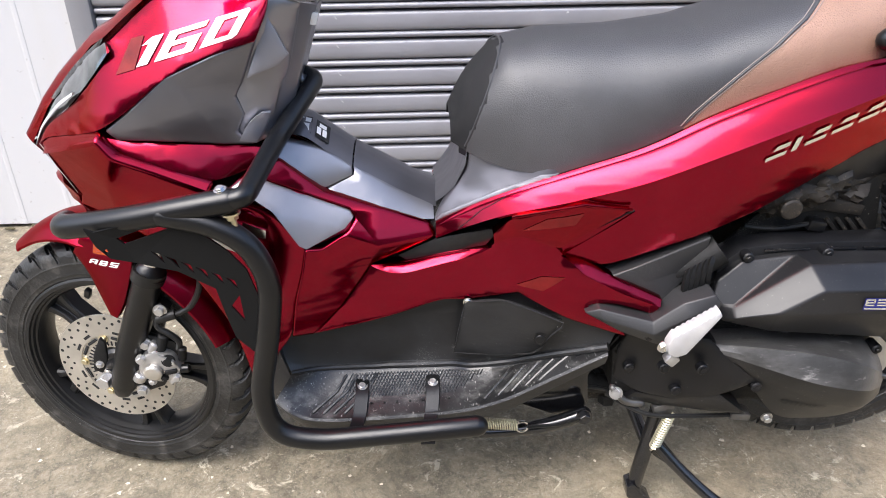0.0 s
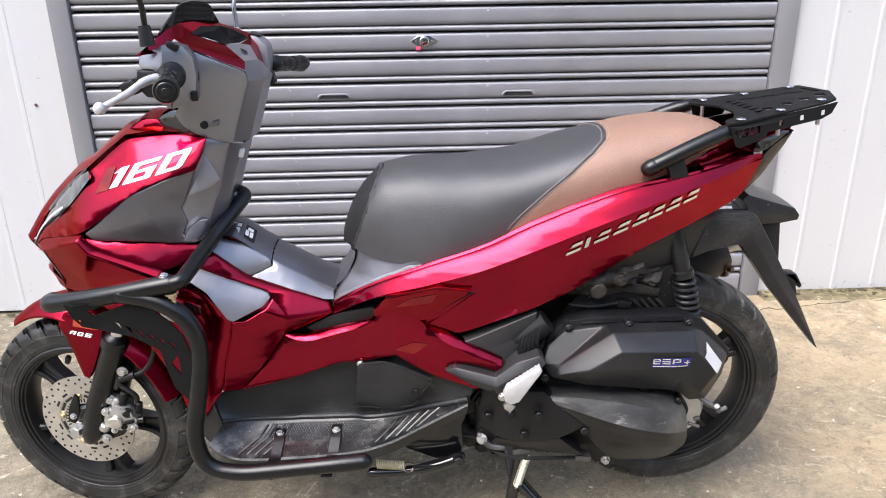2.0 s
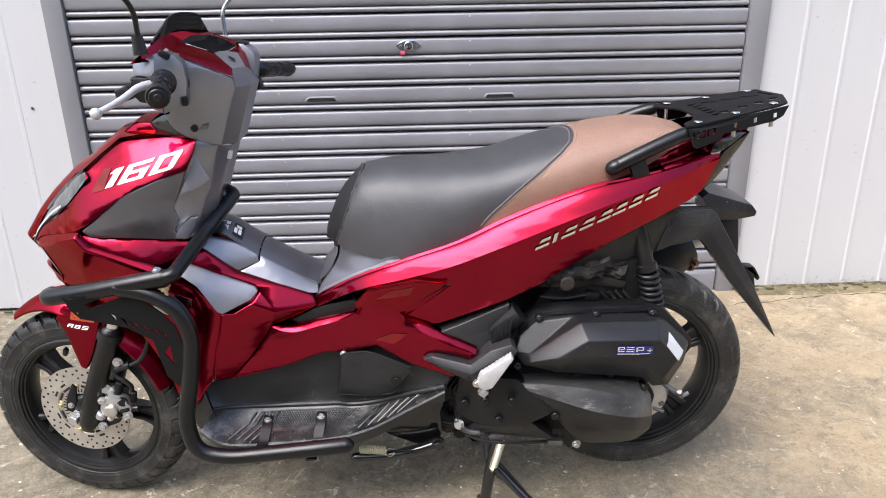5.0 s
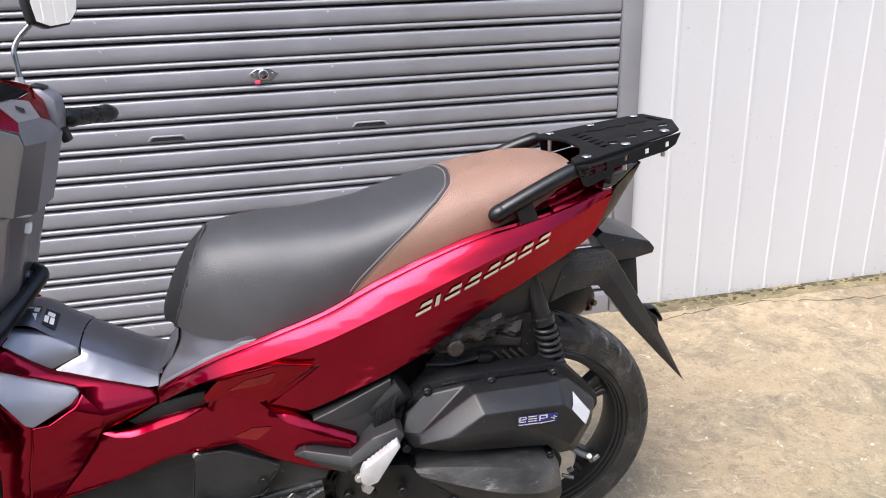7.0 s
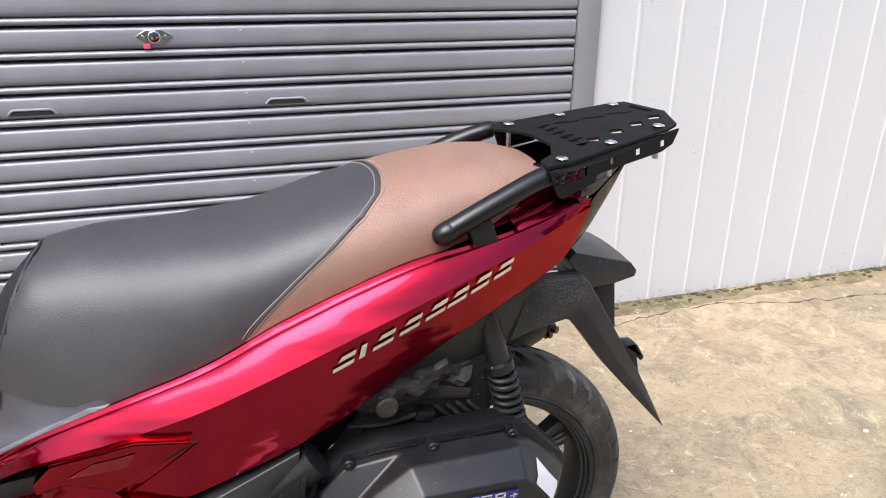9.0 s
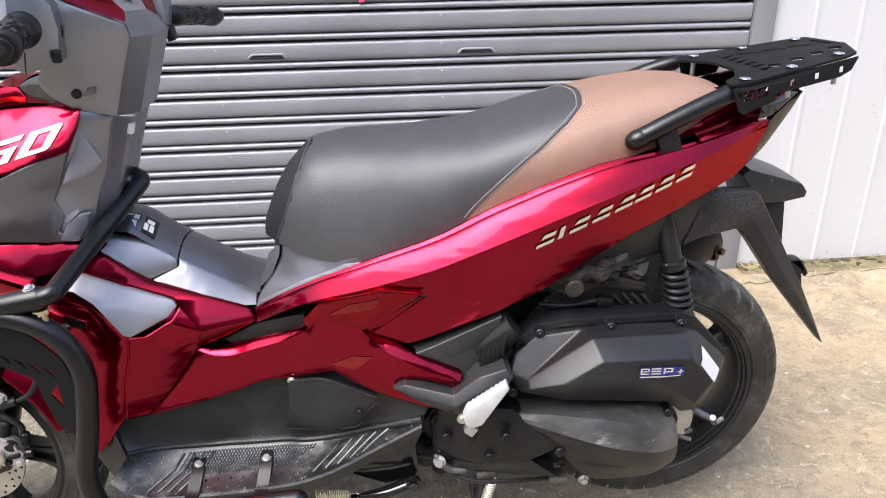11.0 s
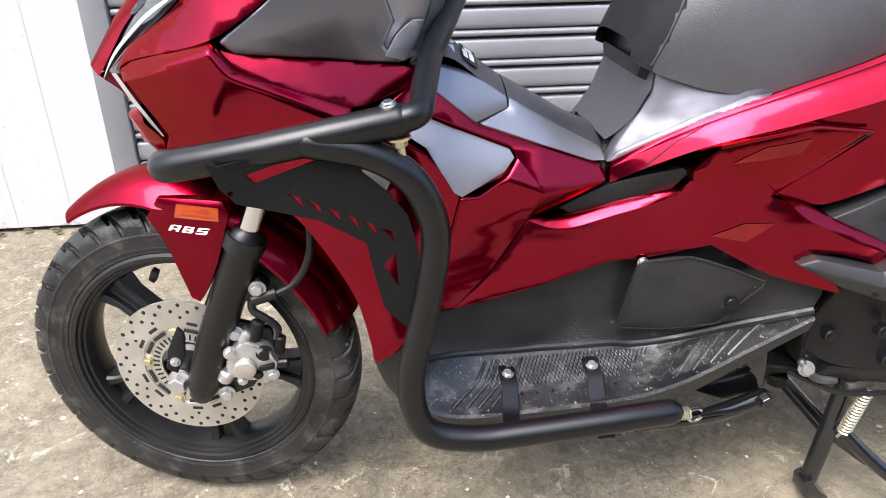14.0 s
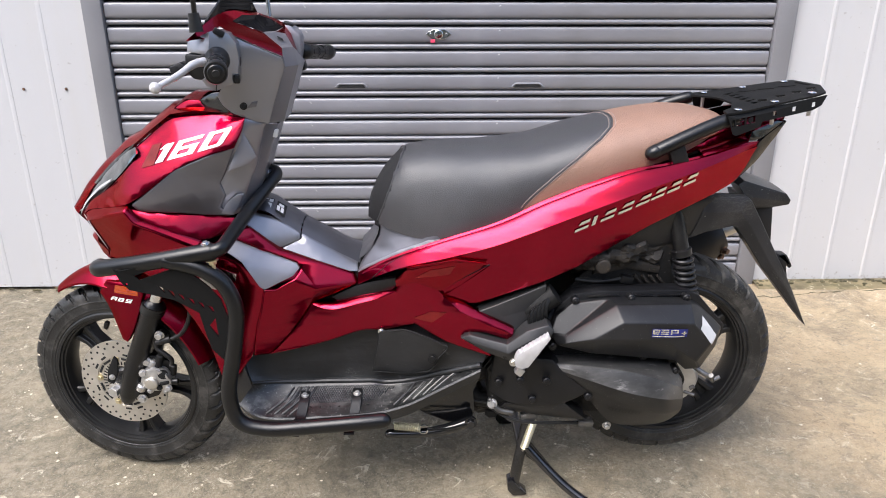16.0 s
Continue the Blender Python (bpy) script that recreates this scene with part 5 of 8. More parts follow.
BELLY = [(0.700, 0.592, 0.160), (0.807, 0.614, 0.184), (0.882, 0.611, 0.193), (0.786, 0.538, 0.168), (0.847, 0.520, 0.180), (0.930, 0.545, 0.182), (0.995, 0.563, 0.178), (1.065, 0.591, 0.172), (1.133, 0.629, 0.164), (1.212, 0.672, 0.153), (1.288, 0.706, 0.140), (1.346, 0.731, 0.128), (1.398, 0.758, 0.117), (1.422, 0.789, 0.109), (1.441, 0.833, 0.103)]


def along(pts, n):
    """n + 1 points at even steps along a smooth line."""
    q = np.array([tuple(p) for p in smooth_line(pts, 8)])
    d = np.concatenate([[0], np.cumsum(np.linalg.norm(np.diff(q, axis=0), axis=1))])
    t = np.linspace(0, d[-1], n + 1)
    return np.stack([np.interp(t, d, q[:, k]) for k in range(3)], 1)


# the crest: hollow beside the seat, a sharp round back, then a facet down to the shoulder line
ROLL = smooth_line([(0, 0, 0), (0.10, -0.16, 0), (0.22, 0.05, 0), (0.34, 0.78, 0), (0.46, 1.0, 0), (0.70, 0.76, 0), (1, 0, 0)], 4)


def crest_bm(side):
    a, b = along(TOPS, 90), along(SHOULDER, 90)
    rows = []
    for p, q in zip(a, b):
        k = max(0.0, q[2] - p[2]) / 0.05 * 0.0155
        rows.append([(p[0] + (q[0] - p[0]) * r.x, side * (p[2] + (q[2] - p[2]) * r.x), p[1] + (q[1] - p[1]) * r.x + k * r.y) for r in ROLL])
    bm = loft_bm(rows)
    for f in bm.faces:
        f.normal_update()
        if f.normal.z < 0:
            f.normal_flip()
    ex = bmesh.ops.extrude_edge_only(bm, edges=[e for e in bm.edges if e.is_boundary])
    bmesh.ops.translate(bm, verts=[g for g in ex["geom"] if isinstance(g, bmesh.types.BMVert)], vec=(0, -side * 0.02, -0.004))
    return bm


flank = panel("side_cover", [BELLY + [tuple(p) for p in along(SHOULDER, 90)[-2:9:-2]]], RED, scooter, "glossy candy red side cover", both=True, bulge=0.004, soft=0.05, relax=14, ease=3, drop=0.0)
crest = part("side_cover_crest", crest_bm(-1), RED, scooter, "rounded crest of the side cover", smooth=50)
part("side_cover_crest", crest_bm(1), RED, scooter, "rounded crest of the side cover", smooth=50)
panel("lower_cover", [[(0.397, 0.372, 0.122), (0.449, 0.422, 0.121), (0.502, 0.487, 0.108), (0.553, 0.488, 0.106), (0.640, 0.514, 0.118), (0.684, 0.530, 0.138), (0.707, 0.576, 0.163), (0.806, 0.610, 0.182), (0.876, 0.608, 0.191), (0.783, 0.535, 0.169), (0.860, 0.508, 0.190), (0.938, 0.467, 0.204), (0.933, 0.440, 0.204), (0.870, 0.462, 0.196), (0.826, 0.455, 0.186), (0.880, 0.420, 0.200), (0.890, 0.400, 0.198), (0.800, 0.424, 0.178), (0.725, 0.464, 0.160), (0.690, 0.448, 0.140), (0.653, 0.430, 0.122), (0.615, 0.433, 0.120), (0.537, 0.408, 0.120)]], RED, scooter, "candy red lower side cover with a forked end", both=True, bulge=0.003, soft=0.015, wease=5, relax=16)
low = [o for o in scooter.children if o.name.startswith("lower_cover")][0]
panel("cover_ridge", [[(0.500, 0.489, 0.112), (0.520, 0.479, 0.120), (0.550, 0.476, 0.122), (0.662, 0.511, 0.134), (0.684, 0.530, 0.142), (0.640, 0.513, 0.120), (0.553, 0.488, 0.107)]], RED, scooter, bulge=0.002, lip=0.02)
panel("vent", [[(0.545, 0.497, 0.100), (0.562, 0.486, 0.102), (0.676, 0.524, 0.126), (0.690, 0.552, 0.138), (0.684, 0.556, 0.134), (0.604, 0.527, 0.110)]], BLACK, scooter, "black slotted vent", both=True, bulge=0.0)
lens = panel("indicator_lens", [[(0.684, 0.562, 0.156), (0.710, 0.593, 0.170), (0.792, 0.619, 0.190), (0.808, 0.623, 0.193), (0.872, 0.617, 0.199), (0.778, 0.554, 0.182), (0.724, 0.566, 0.174), (0.686, 0.549, 0.158)]], LENS_RED, low, "faceted red indicator lens", bulge=0.003, lip=0.02, ease=1)
part("lens_rim", tube_bm([(0.708, -0.171, 0.594), (0.792, -0.191, 0.6205), (0.808, -0.194, 0.6245), (0.874, -0.200, 0.618)], 0.0022, 8), LENS_RED, lens)
# orange reflections painted on lens and lower cover, no amber parts
stamp("amber_reflector", [[(0, 0), (1, 0.1), (1.1, 0.9), (0.4, 0.8)]], [lens], (0.724, 0.576), (0.072, 0.016), (0.004, 0.020), ORANGE_REFLECTION, lens, "orange reflection painted on the lens", fallback=-0.17)
stamp("side_reflector", [[(0, 0.35), (0.5, 1), (1, 0.9), (0.55, 0)]], [low], (0.722, 0.468), (0.070, 0.010), (0.0, 0.026), ORANGE_REFLECTION, low, "orange reflection painted on the lower cover", fallback=-0.17)
seam_line([flank, low, crest], [(0.778, 0.552), (0.830, 0.585), (0.880, 0.613)], scooter, GAP, fallback=-0.19, r=0.0014)
seam_line([flank, crest], [(0.636, 0.552), (0.668, 0.588), (0.700, 0.613)], scooter, GAP, fallback=-0.12, r=0.0007)
panel("fork_ridge", [[(0.772, 0.554, 0.178), (0.786, 0.540, 0.176), (0.830, 0.524, 0.186), (0.884, 0.494, 0.198), (0.936, 0.468, 0.204), (0.934, 0.459, 0.212), (0.878, 0.482, 0.207), (0.820, 0.512, 0.197)]], RED, low, "raised edge of the forked cover", bulge=0.001, ease=1, relax=2, lip=0.02)
part("panel_screw", bolt_bm((0.651, -0.128, 0.430), (0, -1, 0), 0.005, 0.003, hexa=False), CHROME, scooter)

# emblems
SIX = [rect(0.19, 0, 0.30, 1), rect(0.30, 0.80, 0.58, 1), rect(0.30, 0.42, 0.58, 0.60), rect(0.30, 0, 0.58, 0.19), rect(0.47, 0.19, 0.58, 0.42)]
ZERO = [rect(0.65, 0, 0.76, 1), rect(0.76, 0.80, 0.90, 1), rect(0.76, 0, 0.90, 0.19), [(0.90, 0), (0.97, 0), (1.0, 0.1), (0.90, 0.1)], rect(0.90, 0.1, 1.0, 0.9), [(0.90, 0.9), (1.0, 0.9), (0.97, 1), (0.90, 1)]]
ONE = [rect(0, 0, 0.12, 1), [(-0.07, 0.76), (0, 0.76), (0, 1), (-0.03, 0.92)]]
for digit in (ONE, SIX, ZERO):
    stamp("digit", digit, [cowl], (0.200, 0.816), (0.146, 0.037), (0.026, 0.037), DECAL_WHITE, scooter, "large white slanted digit of the number 160", lift=0.0022, fallback=-0.14)
# a dull reflection painted on the cowl, not an indicator
stamp("front_indicator", [[(0, 0), (0.8, 0.1), (1, 1), (0.45, 0.95)]], [cowl], (0.168, 0.806), (0.036, 0.004), (0.008, 0.044), DULL_REFLECTION, scooter, "dull red reflection painted on the cowl", fallback=-0.12)
# the model word stands as plain slanted shapes, one for each sign
pos = [0, 1.15, 1.75, 2.95, 4.15, 5.2, 6.35, 7.55]
a, b = Vector((1.052, 0, 0.678)), Vector((1.300, 0, 0.772))
step = (b - a) / 8.6
for k, at in enumerate(pos):
    o = a + step * at
    shapes = [rect(0, 0, 0.26, 1)] if k == 1 else [rect(0, 0, 0.92, 0.30), [(0.16, 0.62), (0.92, 0.62), (0.92, 0.96), (0.30, 0.96)]]
    stamp("emblem_sign", shapes, [flank], (o.x, o.z), (step.x, step.z), (0.003, 0.0205), DECAL_SILVER, scooter, "bright silver emblem shape", lift=0.0024, fallback=-0.2)

# seat
z_top = interp([0.622, 0.638, 0.66, 0.700, 0.763, 0.876, 0.976, 1.062, 1.136, 1.197, 1.27, 1.332, 1.384, 1.41], [0.690, 0.730, 0.764, 0.806, 0.819, 0.822, 0.832, 0.856, 0.873, 0.886, 0.897, 0.897, 0.886, 0.862])
z_bot = interp([0.622, 0.652, 0.700, 0.772, 0.856, 0.951, 1.044, 1.148, 1.205, 1.3, 1.41], [0.668, 0.656, 0.646, 0.643, 0.664, 0.712, 0.745, 0.780, 0.794, 0.822, 0.848])
s_half = interp([0.622, 0.645, 0.68, 0.72, 0.80, 0.95, 1.10, 1.20, 1.30, 1.37, 1.41], [0.075, 0.096, 0.118, 0.134, 0.147, 0.152, 0.152, 0.142, 0.125, 0.100, 0.060])
seam_x = interp([0, 0.15, 0.35, 0.55, 0.75, 1.0], [0.950, 1.003, 1.064, 1.104, 1.134, 1.148])


def seat_pt(x, v):
    """v runs from the left foot (-1) over the crown (0) to the right foot (1)."""
    s = abs(v)
    a = (1 - s) * math.pi / 2
    h, w, zb = z_top(x) - z_bot(x), s_half(x), z_bot(x)
    k = max(0.0, (x - 0.95) / 0.4)
    y = w * (math.cos(a) ** 0.62)
    z = zb + h * (math.sin(a) ** (0.72 if x < 1.1 else 0.8))
    y *= 1 - 0.10 * (1 - math.sin(a)) * 0.6
    return Vector((x, math.copysign(y, v) if v else 0.0, z))


def seat_bm(x_of, rows_n, extra=0.0):
    bm = bmesh.new()
    vs = [-1 + 2 * j / 48 for j in range(49)]
    rows = []
    for i in range(rows_n + 1):
        row = []
        for v in vs:
            p = seat_pt(x_of(i / rows_n, 1 - abs(v)), v)
            row.append(p)
        rows.append(row)
    loft_bm(rows, bm)
    bmesh.ops.recalc_face_normals(bm, faces=bm.faces[:])
    return bm


seat = part("seat", seat_bm(lambda t, v: 0.623 + (seam_x(v) - 0.623) * t, 44), VINYL, scooter, "long black and brown vinyl seat", smooth=60)
if seat.data.polygons[1000].normal.z < 0:
    seat.data.flip_normals()
rearc = part("pillion_cushion", seat_bm(lambda t, v: seam_x(v) + (1.409 - seam_x(v)) * t, 30), BROWN, seat, "grained brown vinyl pillion part", smooth=60)
if rearc.data.polygons[700].normal.z < 0:
    rearc.data.flip_normals()
for dx, r in ((-0.007, 0.0008), (0.007, 0.0008), (0.0, 0.0016)):
    line = [seat_pt(seam_x(1 - abs(v)) + dx, v) + Vector((0, 0.0004 * (-1 if v < 0 else 1), 0.0002)) for v in [-0.99 + 1.98 * j / 80 for j in range(81)]]
    part("stitching" if dx else "seam", tube_bm(line, r, 6), THREAD if dx else VINYL, seat)
KNIT = mat("black_woven_seat_cloth", (0.012, 0.012, 0.013), 0.7, 0, 0.2, 10, 900, 0.6, spec=0.3)
seat.data.materials.append(KNIT)
for p in seat.data.polygons:
    v = abs(-1 + 2 * (p.index % 48 + 0.5) / 48)
    if p.center.x < 0.702 - 0.060 * v ** 1.2:
        p.material_index = 1
front_seam = [seat_pt(0.702 - 0.060 * abs(v) ** 1.2, v) for v in [-0.98 + 1.96 * j / 60 for j in range(61)]]
part("seam", tube_bm(front_seam, 0.0018, 6), VINYL, seat)
bm = bmesh.new()
rows = []
for i in range(31):
    x = 0.636 + (1.40 - 0.636) * i / 30
    w = s_half(x) * 0.86
    rows.append([(x, -w, z_bot(x) + 0.004), (x, -w * 0.9, z_bot(x) - 0.014), (x, w * 0.9, z_bot(x) - 0.014), (x, w, z_bot(x) + 0.004)])
part("seat_pan", loft_bm(rows, bm, close=True, caps=True), BLACK, seat)

# footboard
RAILS = {
    "top": [(0.330, -0.142, 0.350), (0.400, -0.122, 0.376), (0.500, -0.119, 0.398), (0.540, -0.119, 0.408), (0.620, -0.120, 0.434), (0.660, -0.124, 0.436), (0.725, -0.158, 0.458), (0.800, -0.174, 0.424), (0.885, -0.196, 0.398)],
    "inner": [(0.352, -0.138, 0.300), (0.405, -0.108, 0.292), (0.500, -0.100, 0.296), (0.540, -0.100, 0.298), (0.620, -0.101, 0.298), (0.660, -0.102, 0.292), (0.720, -0.112, 0.300), (0.790, -0.145, 0.332), (0.870, -0.178, 0.366)],
    "outer": [(0.322, -0.168, 0.262), (0.376, -0.184, 0.242), (0.500, -0.188, 0.255), (0.540, -0.188, 0.258), (0.620, -0.189, 0.264), (0.660, -0.189, 0.269), (0.715, -0.189, 0.284), (0.790, -0.190, 0.320), (0.868, -0.192, 0.360)],
    "skirt": [(0.328, -0.160, 0.242), (0.382, -0.176, 0.218), (0.500, -0.180, 0.229), (0.540, -0.180, 0.233), (0.620, -0.181, 0.238), (0.660, -0.181, 0.243), (0.715, -0.182, 0.258), (0.790, -0.184, 0.298), (0.866, -0.186, 0.340)],
}
fine = {k: smooth_line(v, 8) for k, v in RAILS.items()}
rows = []
for t, i, o, s in zip(fine["top"], fine["inner"], fine["outer"], fine["skirt"]):
    t = t + Vector((0, 0.024, -0.002))
    wall_in = t.lerp(i, 0.88)
    floor_in = i.lerp(o, 0.12)
    rows.append([t, t.lerp(i, 0.4), t.lerp(i, 0.7), wall_in, i.lerp(t, 0.03) + Vector((0, -0.004, 0.001)), floor_in, i.lerp(o, 0.5), i.lerp(o, 0.9), o + Vector((0, 0.003, 0.004)), o, o + Vector((0, 0.002, -0.006)), s, s + Vector((0, 0.05, -0.005))])
bm = loft_bm(rows)
bmesh.ops.recalc_face_normals(bm, faces=bm.faces[:])
board = part("footboard", bm, BOARD, scooter, "scuffed black plastic footboard with grip pattern", smooth=40)
board.data.materials.append(TREAD)
for p in board.data.polygons:
    p.material_index = 1 if p.index % 12 in (4, 5, 6, 7, 8) else 0
if sum(p.normal.z * p.area for p in board.data.polygons) < 0:
    board.data.flip_normals()
bm = loft_bm([[Vector((p.x, -p.y, p.z)) for p in r] for r in rows])
part("footboard", bm, BOARD, scooter, "scuffed black plastic footboard with grip pattern", smooth=40)

lip = [p + Vector((0, -0.003, 0.004)) for p in fine["inner"]]
part("tread_lip", tube_bm(lip, [0.0035 + 0.003 * min(1, k / 20) for k in range(len(lip))], 10), BOARD, board, "rounded raised lip round the tread")


def tread(x, s):
    """A point on the tread of the footboard, s from its inner (0) to its outer edge (1)."""
    i, o = fine["inner"], fine["outer"]
    k = min(range(len(i) - 1), key=lambda q: abs(i[q].lerp(o[q], s).x - x))
    a, b = i[k].lerp(o[k], s), i[k + 1].lerp(o[k + 1], s)
    t = 0 if abs(b.x - a.x) < 1e-6 else (x - a.x) / (b.x - a.x)
    q = a.lerp(b, max(-1, min(1.5, t)))
    return Vector((x, q.y, q.z + 0.0006))


bm = bmesh.new()
for d in (1, -1):
    for k in range(46):
        x = 0.435 + 0.0056 * k
        pts = []
        for j in range(5):
            s = 0.12 + 0.46 * j / 4
            xx = x + d * (s - 0.35) * 0.05
            if 0.45 - (s - 0.12) * 0.05 < xx < 0.685 - (s - 0.12) * 0.12:
                pts.append(tread(xx, s))
        if len(pts) > 1:
            tube_bm(pts, 0.0011, 4, bm)
tagged(part("grip_pattern", bm, TREAD, board, "fine diamond grip pattern"), kind="stuff")
for k in range(4):
    part("rib", tube_bm([tread(0.385 + 0.018 * k, 0.85), tread(0.425 + 0.018 * k, 0.45), tread(0.440 + 0.018 * k, 0.16)], 0.0026, 6, dome=True), TREAD, board)
for k in range(5):
    part("rib", tube_bm([tread(0.675 + 0.022 * k, 0.80), tread(0.705 + 0.022 * k, 0.45), tread(0.722 + 0.022 * k, 0.20)], 0.0024, 6, dome=True), TREAD, board)
for k in range(9):
    p = tread(0.44 + 0.022 * k, 0.70)
    part("stud", cyl_bm(p, p + Vector((0, 0, 0.0018)), 0.0022, 8), BOARD, board)
LID = [(0.647, 0.429, 0.129), (0.703, 0.446, 0.153), (0.749, 0.434, 0.166), (0.795, 0.416, 0.177), (0.793, 0.408, 0.177), (0.777, 0.384, 0.168), (0.768, 0.357, 0.158), (0.755, 0.340, 0.148), (0.706, 0.322, 0.122), (0.628, 0.331, 0.117)]
lid = panel("inspection_lid", [LID], BOARD, scooter, "black plastic inspection lid", bulge=0.002, lip=0.006)
ring = LID + LID[:1]
part("lid_gap", tube_bm([(x, -w - 0.0004, z) for (x, z, w) in ring], 0.0013, 6), GAP, lid)
part("lid_screw", bolt_bm((0.762, -0.166, 0.379), (-0.2, -1, 0.2), 0.007, 0.003, hexa=False), SATIN, scooter)
for x, zb in ((0.469, 0.274), (0.590, 0.281)):
    path = [(x, -0.124, zb + 0.0105), (x, -0.150, zb + 0.0035), (x - 0.005, -0.186, zb - 0.018), (x - 0.009, -0.205, zb - 0.020), (x - 0.011, -0.232, zb - 0.018), (x - 0.012, -0.246, zb - 0.024)]
    rowz = []
    for j, p in enumerate(round_line(path, 0.012, 4)):
        w = 0.0115
        rowz.append([p + Vector((-w, 0, 0)), p + Vector((w, 0, 0)), p + Vector((w, 0, -0.0035)), p + Vector((-w, 0, -0.0035))])
    bm = loft_bm(rowz, close=True, caps=True)
    bmesh.ops.recalc_face_normals(bm, faces=bm.faces[:])
    bm = cyl_bm((x, -0.126, zb + 0.006), (x, -0.126, zb + 0.0105), 0.0115, 20, 0.0, bm)
    st = part("bar_strap", bm, SATIN, scooter, "black steel strap from bar to footboard", bevel=0.0008)
    part("strap_bolt", bolt_bm((x, -0.136, zb + 0.0075), (0, -0.2, 1), 0.006, 0.004, hexa=False), ALLOY, st)

# crash bar
bar = part("crash_bar", tube_bm(round_line([(0.080, -0.165, 0.606), (0.090, -0.205, 0.617), (0.181, -0.228, 0.636), (0.332, -0.240, 0.666)], 0.05), 0.0172, 24, dome=True), SATIN, scooter, "thick satin black tubular crash bar")
part("upper_bar", tube_bm(round_line([(0.325, -0.241, 0.665), (0.352, -0.243, 0.671), (0.376, -0.113, 0.702), (0.424, 0.005, 0.758), (0.400, 0.022, 0.762)], 0.014), 0.0140, 20), SATIN, bar)
part("bar_clamp", tube_bm([(0.412, 0.002, 0.756), (0.372, 0.0, 0.752)], 0.0115, 16, dome=True), GLOSS, bar)
for x in (0.408, 0.378):
    part("clamp_ring", tube_bm([(x, 0.0, 0.7555), (x - 0.004, 0.0, 0.755)], 0.0125, 16), CHROME, bar)
part("clamp_plate", box_bm((0.034, 0.02, 0.006), pose(0.385, -0.004, 0.738, 0, 20, 0), 0.001), BLACK, bar)
part("lower_bar", tube_bm(round_line([(0.240, -0.235, 0.646), (0.301, -0.238, 0.634), (0.347, -0.240, 0.604), (0.370, -0.240, 0.545), (0.355, -0.240, 0.450), (0.330, -0.241, 0.345), (0.344, -0.243, 0.272), (0.410, -0.246, 0.258), (0.530, -0.248, 0.268), (0.656, -0.250, 0.280)], 0.055), 0.0165, 24, dome=True), SATIN, bar)
part("clamp_bolt", bolt_bm((0.322, -0.240, 0.681), (-0.15, -0.2, 1), 0.006, 0.005), CHROME, bar)
part("clamp_nut", join_bm(bolt_bm((0.331, -0.240, 0.649), (0.1, 0, -1), 0.0085, 0.010), cyl_bm((0.332, -0.240, 0.645), (0.334, -0.240, 0.625), 0.0042, 10)), ZINC, bar, "yellowish bolt end and nut")
OUT = [(0.140, 0.634), (0.150, 0.628), (0.300, 0.655), (0.300, 0.632), (0.292, 0.612), (0.318, 0.588), (0.338, 0.560), (0.348, 0.520), (0.346, 0.470), (0.340, 0.425), (0.330, 0.424), (0.308, 0.450), (0.299, 0.492), (0.292, 0.532), (0.245, 0.561), (0.192, 0.577), (0.164, 0.587), (0.150, 0.606)]
HOLES = [[(0.176, 0.616), (0.184, 0.606), (0.254, 0.629), (0.242, 0.637)], [(0.323, 0.520), (0.325, 0.476), (0.309, 0.502)], [(0.157, 0.600), (0.162, 0.602), (0.163, 0.597), (0.158, 0.595)]]
for k in range(6):
    u, v = 0.214 + 0.0185 * k, 0.594 - 0.0088 * k
    HOLES.append([(u, v), (u + 0.013, v - 0.006), (u + 0.017, v - 0.020), (u + 0.011, v - 0.014), (u + 0.0075, v - 0.008)])
part("guard_plate", plate_bm(OUT, HOLES, lambda u, v, w: Vector((u, -0.236 + w - 0.012 * max(0, 0.2 - u) / 0.06, v)), 0.004), PLATE, bar, "matt black plate with cut-out shapes", smooth=0)
part("frame_sleeve", box_bm((0.040, 0.012, 0.028), pose(0.300, -0.170, 0.575, 0, 25, 0), 0.002), ALLOY, bar)
part("shield_badge", plate_bm([(0, 0), (0.034, -0.010), (0.036, 0.004), (0.004, 0.018)], [], lambda u, v, w: Vector((0.322 + u, -0.170 - w, 0.582 + v)), 0.004), CHROME, scooter, "chromed badge on the leg shield")
part("shield_badge", plate_bm([(0, 0), (0.022, -0.012), (0.026, -0.004), (0.006, 0.008)], [], lambda u, v, w: Vector((0.286 + u, -0.160 - w, 0.578 + v)), 0.004), CHROME, scooter)

FIXED |= {bar, *bar.children_recursive}
panel("belly_cover", [[(0.280, 0.290, 0.115), (0.318, 0.312, 0.130), (0.336, 0.345, 0.136), (0.360, 0.260, 0.150), (0.368, 0.212, 0.150), (0.325, 0.205, 0.120), (0.292, 0.240, 0.105)]], DUSTY, scooter, "black plastic belly cover", both=True, bulge=0.004)

# middle: dark core that fills the body, frame, engine
part("frame_cover", prism_bm([(0.30, 0.60), (0.40, 0.62), (0.58, 0.53), (0.66, 0.62), (0.95, 0.66), (1.15, 0.74), (1.36, 0.80), (1.34, 0.74), (1.15, 0.61), (0.95, 0.50), (0.85, 0.40), (0.70, 0.26), (0.42, 0.24), (0.34, 0.34)], -0.085, 0.085, 0.01), DARK, scooter)
part("headstock_core", prism_bm([(0.10, 0.61), (0.085, 0.67), (0.15, 0.79), (0.23, 0.88), (0.36, 0.89), (0.38, 0.74), (0.36, 0.62), (0.24, 0.54), (0.14, 0.57)], -0.07, 0.07, 0.01), DARK, scooter)
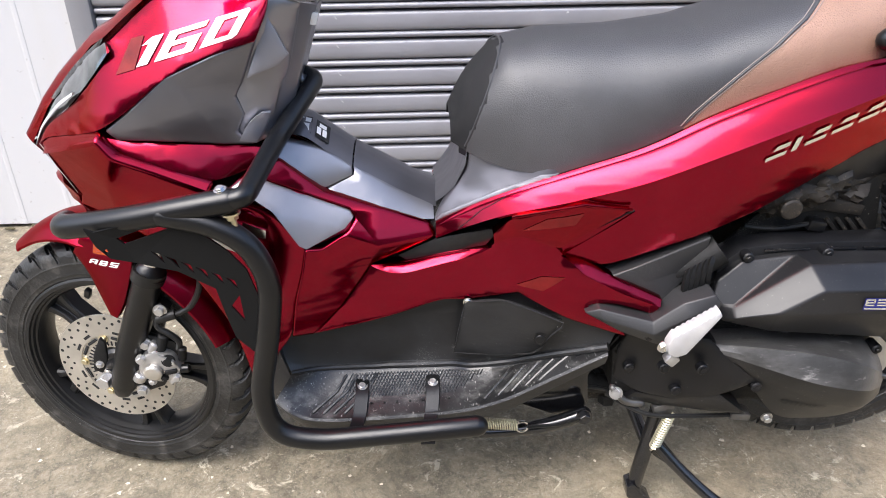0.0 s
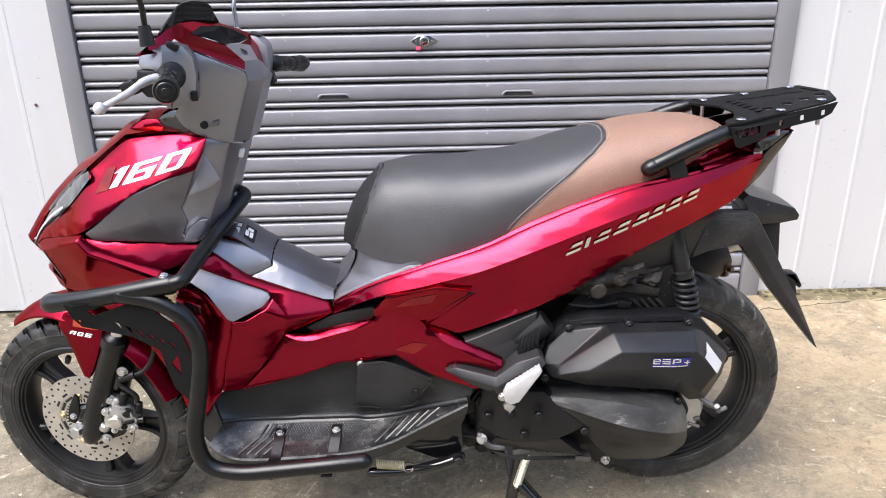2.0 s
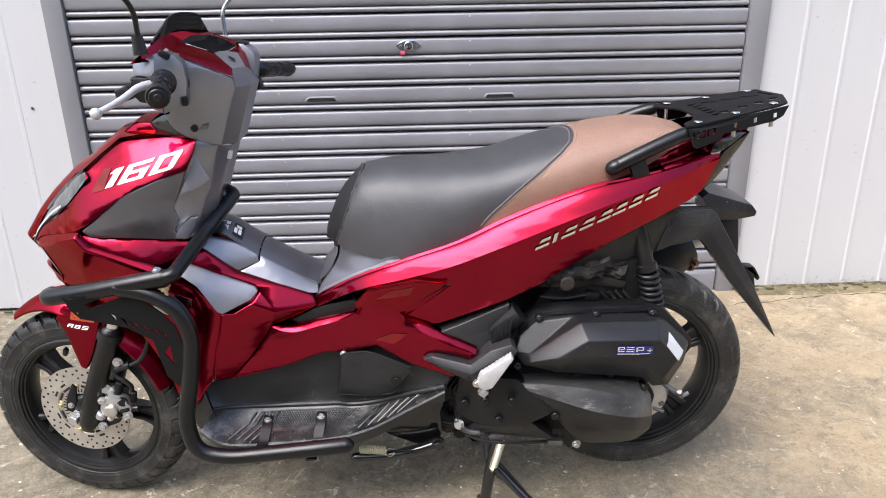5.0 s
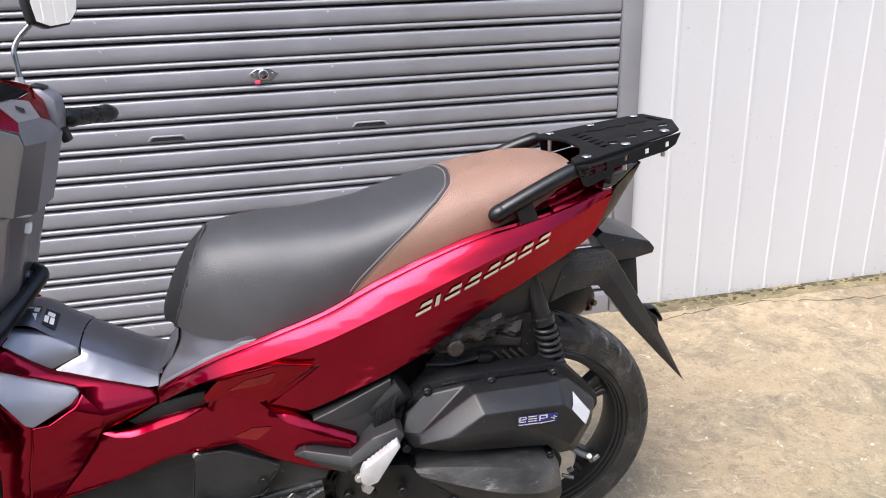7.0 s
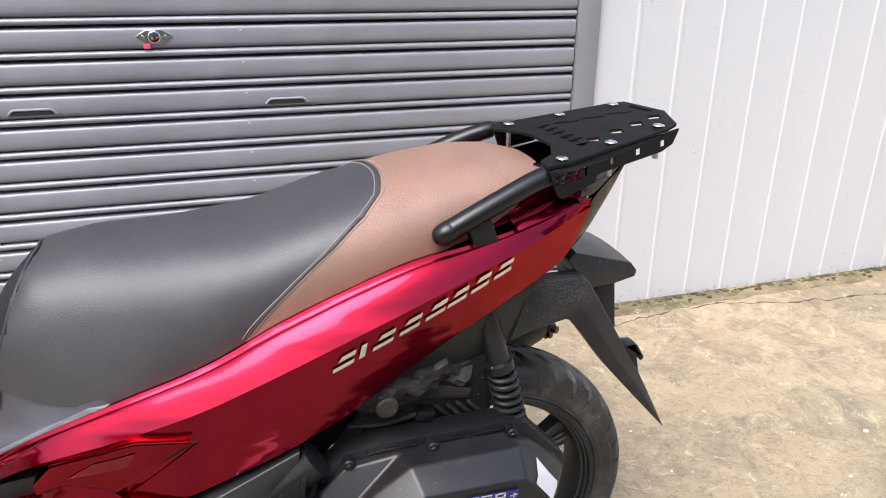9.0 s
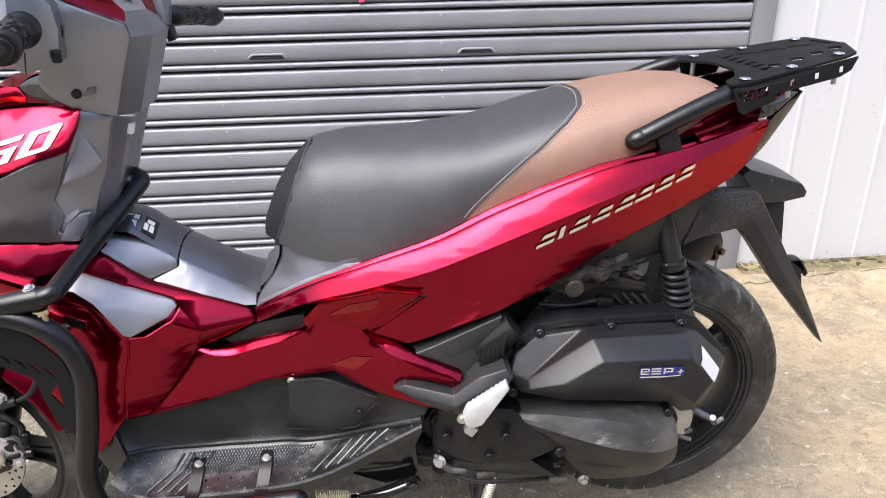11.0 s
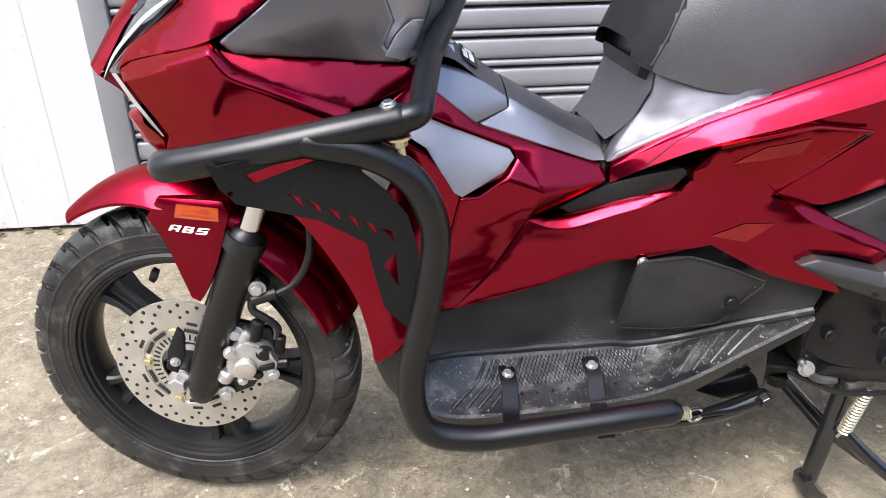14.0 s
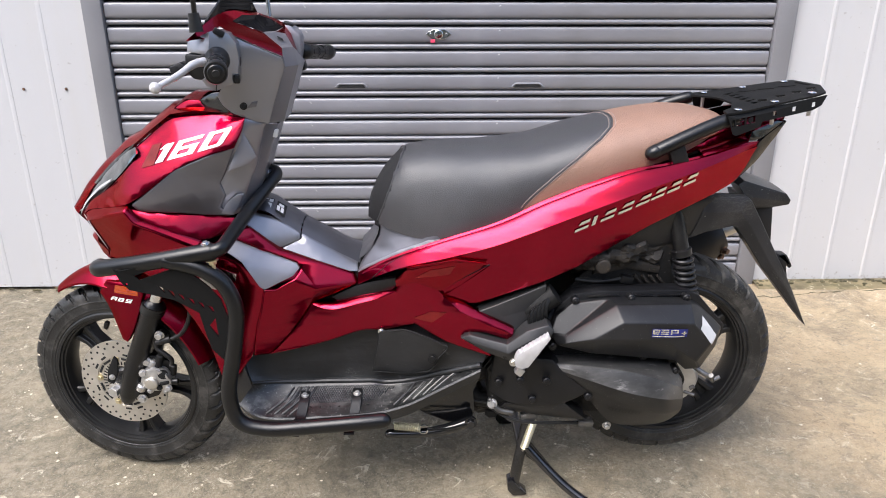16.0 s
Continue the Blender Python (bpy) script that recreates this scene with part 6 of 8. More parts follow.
part("inner_mudguard", lathe_bm([(0.285, -0.08), (0.285, 0.08)], STRAIGHT, 24, 5, 75), RED_FENDER, scooter)
MID = dict(a=(0.842, 0.500, 0.188), b=(0.894, 0.516, 0.186), c=(1.008, 0.556, 0.178), d=(1.004, 0.520, 0.176), e=(0.945, 0.446, 0.184), f=(0.925, 0.444, 0.196), g=(0.860, 0.484, 0.192), h=(0.975, 0.500, 0.176), i=(0.915, 0.490, 0.184))
for side in (1, -1):
    hard_shell("mid_cover", MID, ["a b i g", "b c d h i", "i h d e f g"], CHARCOAL, scooter, "charcoal plastic middle cover", depth=0.03, bevel=0.0025, side=side)
# footrest hanger and folding peg
HANGER = dict(a=(0.822, 0.448, 0.198), b=(0.842, 0.459, 0.206), c=(0.922, 0.441, 0.222), d=(0.962, 0.473, 0.226), e=(1.008, 0.486, 0.228), f=(1.020, 0.471, 0.230), g=(1.008, 0.452, 0.232), h=(0.963, 0.414, 0.228), i=(0.935, 0.398, 0.222), j=(0.878, 0.418, 0.212), k=(0.922, 0.424, 0.232), l=(0.975, 0.458, 0.238), m=(0.846, 0.444, 0.212))
hard_shell("footrest_hanger", HANGER, ["a b m", "b c k m", "c d l k", "d e f l", "l f g", "l g h k", "k h i", "m k i j", "a m j"], CHARCOAL, scooter, "dusty charcoal footrest hanger", depth=0.05, bevel=0.002, side=1)
hanger = hard_shell("footrest_hanger", HANGER, ["a b m", "b c k m", "c d l k", "d e f l", "l f g", "l g h k", "k h i", "m k i j", "a m j"], CHARCOAL, scooter, "dusty charcoal footrest hanger", depth=0.05, bevel=0.002)
part("hanger_screw", bolt_bm((0.920, -0.222, 0.414), (0, -1, 0), 0.005, 0.003, hexa=False), SATIN, hanger)
teeth = []
for k in range(9):
    t = k / 8
    teeth += [(1.003 - 0.060 * t, 0.478 - 0.038 * t + 0.0025), (1.003 - 0.060 * (t + 0.06), 0.478 - 0.038 * (t + 0.06) - 0.001)]
part("footpeg", prism_bm(teeth + [(0.934, 0.424), (0.936, 0.410), (0.948, 0.402), (0.964, 0.407), (1.008, 0.471)], -0.262, -0.242, 0.002), WHITE_ALLOY, hanger, "pale alloy folding footpeg")
part("peg_joint", box_bm((0.018, 0.018, 0.018), pose(0.946, -0.250, 0.394, 0, 40, 0), 0.003), ALLOY, hanger)
part("peg_pin", bolt_bm((0.934, -0.245, 0.412), (0, -1, 0), 0.007, 0.006), CHROME, hanger)

# transmission and air cleaner
AIR = dict(l0=(1.019, 0.442, 0.185), l1=(1.031, 0.478, 0.176), l2=(1.067, 0.508, 0.172), t0=(1.146, 0.518, 0.172), t1=(1.312, 0.514, 0.172), t2=(1.336, 0.503, 0.174), r0=(1.389, 0.453, 0.186), r1=(1.376, 0.416, 0.200), r2=(1.346, 0.364, 0.205), b2=(1.314, 0.362, 0.207), b1=(1.286, 0.389, 0.212), b0=(1.106, 0.411, 0.218), b00=(1.035, 0.425, 0.205),
           pk=(1.151, 0.519, 0.206), m0=(1.160, 0.495, 0.243), m1=(1.305, 0.492, 0.243), m2=(1.349, 0.441, 0.236), m3=(1.325, 0.394, 0.230), m4=(1.279, 0.432, 0.241), m5=(1.251, 0.457, 0.245), m6=(1.100, 0.457, 0.243), q0=(1.050, 0.450, 0.206), q1=(1.047, 0.437, 0.222), k1=(1.311, 0.517, 0.200))
aircl = hard_shell("air_cleaner_cover", AIR, ["l0 l1 l2 t0 q0", "l0 q0 q1 b00", "t0 pk q0", "q0 pk m0 m6 q1", "t0 t1 k1 pk", "pk k1 m1 m0", "t1 t2 k1", "k1 t2 r0 m2 m1", "r0 r1 m2", "m0 m1 m2 m3 m4 m5 m6", "m2 r1 r2 m3", "m3 r2 b2 b1 m4", "m6 m5 m4 b1 b0", "q1 m6 b0 b00"], DUSTY, scooter, "dusty black air cleaner cover", bevel=0.0035)
FLANGE = [(1.008, 0.416), (1.017, 0.458), (1.040, 0.499), (1.070, 0.525), (1.124, 0.531), (1.315, 0.531), (1.341, 0.519), (1.405, 0.447), (1.406, 0.425), (1.390, 0.399), (1.350, 0.350), (1.187, 0.370), (1.032, 0.390)]
flange = part("cover_flange", prism_bm(FLANGE, -0.160, -0.120, 0.004), BLACK, scooter, "black rim behind the air cleaner cover")
for a, b in ((1.10, 1.17), (1.19, 1.24), (1.25, 1.30)):
    part("flange_rib", box_bm((b - a, 0.004, 0.004), pose((a + b) / 2, -0.163, 0.5215), 0.001), GLOSS, flange)
for x, z, y in ((1.073, 0.515, -0.170), (1.191, 0.520, -0.172), (1.309, 0.519, -0.172), (1.026, 0.416, -0.190), (1.225, 0.388, -0.190), (1.300, 0.352, -0.190)):
    bm = cyl_bm((x, y + 0.02, z), (x, y - 0.006, z), 0.0085, 16, 0.002)
    bm = cyl_bm((x, y - 0.004, z), (x, y - 0.009, z), 0.0045, 6, 0.0008, bm)
    part("cover_screw", bm, BLACK, aircl)
badge = part("badge", drape(patch_bm([(0, 0), (1, 0), (1, 1), (0, 1)]), aircl, (1.219, 0.4635), (1.293, 0.4615), 0.0195, -0.24, 0.002), BLUE, aircl, "blue badge with silver signs")
part("badge_signs", drape(bars_bm([(0.06, 0.35, 0.16, 0.10, 0), (0.06, 0.75, 0.16, 0.1, 0), (0.05, 0.4, 0.04, 0.4, 0), (0.2, 0.55, 0.03, 0.25, 0), (0.06, 0.55, 0.16, 0.08, 0), (0.27, 0.75, 0.2, 0.1, 0), (0.27, 0.35, 0.2, 0.1, 0), (0.27, 0.55, 0.2, 0.1, 0), (0.52, 0.35, 0.04, 0.5, 0), (0.52, 0.75, 0.2, 0.1, 0), (0.68, 0.5, 0.04, 0.3, 0), (0.52, 0.5, 0.2, 0.08, 0), (0.8, 0.45, 0.15, 0.1, 0), (0.86, 0.3, 0.04, 0.4, 0), (0.05, 0.1, 0.85, 0.1, 0)]), aircl, (1.2205, 0.4650), (1.2915, 0.4630), 0.0165, -0.24, 0.0026), DECAL_SILVER, badge)
part("caution_label", drape(patch_bm([(0, 0), (1, 0), (1, 1), (0, 1)]), aircl, (1.322, 0.477), (1.352, 0.437), 0.020, -0.23, 0.0016), LABEL_GREY, aircl, "pale grey caution label")

RUNS = [  # rails from front to rear: top, crest, ridge, flank, foot
    [(1.029, 0.371, 0.180), (1.099, 0.372, 0.180), (1.180, 0.372, 0.180), (1.244, 0.368, 0.180), (1.296, 0.352, 0.180), (1.321, 0.322, 0.178)],
    [(1.027, 0.379, 0.200), (1.089, 0.385, 0.222), (1.165, 0.379, 0.233), (1.226, 0.366, 0.238), (1.279, 0.342, 0.232), (1.317, 0.309, 0.200)],
    [(1.030, 0.369, 0.205), (1.095, 0.358, 0.234), (1.165, 0.340, 0.252), (1.219, 0.327, 0.256), (1.267, 0.314, 0.248), (1.319, 0.286, 0.203)],
    [(1.051, 0.354, 0.205), (1.100, 0.330, 0.225), (1.171, 0.300, 0.236), (1.227, 0.282, 0.238), (1.276, 0.268, 0.230), (1.320, 0.256, 0.198)],
    [(1.055, 0.348, 0.200), (1.105, 0.294, 0.200), (1.165, 0.222, 0.190), (1.232, 0.208, 0.186), (1.287, 0.212, 0.184), (1.316, 0.230, 0.182)]]
lines = [smooth_line([(x, -w, z) for x, z, w in r], 8) for r in RUNS]


def case_bm(first, last, deep):
    rows = []
    for k in range(len(lines[0])):
        row = [lines[j][k] for j in range(first, last + 1)]
        fine_row = []
        for a, b in zip(row, row[1:]):
            fine_row += [a, a.lerp(b, 0.12), a.lerp(b, 0.5) + Vector((0, -0.0025, 0)), a.lerp(b, 0.88)]
        rows.append(fine_row + [row[-1]])
    bm = loft_bm(rows)
    bmesh.ops.recalc_face_normals(bm, faces=bm.faces[:])
    if sum(f.normal.y * f.calc_area() for f in bm.faces) > 0:
        bmesh.ops.reverse_faces(bm, faces=bm.faces[:])
    ex = bmesh.ops.extrude_edge_only(bm, edges=[e for e in bm.edges if e.is_boundary])
    bmesh.ops.translate(bm, verts=[g for g in ex["geom"] if isinstance(g, bmesh.types.BMVert)], vec=(0, deep, 0))
    return bm


case = part("transmission_cover", case_bm(2, 4, 0.10), DUSTY, scooter, "dusty black transmission cover", smooth=28)
# upper side: dust, with its sky sheen painted as a lighter tone
part("transmission_ridge", case_bm(0, 2, 0.03), SHEEN_DUST, case, "dusty upper side of the transmission, sheen put into its colour", smooth=28)
part("transmission_case", prism_bm([(0.885, 0.34), (0.90, 0.40), (1.02, 0.41), (1.20, 0.40), (1.31, 0.36), (1.345, 0.30), (1.33, 0.24), (1.28, 0.205), (1.11, 0.22), (0.98, 0.225), (0.89, 0.255)], -0.15, -0.07, 0.012), DARK, scooter)
front_case = panel("front_case_cover", [[(0.895, 0.345, 0.150), (0.900, 0.398, 0.180), (0.960, 0.396, 0.206), (1.024, 0.390, 0.200), (1.060, 0.356, 0.222), (1.104, 0.317, 0.220), (1.056, 0.282, 0.208), (1.000, 0.262, 0.190), (0.930, 0.262, 0.165), (0.893, 0.285, 0.145)]], BLACK, scooter, "black plastic sprocket side cover", bulge=0.005, lip=0.05)
panel("case_belly", [[(0.930, 0.262, 0.166), (1.000, 0.262, 0.190), (1.056, 0.281, 0.206), (1.109, 0.232, 0.198), (1.040, 0.230, 0.180), (0.960, 0.232, 0.160), (0.915, 0.242, 0.150)]], DUSTY, scooter, bulge=0.004, lip=0.05)
for x, z, y in ((0.955, 0.345, -0.212), (1.010, 0.350, -0.226), (0.985, 0.288, -0.198), (1.105, 0.306, -0.220), (1.296, 0.232, -0.184), (0.912, 0.318, -0.172)):
    part("case_bolt", join_bm(cyl_bm((x, y + 0.012, z), (x, y - 0.002, z), 0.009, 16, 0.0015), cyl_bm((x, y + 0.004, z), (x, y - 0.0035, z), 0.005, 6)), BLACK, case)
t = bars_bm([(k * 0.2, 0, 0.14, 0.16, 0) for k in range(5)] + [(k * 0.2, 0.84, 0.14, 0.16, 0) for k in range(5)] + [(k * 0.2, 0, 0.04, 1, 0) for k in range(5)] + [(k * 0.2 + 0.11, 0, 0.04, 1, 0) for k in range(5)])
part("raised_mark", drape(t, case, (1.150, 0.270), (1.218, 0.262), 0.010, -0.2, 0.001), DUSTY, case)
part("drain_lug", box_bm((0.035, 0.03, 0.014), pose(1.115, -0.16, 0.205, 0, 8, 0), 0.003), DARK_ALLOY, scooter)
part("drain_bolt", bolt_bm((1.165, -0.165, 0.196), (0, -1, -0.2), 0.007, 0.010), ALLOY, scooter)
part("gear_case", lathe_bm([(0.001, -0.14), (0.05, -0.14), (0.062, -0.12), (0.066, -0.06), (0.066, 0.0)], (1.320, 0, 0.29), 40), ALLOY, scooter)
arm = part("brake_arm", tube_bm(smooth_line([(1.340, -0.190, 0.360), (1.355, -0.198, 0.350), (1.375, -0.206, 0.340)]), 0.0055, 10, dome=True), DARK_ALLOY, scooter, "dull alloy brake arm")
part("arm_nut", join_bm(cyl_bm((1.368, -0.216, 0.352), (1.380, -0.200, 0.330), 0.006, 12, 0.001), cyl_bm((1.376, -0.212, 0.338), (1.390, -0.208, 0.343), 0.0045, 10)), DARK_ALLOY, arm)
part("adjuster", cyl_bm((1.328, -0.180, 0.290), (1.350, -0.186, 0.284), 0.004, 12, 0.001), DARK_ALLOY, scooter)
part("adjuster_nut", cyl_bm((1.338, -0.186, 0.302), (1.346, -0.19, 0.309), 0.005, 8, 0.001), DARK_ALLOY, scooter)
part("brake_cable", tube_bm(smooth_line([(0.89, -0.13, 0.235), (0.95, -0.165, 0.216), (1.02, -0.17, 0.210), (1.10, -0.168, 0.206)]), 0.004, 8), HOSE, scooter)
part("brake_cable", tube_bm(smooth_line([(0.70, -0.10, 0.262), (0.80, -0.11, 0.25), (0.88, -0.12, 0.238), (0.92, -0.13, 0.232)]), 0.0035, 8), HOSE, scooter)
# grimy engine parts seen in the gaps
part("engine_block", prism_bm([(0.88, 0.40), (0.93, 0.50), (1.05, 0.58), (1.25, 0.66), (1.30, 0.60), (1.14, 0.53), (1.06, 0.46), (1.04, 0.40)], -0.06, 0.06, 0.006), GRIME, scooter, "grimy engine block")
part("engine_guard", prism_bm([(1.06, 0.505), (1.10, 0.555), (1.17, 0.600), (1.28, 0.640), (1.30, 0.515)], -0.112, -0.104, 0.003), DARK, scooter, "black splash guard, grimy with dried mud")
part("guard_step", prism_bm([(1.15, 0.575), (1.19, 0.590), (1.265, 0.570), (1.262, 0.552), (1.19, 0.565), (1.15, 0.556)], -0.120, -0.108, 0.003), GRIME, scooter)
for k in range(4):
    part("guard_slot", box_bm((0.006, 0.012, 0.038), pose(1.224 + 0.016 * k, -0.114, 0.534, 0, -42, 0), 0.0015), GRIME, scooter)
part("wire_connector", box_bm((0.028, 0.020, 0.018), pose(1.192, -0.122, 0.542, 0, 12, 0), 0.004), SATIN, scooter)
part("vent_hose", tube_bm(smooth_line([(1.08, -0.125, 0.545), (1.13, -0.128, 0.540), (1.185, -0.124, 0.545)]), 0.004, 8), HOSE, scooter)
for i, (x, y, z, s) in enumerate(((1.02, -0.10, 0.585, 0.05), (1.10, -0.11, 0.600, 0.05), (1.17, -0.10, 0.605, 0.055), (1.24, -0.08, 0.60, 0.05), (0.93, -0.09, 0.46, 0.06), (0.86, -0.08, 0.32, 0.055), (0.90, -0.06, 0.22, 0.05), (1.15, -0.05, 0.57, 0.07))):
    t = bmesh.new()
    bmesh.ops.create_icosphere(t, subdivisions=4, radius=s, matrix=pose(x, y, z) @ Matrix.Diagonal((1.2, 0.9, 0.7, 1)))
    for v in t.verts:
        v.co += v.normal * (0.018 * noise.noise(v.co * 34) + 0.007 * noise.noise(v.co * 110))
    part("engine_lump", t, GRIME, scooter, "grimy engine casting")
for k in range(8):
    part("cooling_fin", box_bm((0.003, 0.09, 0.05), pose(0.868 + 0.008 * k, -0.11, 0.385 - 0.006 * k, 0, 35, 0), 0.0008), DARK, scooter)
for k in range(5):
    part("air_duct_ring", lathe_bm([(0.026, -0.005), (0.031, 0.0), (0.026, 0.005)], (0, 0, 0), 20), DARK, scooter).matrix_basis = pose(0.985 + 0.008 * k, -0.17, 0.480 + 0.006 * k, 0, 0, 55)
part("air_duct", tube_bm(smooth_line([(0.94, -0.14, 0.47), (0.99, -0.16, 0.50), (1.03, -0.165, 0.53)]), 0.026, 16), DARK, scooter)
part("swingarm_bolt_housing", cyl_bm((1.13, -0.16, 0.585), (1.13, -0.12, 0.585), 0.016, 16, 0.003), GRIME, scooter)
part("engine_stay", tube_bm([(0.82, -0.09, 0.30), (0.87, -0.10, 0.235), (0.93, -0.10, 0.225)], 0.018, 12), DARK, scooter)
part("oil_pipe", tube_bm(smooth_line([(0.895, -0.15, 0.262), (0.915, -0.158, 0.240), (0.945, -0.158, 0.232)]), 0.0065, 12, dome=True), DARK_ALLOY, scooter, "pale alloy pipe joint")
part("pipe_nut", bolt_bm((0.90, -0.155, 0.255), (-0.3, -1, 0.3), 0.008, 0.010), ALLOY, scooter)
part("stand_lug", prism_bm([(0.965, 0.225), (0.990, 0.236), (1.006, 0.222), (0.992, 0.205), (0.970, 0.206)], -0.165, -0.145, 0.002), DARK_ALLOY, scooter)
part("drain_plug", cyl_bm((0.905, -0.09, 0.20), (0.905, -0.09, 0.182), 0.016, 6, 0.002), DARK, scooter)

# shock absorber
shock = part("shock_absorber", tube_bm([(1.276, -0.108, 0.715), (1.290, -0.116, 0.662), (1.302, -0.122, 0.612), (1.3025, -0.122, 0.610), (1.306, -0.123, 0.597)], [0.015, 0.0165, 0.0165, 0.0215, 0.0215], 24), DUSTY, scooter, "dusty black rear shock absorber")
coil = []
for k in range(221):
    a, t = 2 * math.pi * k / 30, k / 220
    c = Vector((1.306 + 0.023 * t, -0.123 - 0.006 * t, 0.597 - 0.094 * t))
    coil.append(c + Vector((0.0188 * math.cos(a), 0.0188 * math.sin(a), 0.004 * math.cos(a))))
part("coil_spring", tube_bm(coil, 0.0042, 8), DUSTY, shock, "dusty black coil spring")
part("damper_rod", tube_bm([(1.306, -0.123, 0.59), (1.334, -0.130, 0.48)], 0.0155, 14), SATIN, shock)
part("lower_eye", cyl_bm((1.334, -0.132, 0.475), (1.334, -0.09, 0.475), 0.017, 18, 0.002), SATIN, shock)

# muffler on the far side
bm = tube_bm([(1.16, 0.14, 0.40), (1.22, 0.145, 0.42), (1.33, 0.15, 0.47), (1.46, 0.155, 0.535), (1.50, 0.155, 0.553)], [0.035, 0.060, 0.066, 0.066, 0.05], 28)
muf = part("muffler", bm, EXHAUST, scooter, "dark painted muffler with a scuffed shield")
part("muffler_tip", tube_bm([(1.50, 0.15, 0.55), (1.535, 0.15, 0.565)], 0.018, 16), STEEL, muf)
part("tip_bolts", join_bm(bolt_bm((1.500, 0.11, 0.515), (0.6, -1, 0), 0.008, 0.014), bolt_bm((1.498, 0.125, 0.495), (0.6, -1, 0), 0.007, 0.012)), RUST, muf, "rusty bolts")

# rear mudguard, hugger arm and tail
panel("rear_mudguard", [[(1.130, 0.626, 0.150), (1.212, 0.668, 0.140), (1.300, 0.708, 0.125), (1.353, 0.728, 0.112), (1.414, 0.726, 0.104), (1.436, 0.724, 0.104), (1.452, 0.700, 0.103), (1.424, 0.656, 0.104), (1.411, 0.658, 0.105), (1.356, 0.646, 0.105), (1.323, 0.632, 0.106), (1.312, 0.622, 0.108), (1.242, 0.610, 0.116), (1.187, 0.605, 0.128)]], DUSTY, scooter, "dusty black rear mudguard", both=True, bulge=0.002, ease=1)
ARM = dict(a0=(1.350, 0.722, 0.110), a1=(1.438, 0.722, 0.109), a2=(1.450, 0.712, 0.106), a3=(1.480, 0.664, 0.104), a4=(1.526, 0.586, 0.101), a5=(1.557, 0.536, 0.098), a6=(1.583, 0.488, 0.095), a7=(1.628, 0.401, 0.090), i1=(1.567, 0.472, 0.100), i2=(1.496, 0.556, 0.106), i3=(1.444, 0.626, 0.110), i4=(1.421, 0.654, 0.112), i5=(1.412, 0.657, 0.112), i6=(1.356, 0.645, 0.112), i7=(1.322, 0.631, 0.112),
           c0=(1.340, 0.690, 0.117), c1=(1.424, 0.690, 0.117), c2=(1.452, 0.656, 0.115), c3=(1.508, 0.572, 0.110), c4=(1.573, 0.484, 0.103))
arm = hard_shell("hugger_arm", ARM, ["a0 a1 c1 c0", "a1 a2 a3 c2 c1", "a3 a4 c3 c2", "a4 a5 a6 c4 c3", "a6 a7 c4", "c0 c1 i5 i6 i7", "c1 c2 i3 i4 i5", "c2 c3 i2 i3", "c3 c4 i1 i2", "c4 a7 i1"], DUSTY, scooter, "pointed black rear hugger arm", depth=0.03, bevel=0.002)
FIN = dict(f0=(1.420, 0.744, 0.092), f1=(1.436, 0.752, 0.084), f2=(1.471, 0.741, 0.080), f3=(1.542, 0.718, 0.070), f4=(1.555, 0.702, 0.068), f5=(1.552, 0.692, 0.068), f6=(1.510, 0.688, 0.076), f7=(1.464, 0.690, 0.086), f8=(1.440, 0.716, 0.094), g1=(1.462, 0.716, 0.088), g2=(1.535, 0.703, 0.074))
hard_shell("mudguard_fin", FIN, ["f0 f1 f2 g1 f8", "f2 f3 g2 g1", "f3 f4 g2", "f4 f5 g2", "g1 g2 f5 f6 f7 f8"], DUSTY, scooter, depth=0.06, bevel=0.002)
part("mudguard_tail", loft_bm([[(x, w * s, z + 0.004 * (1 - s * s)) for s in (-1, -0.5, 0, 0.5, 1)] for x, z, w in ((1.420, 0.744, 0.092), (1.436, 0.752, 0.083), (1.471, 0.741, 0.079), (1.541, 0.718, 0.069), (1.554, 0.702, 0.067), (1.550, 0.693, 0.067), (1.47, 0.69, 0.07))]), DUSTY, scooter)
part("number_plate_holder", prism_bm([(1.468, 0.694), (1.514, 0.692), (1.523, 0.606), (1.506, 0.604)], -0.074, 0.074, 0.004), BLACK, scooter)
part("arm_hook", prism_bm([(1.522, 0.576), (1.533, 0.584), (1.554, 0.582), (1.570, 0.555), (1.564, 0.548), (1.555, 0.564), (1.567, 0.508), (1.550, 0.520)], -0.094, -0.066, 0.003), BLACK, arm)
tail = panel("tail_light", [[(1.395, 0.755, 0.115), (1.414, 0.781, 0.110), (1.447, 0.839, 0.098), (1.490, 0.862, 0.073), (1.523, 0.877, 0.056), (1.500, 0.846, 0.066), (1.448, 0.789, 0.090)]], TAIL, scooter, "smoked tail light lens", both=True, bulge=0.003)
panel("tail_recess", [[(1.424, 0.843, 0.101), (1.424, 0.866, 0.099), (1.498, 0.882, 0.064), (1.514, 0.876, 0.058), (1.447, 0.841, 0.096)]], GLOSS, scooter, "dark recess over the tail light", both=True, bulge=0.0)
panel("tail_ridge", [[(1.306, 0.829, 0.136), (1.408, 0.856, 0.116), (1.414, 0.846, 0.128), (1.312, 0.820, 0.148)]], RED, scooter, "raised red bar on the tail", both=True, bulge=0.001, ease=0, relax=1, lip=0.03)
panel("tail_spoiler", [[(1.408, 0.856, 0.116), (1.424, 0.874, 0.098), (1.500, 0.894, 0.056), (1.512, 0.886, 0.060), (1.426, 0.864, 0.108), (1.414, 0.846, 0.124)]], RED, scooter, "red tail ridge", both=True, bulge=0.001, ease=0)
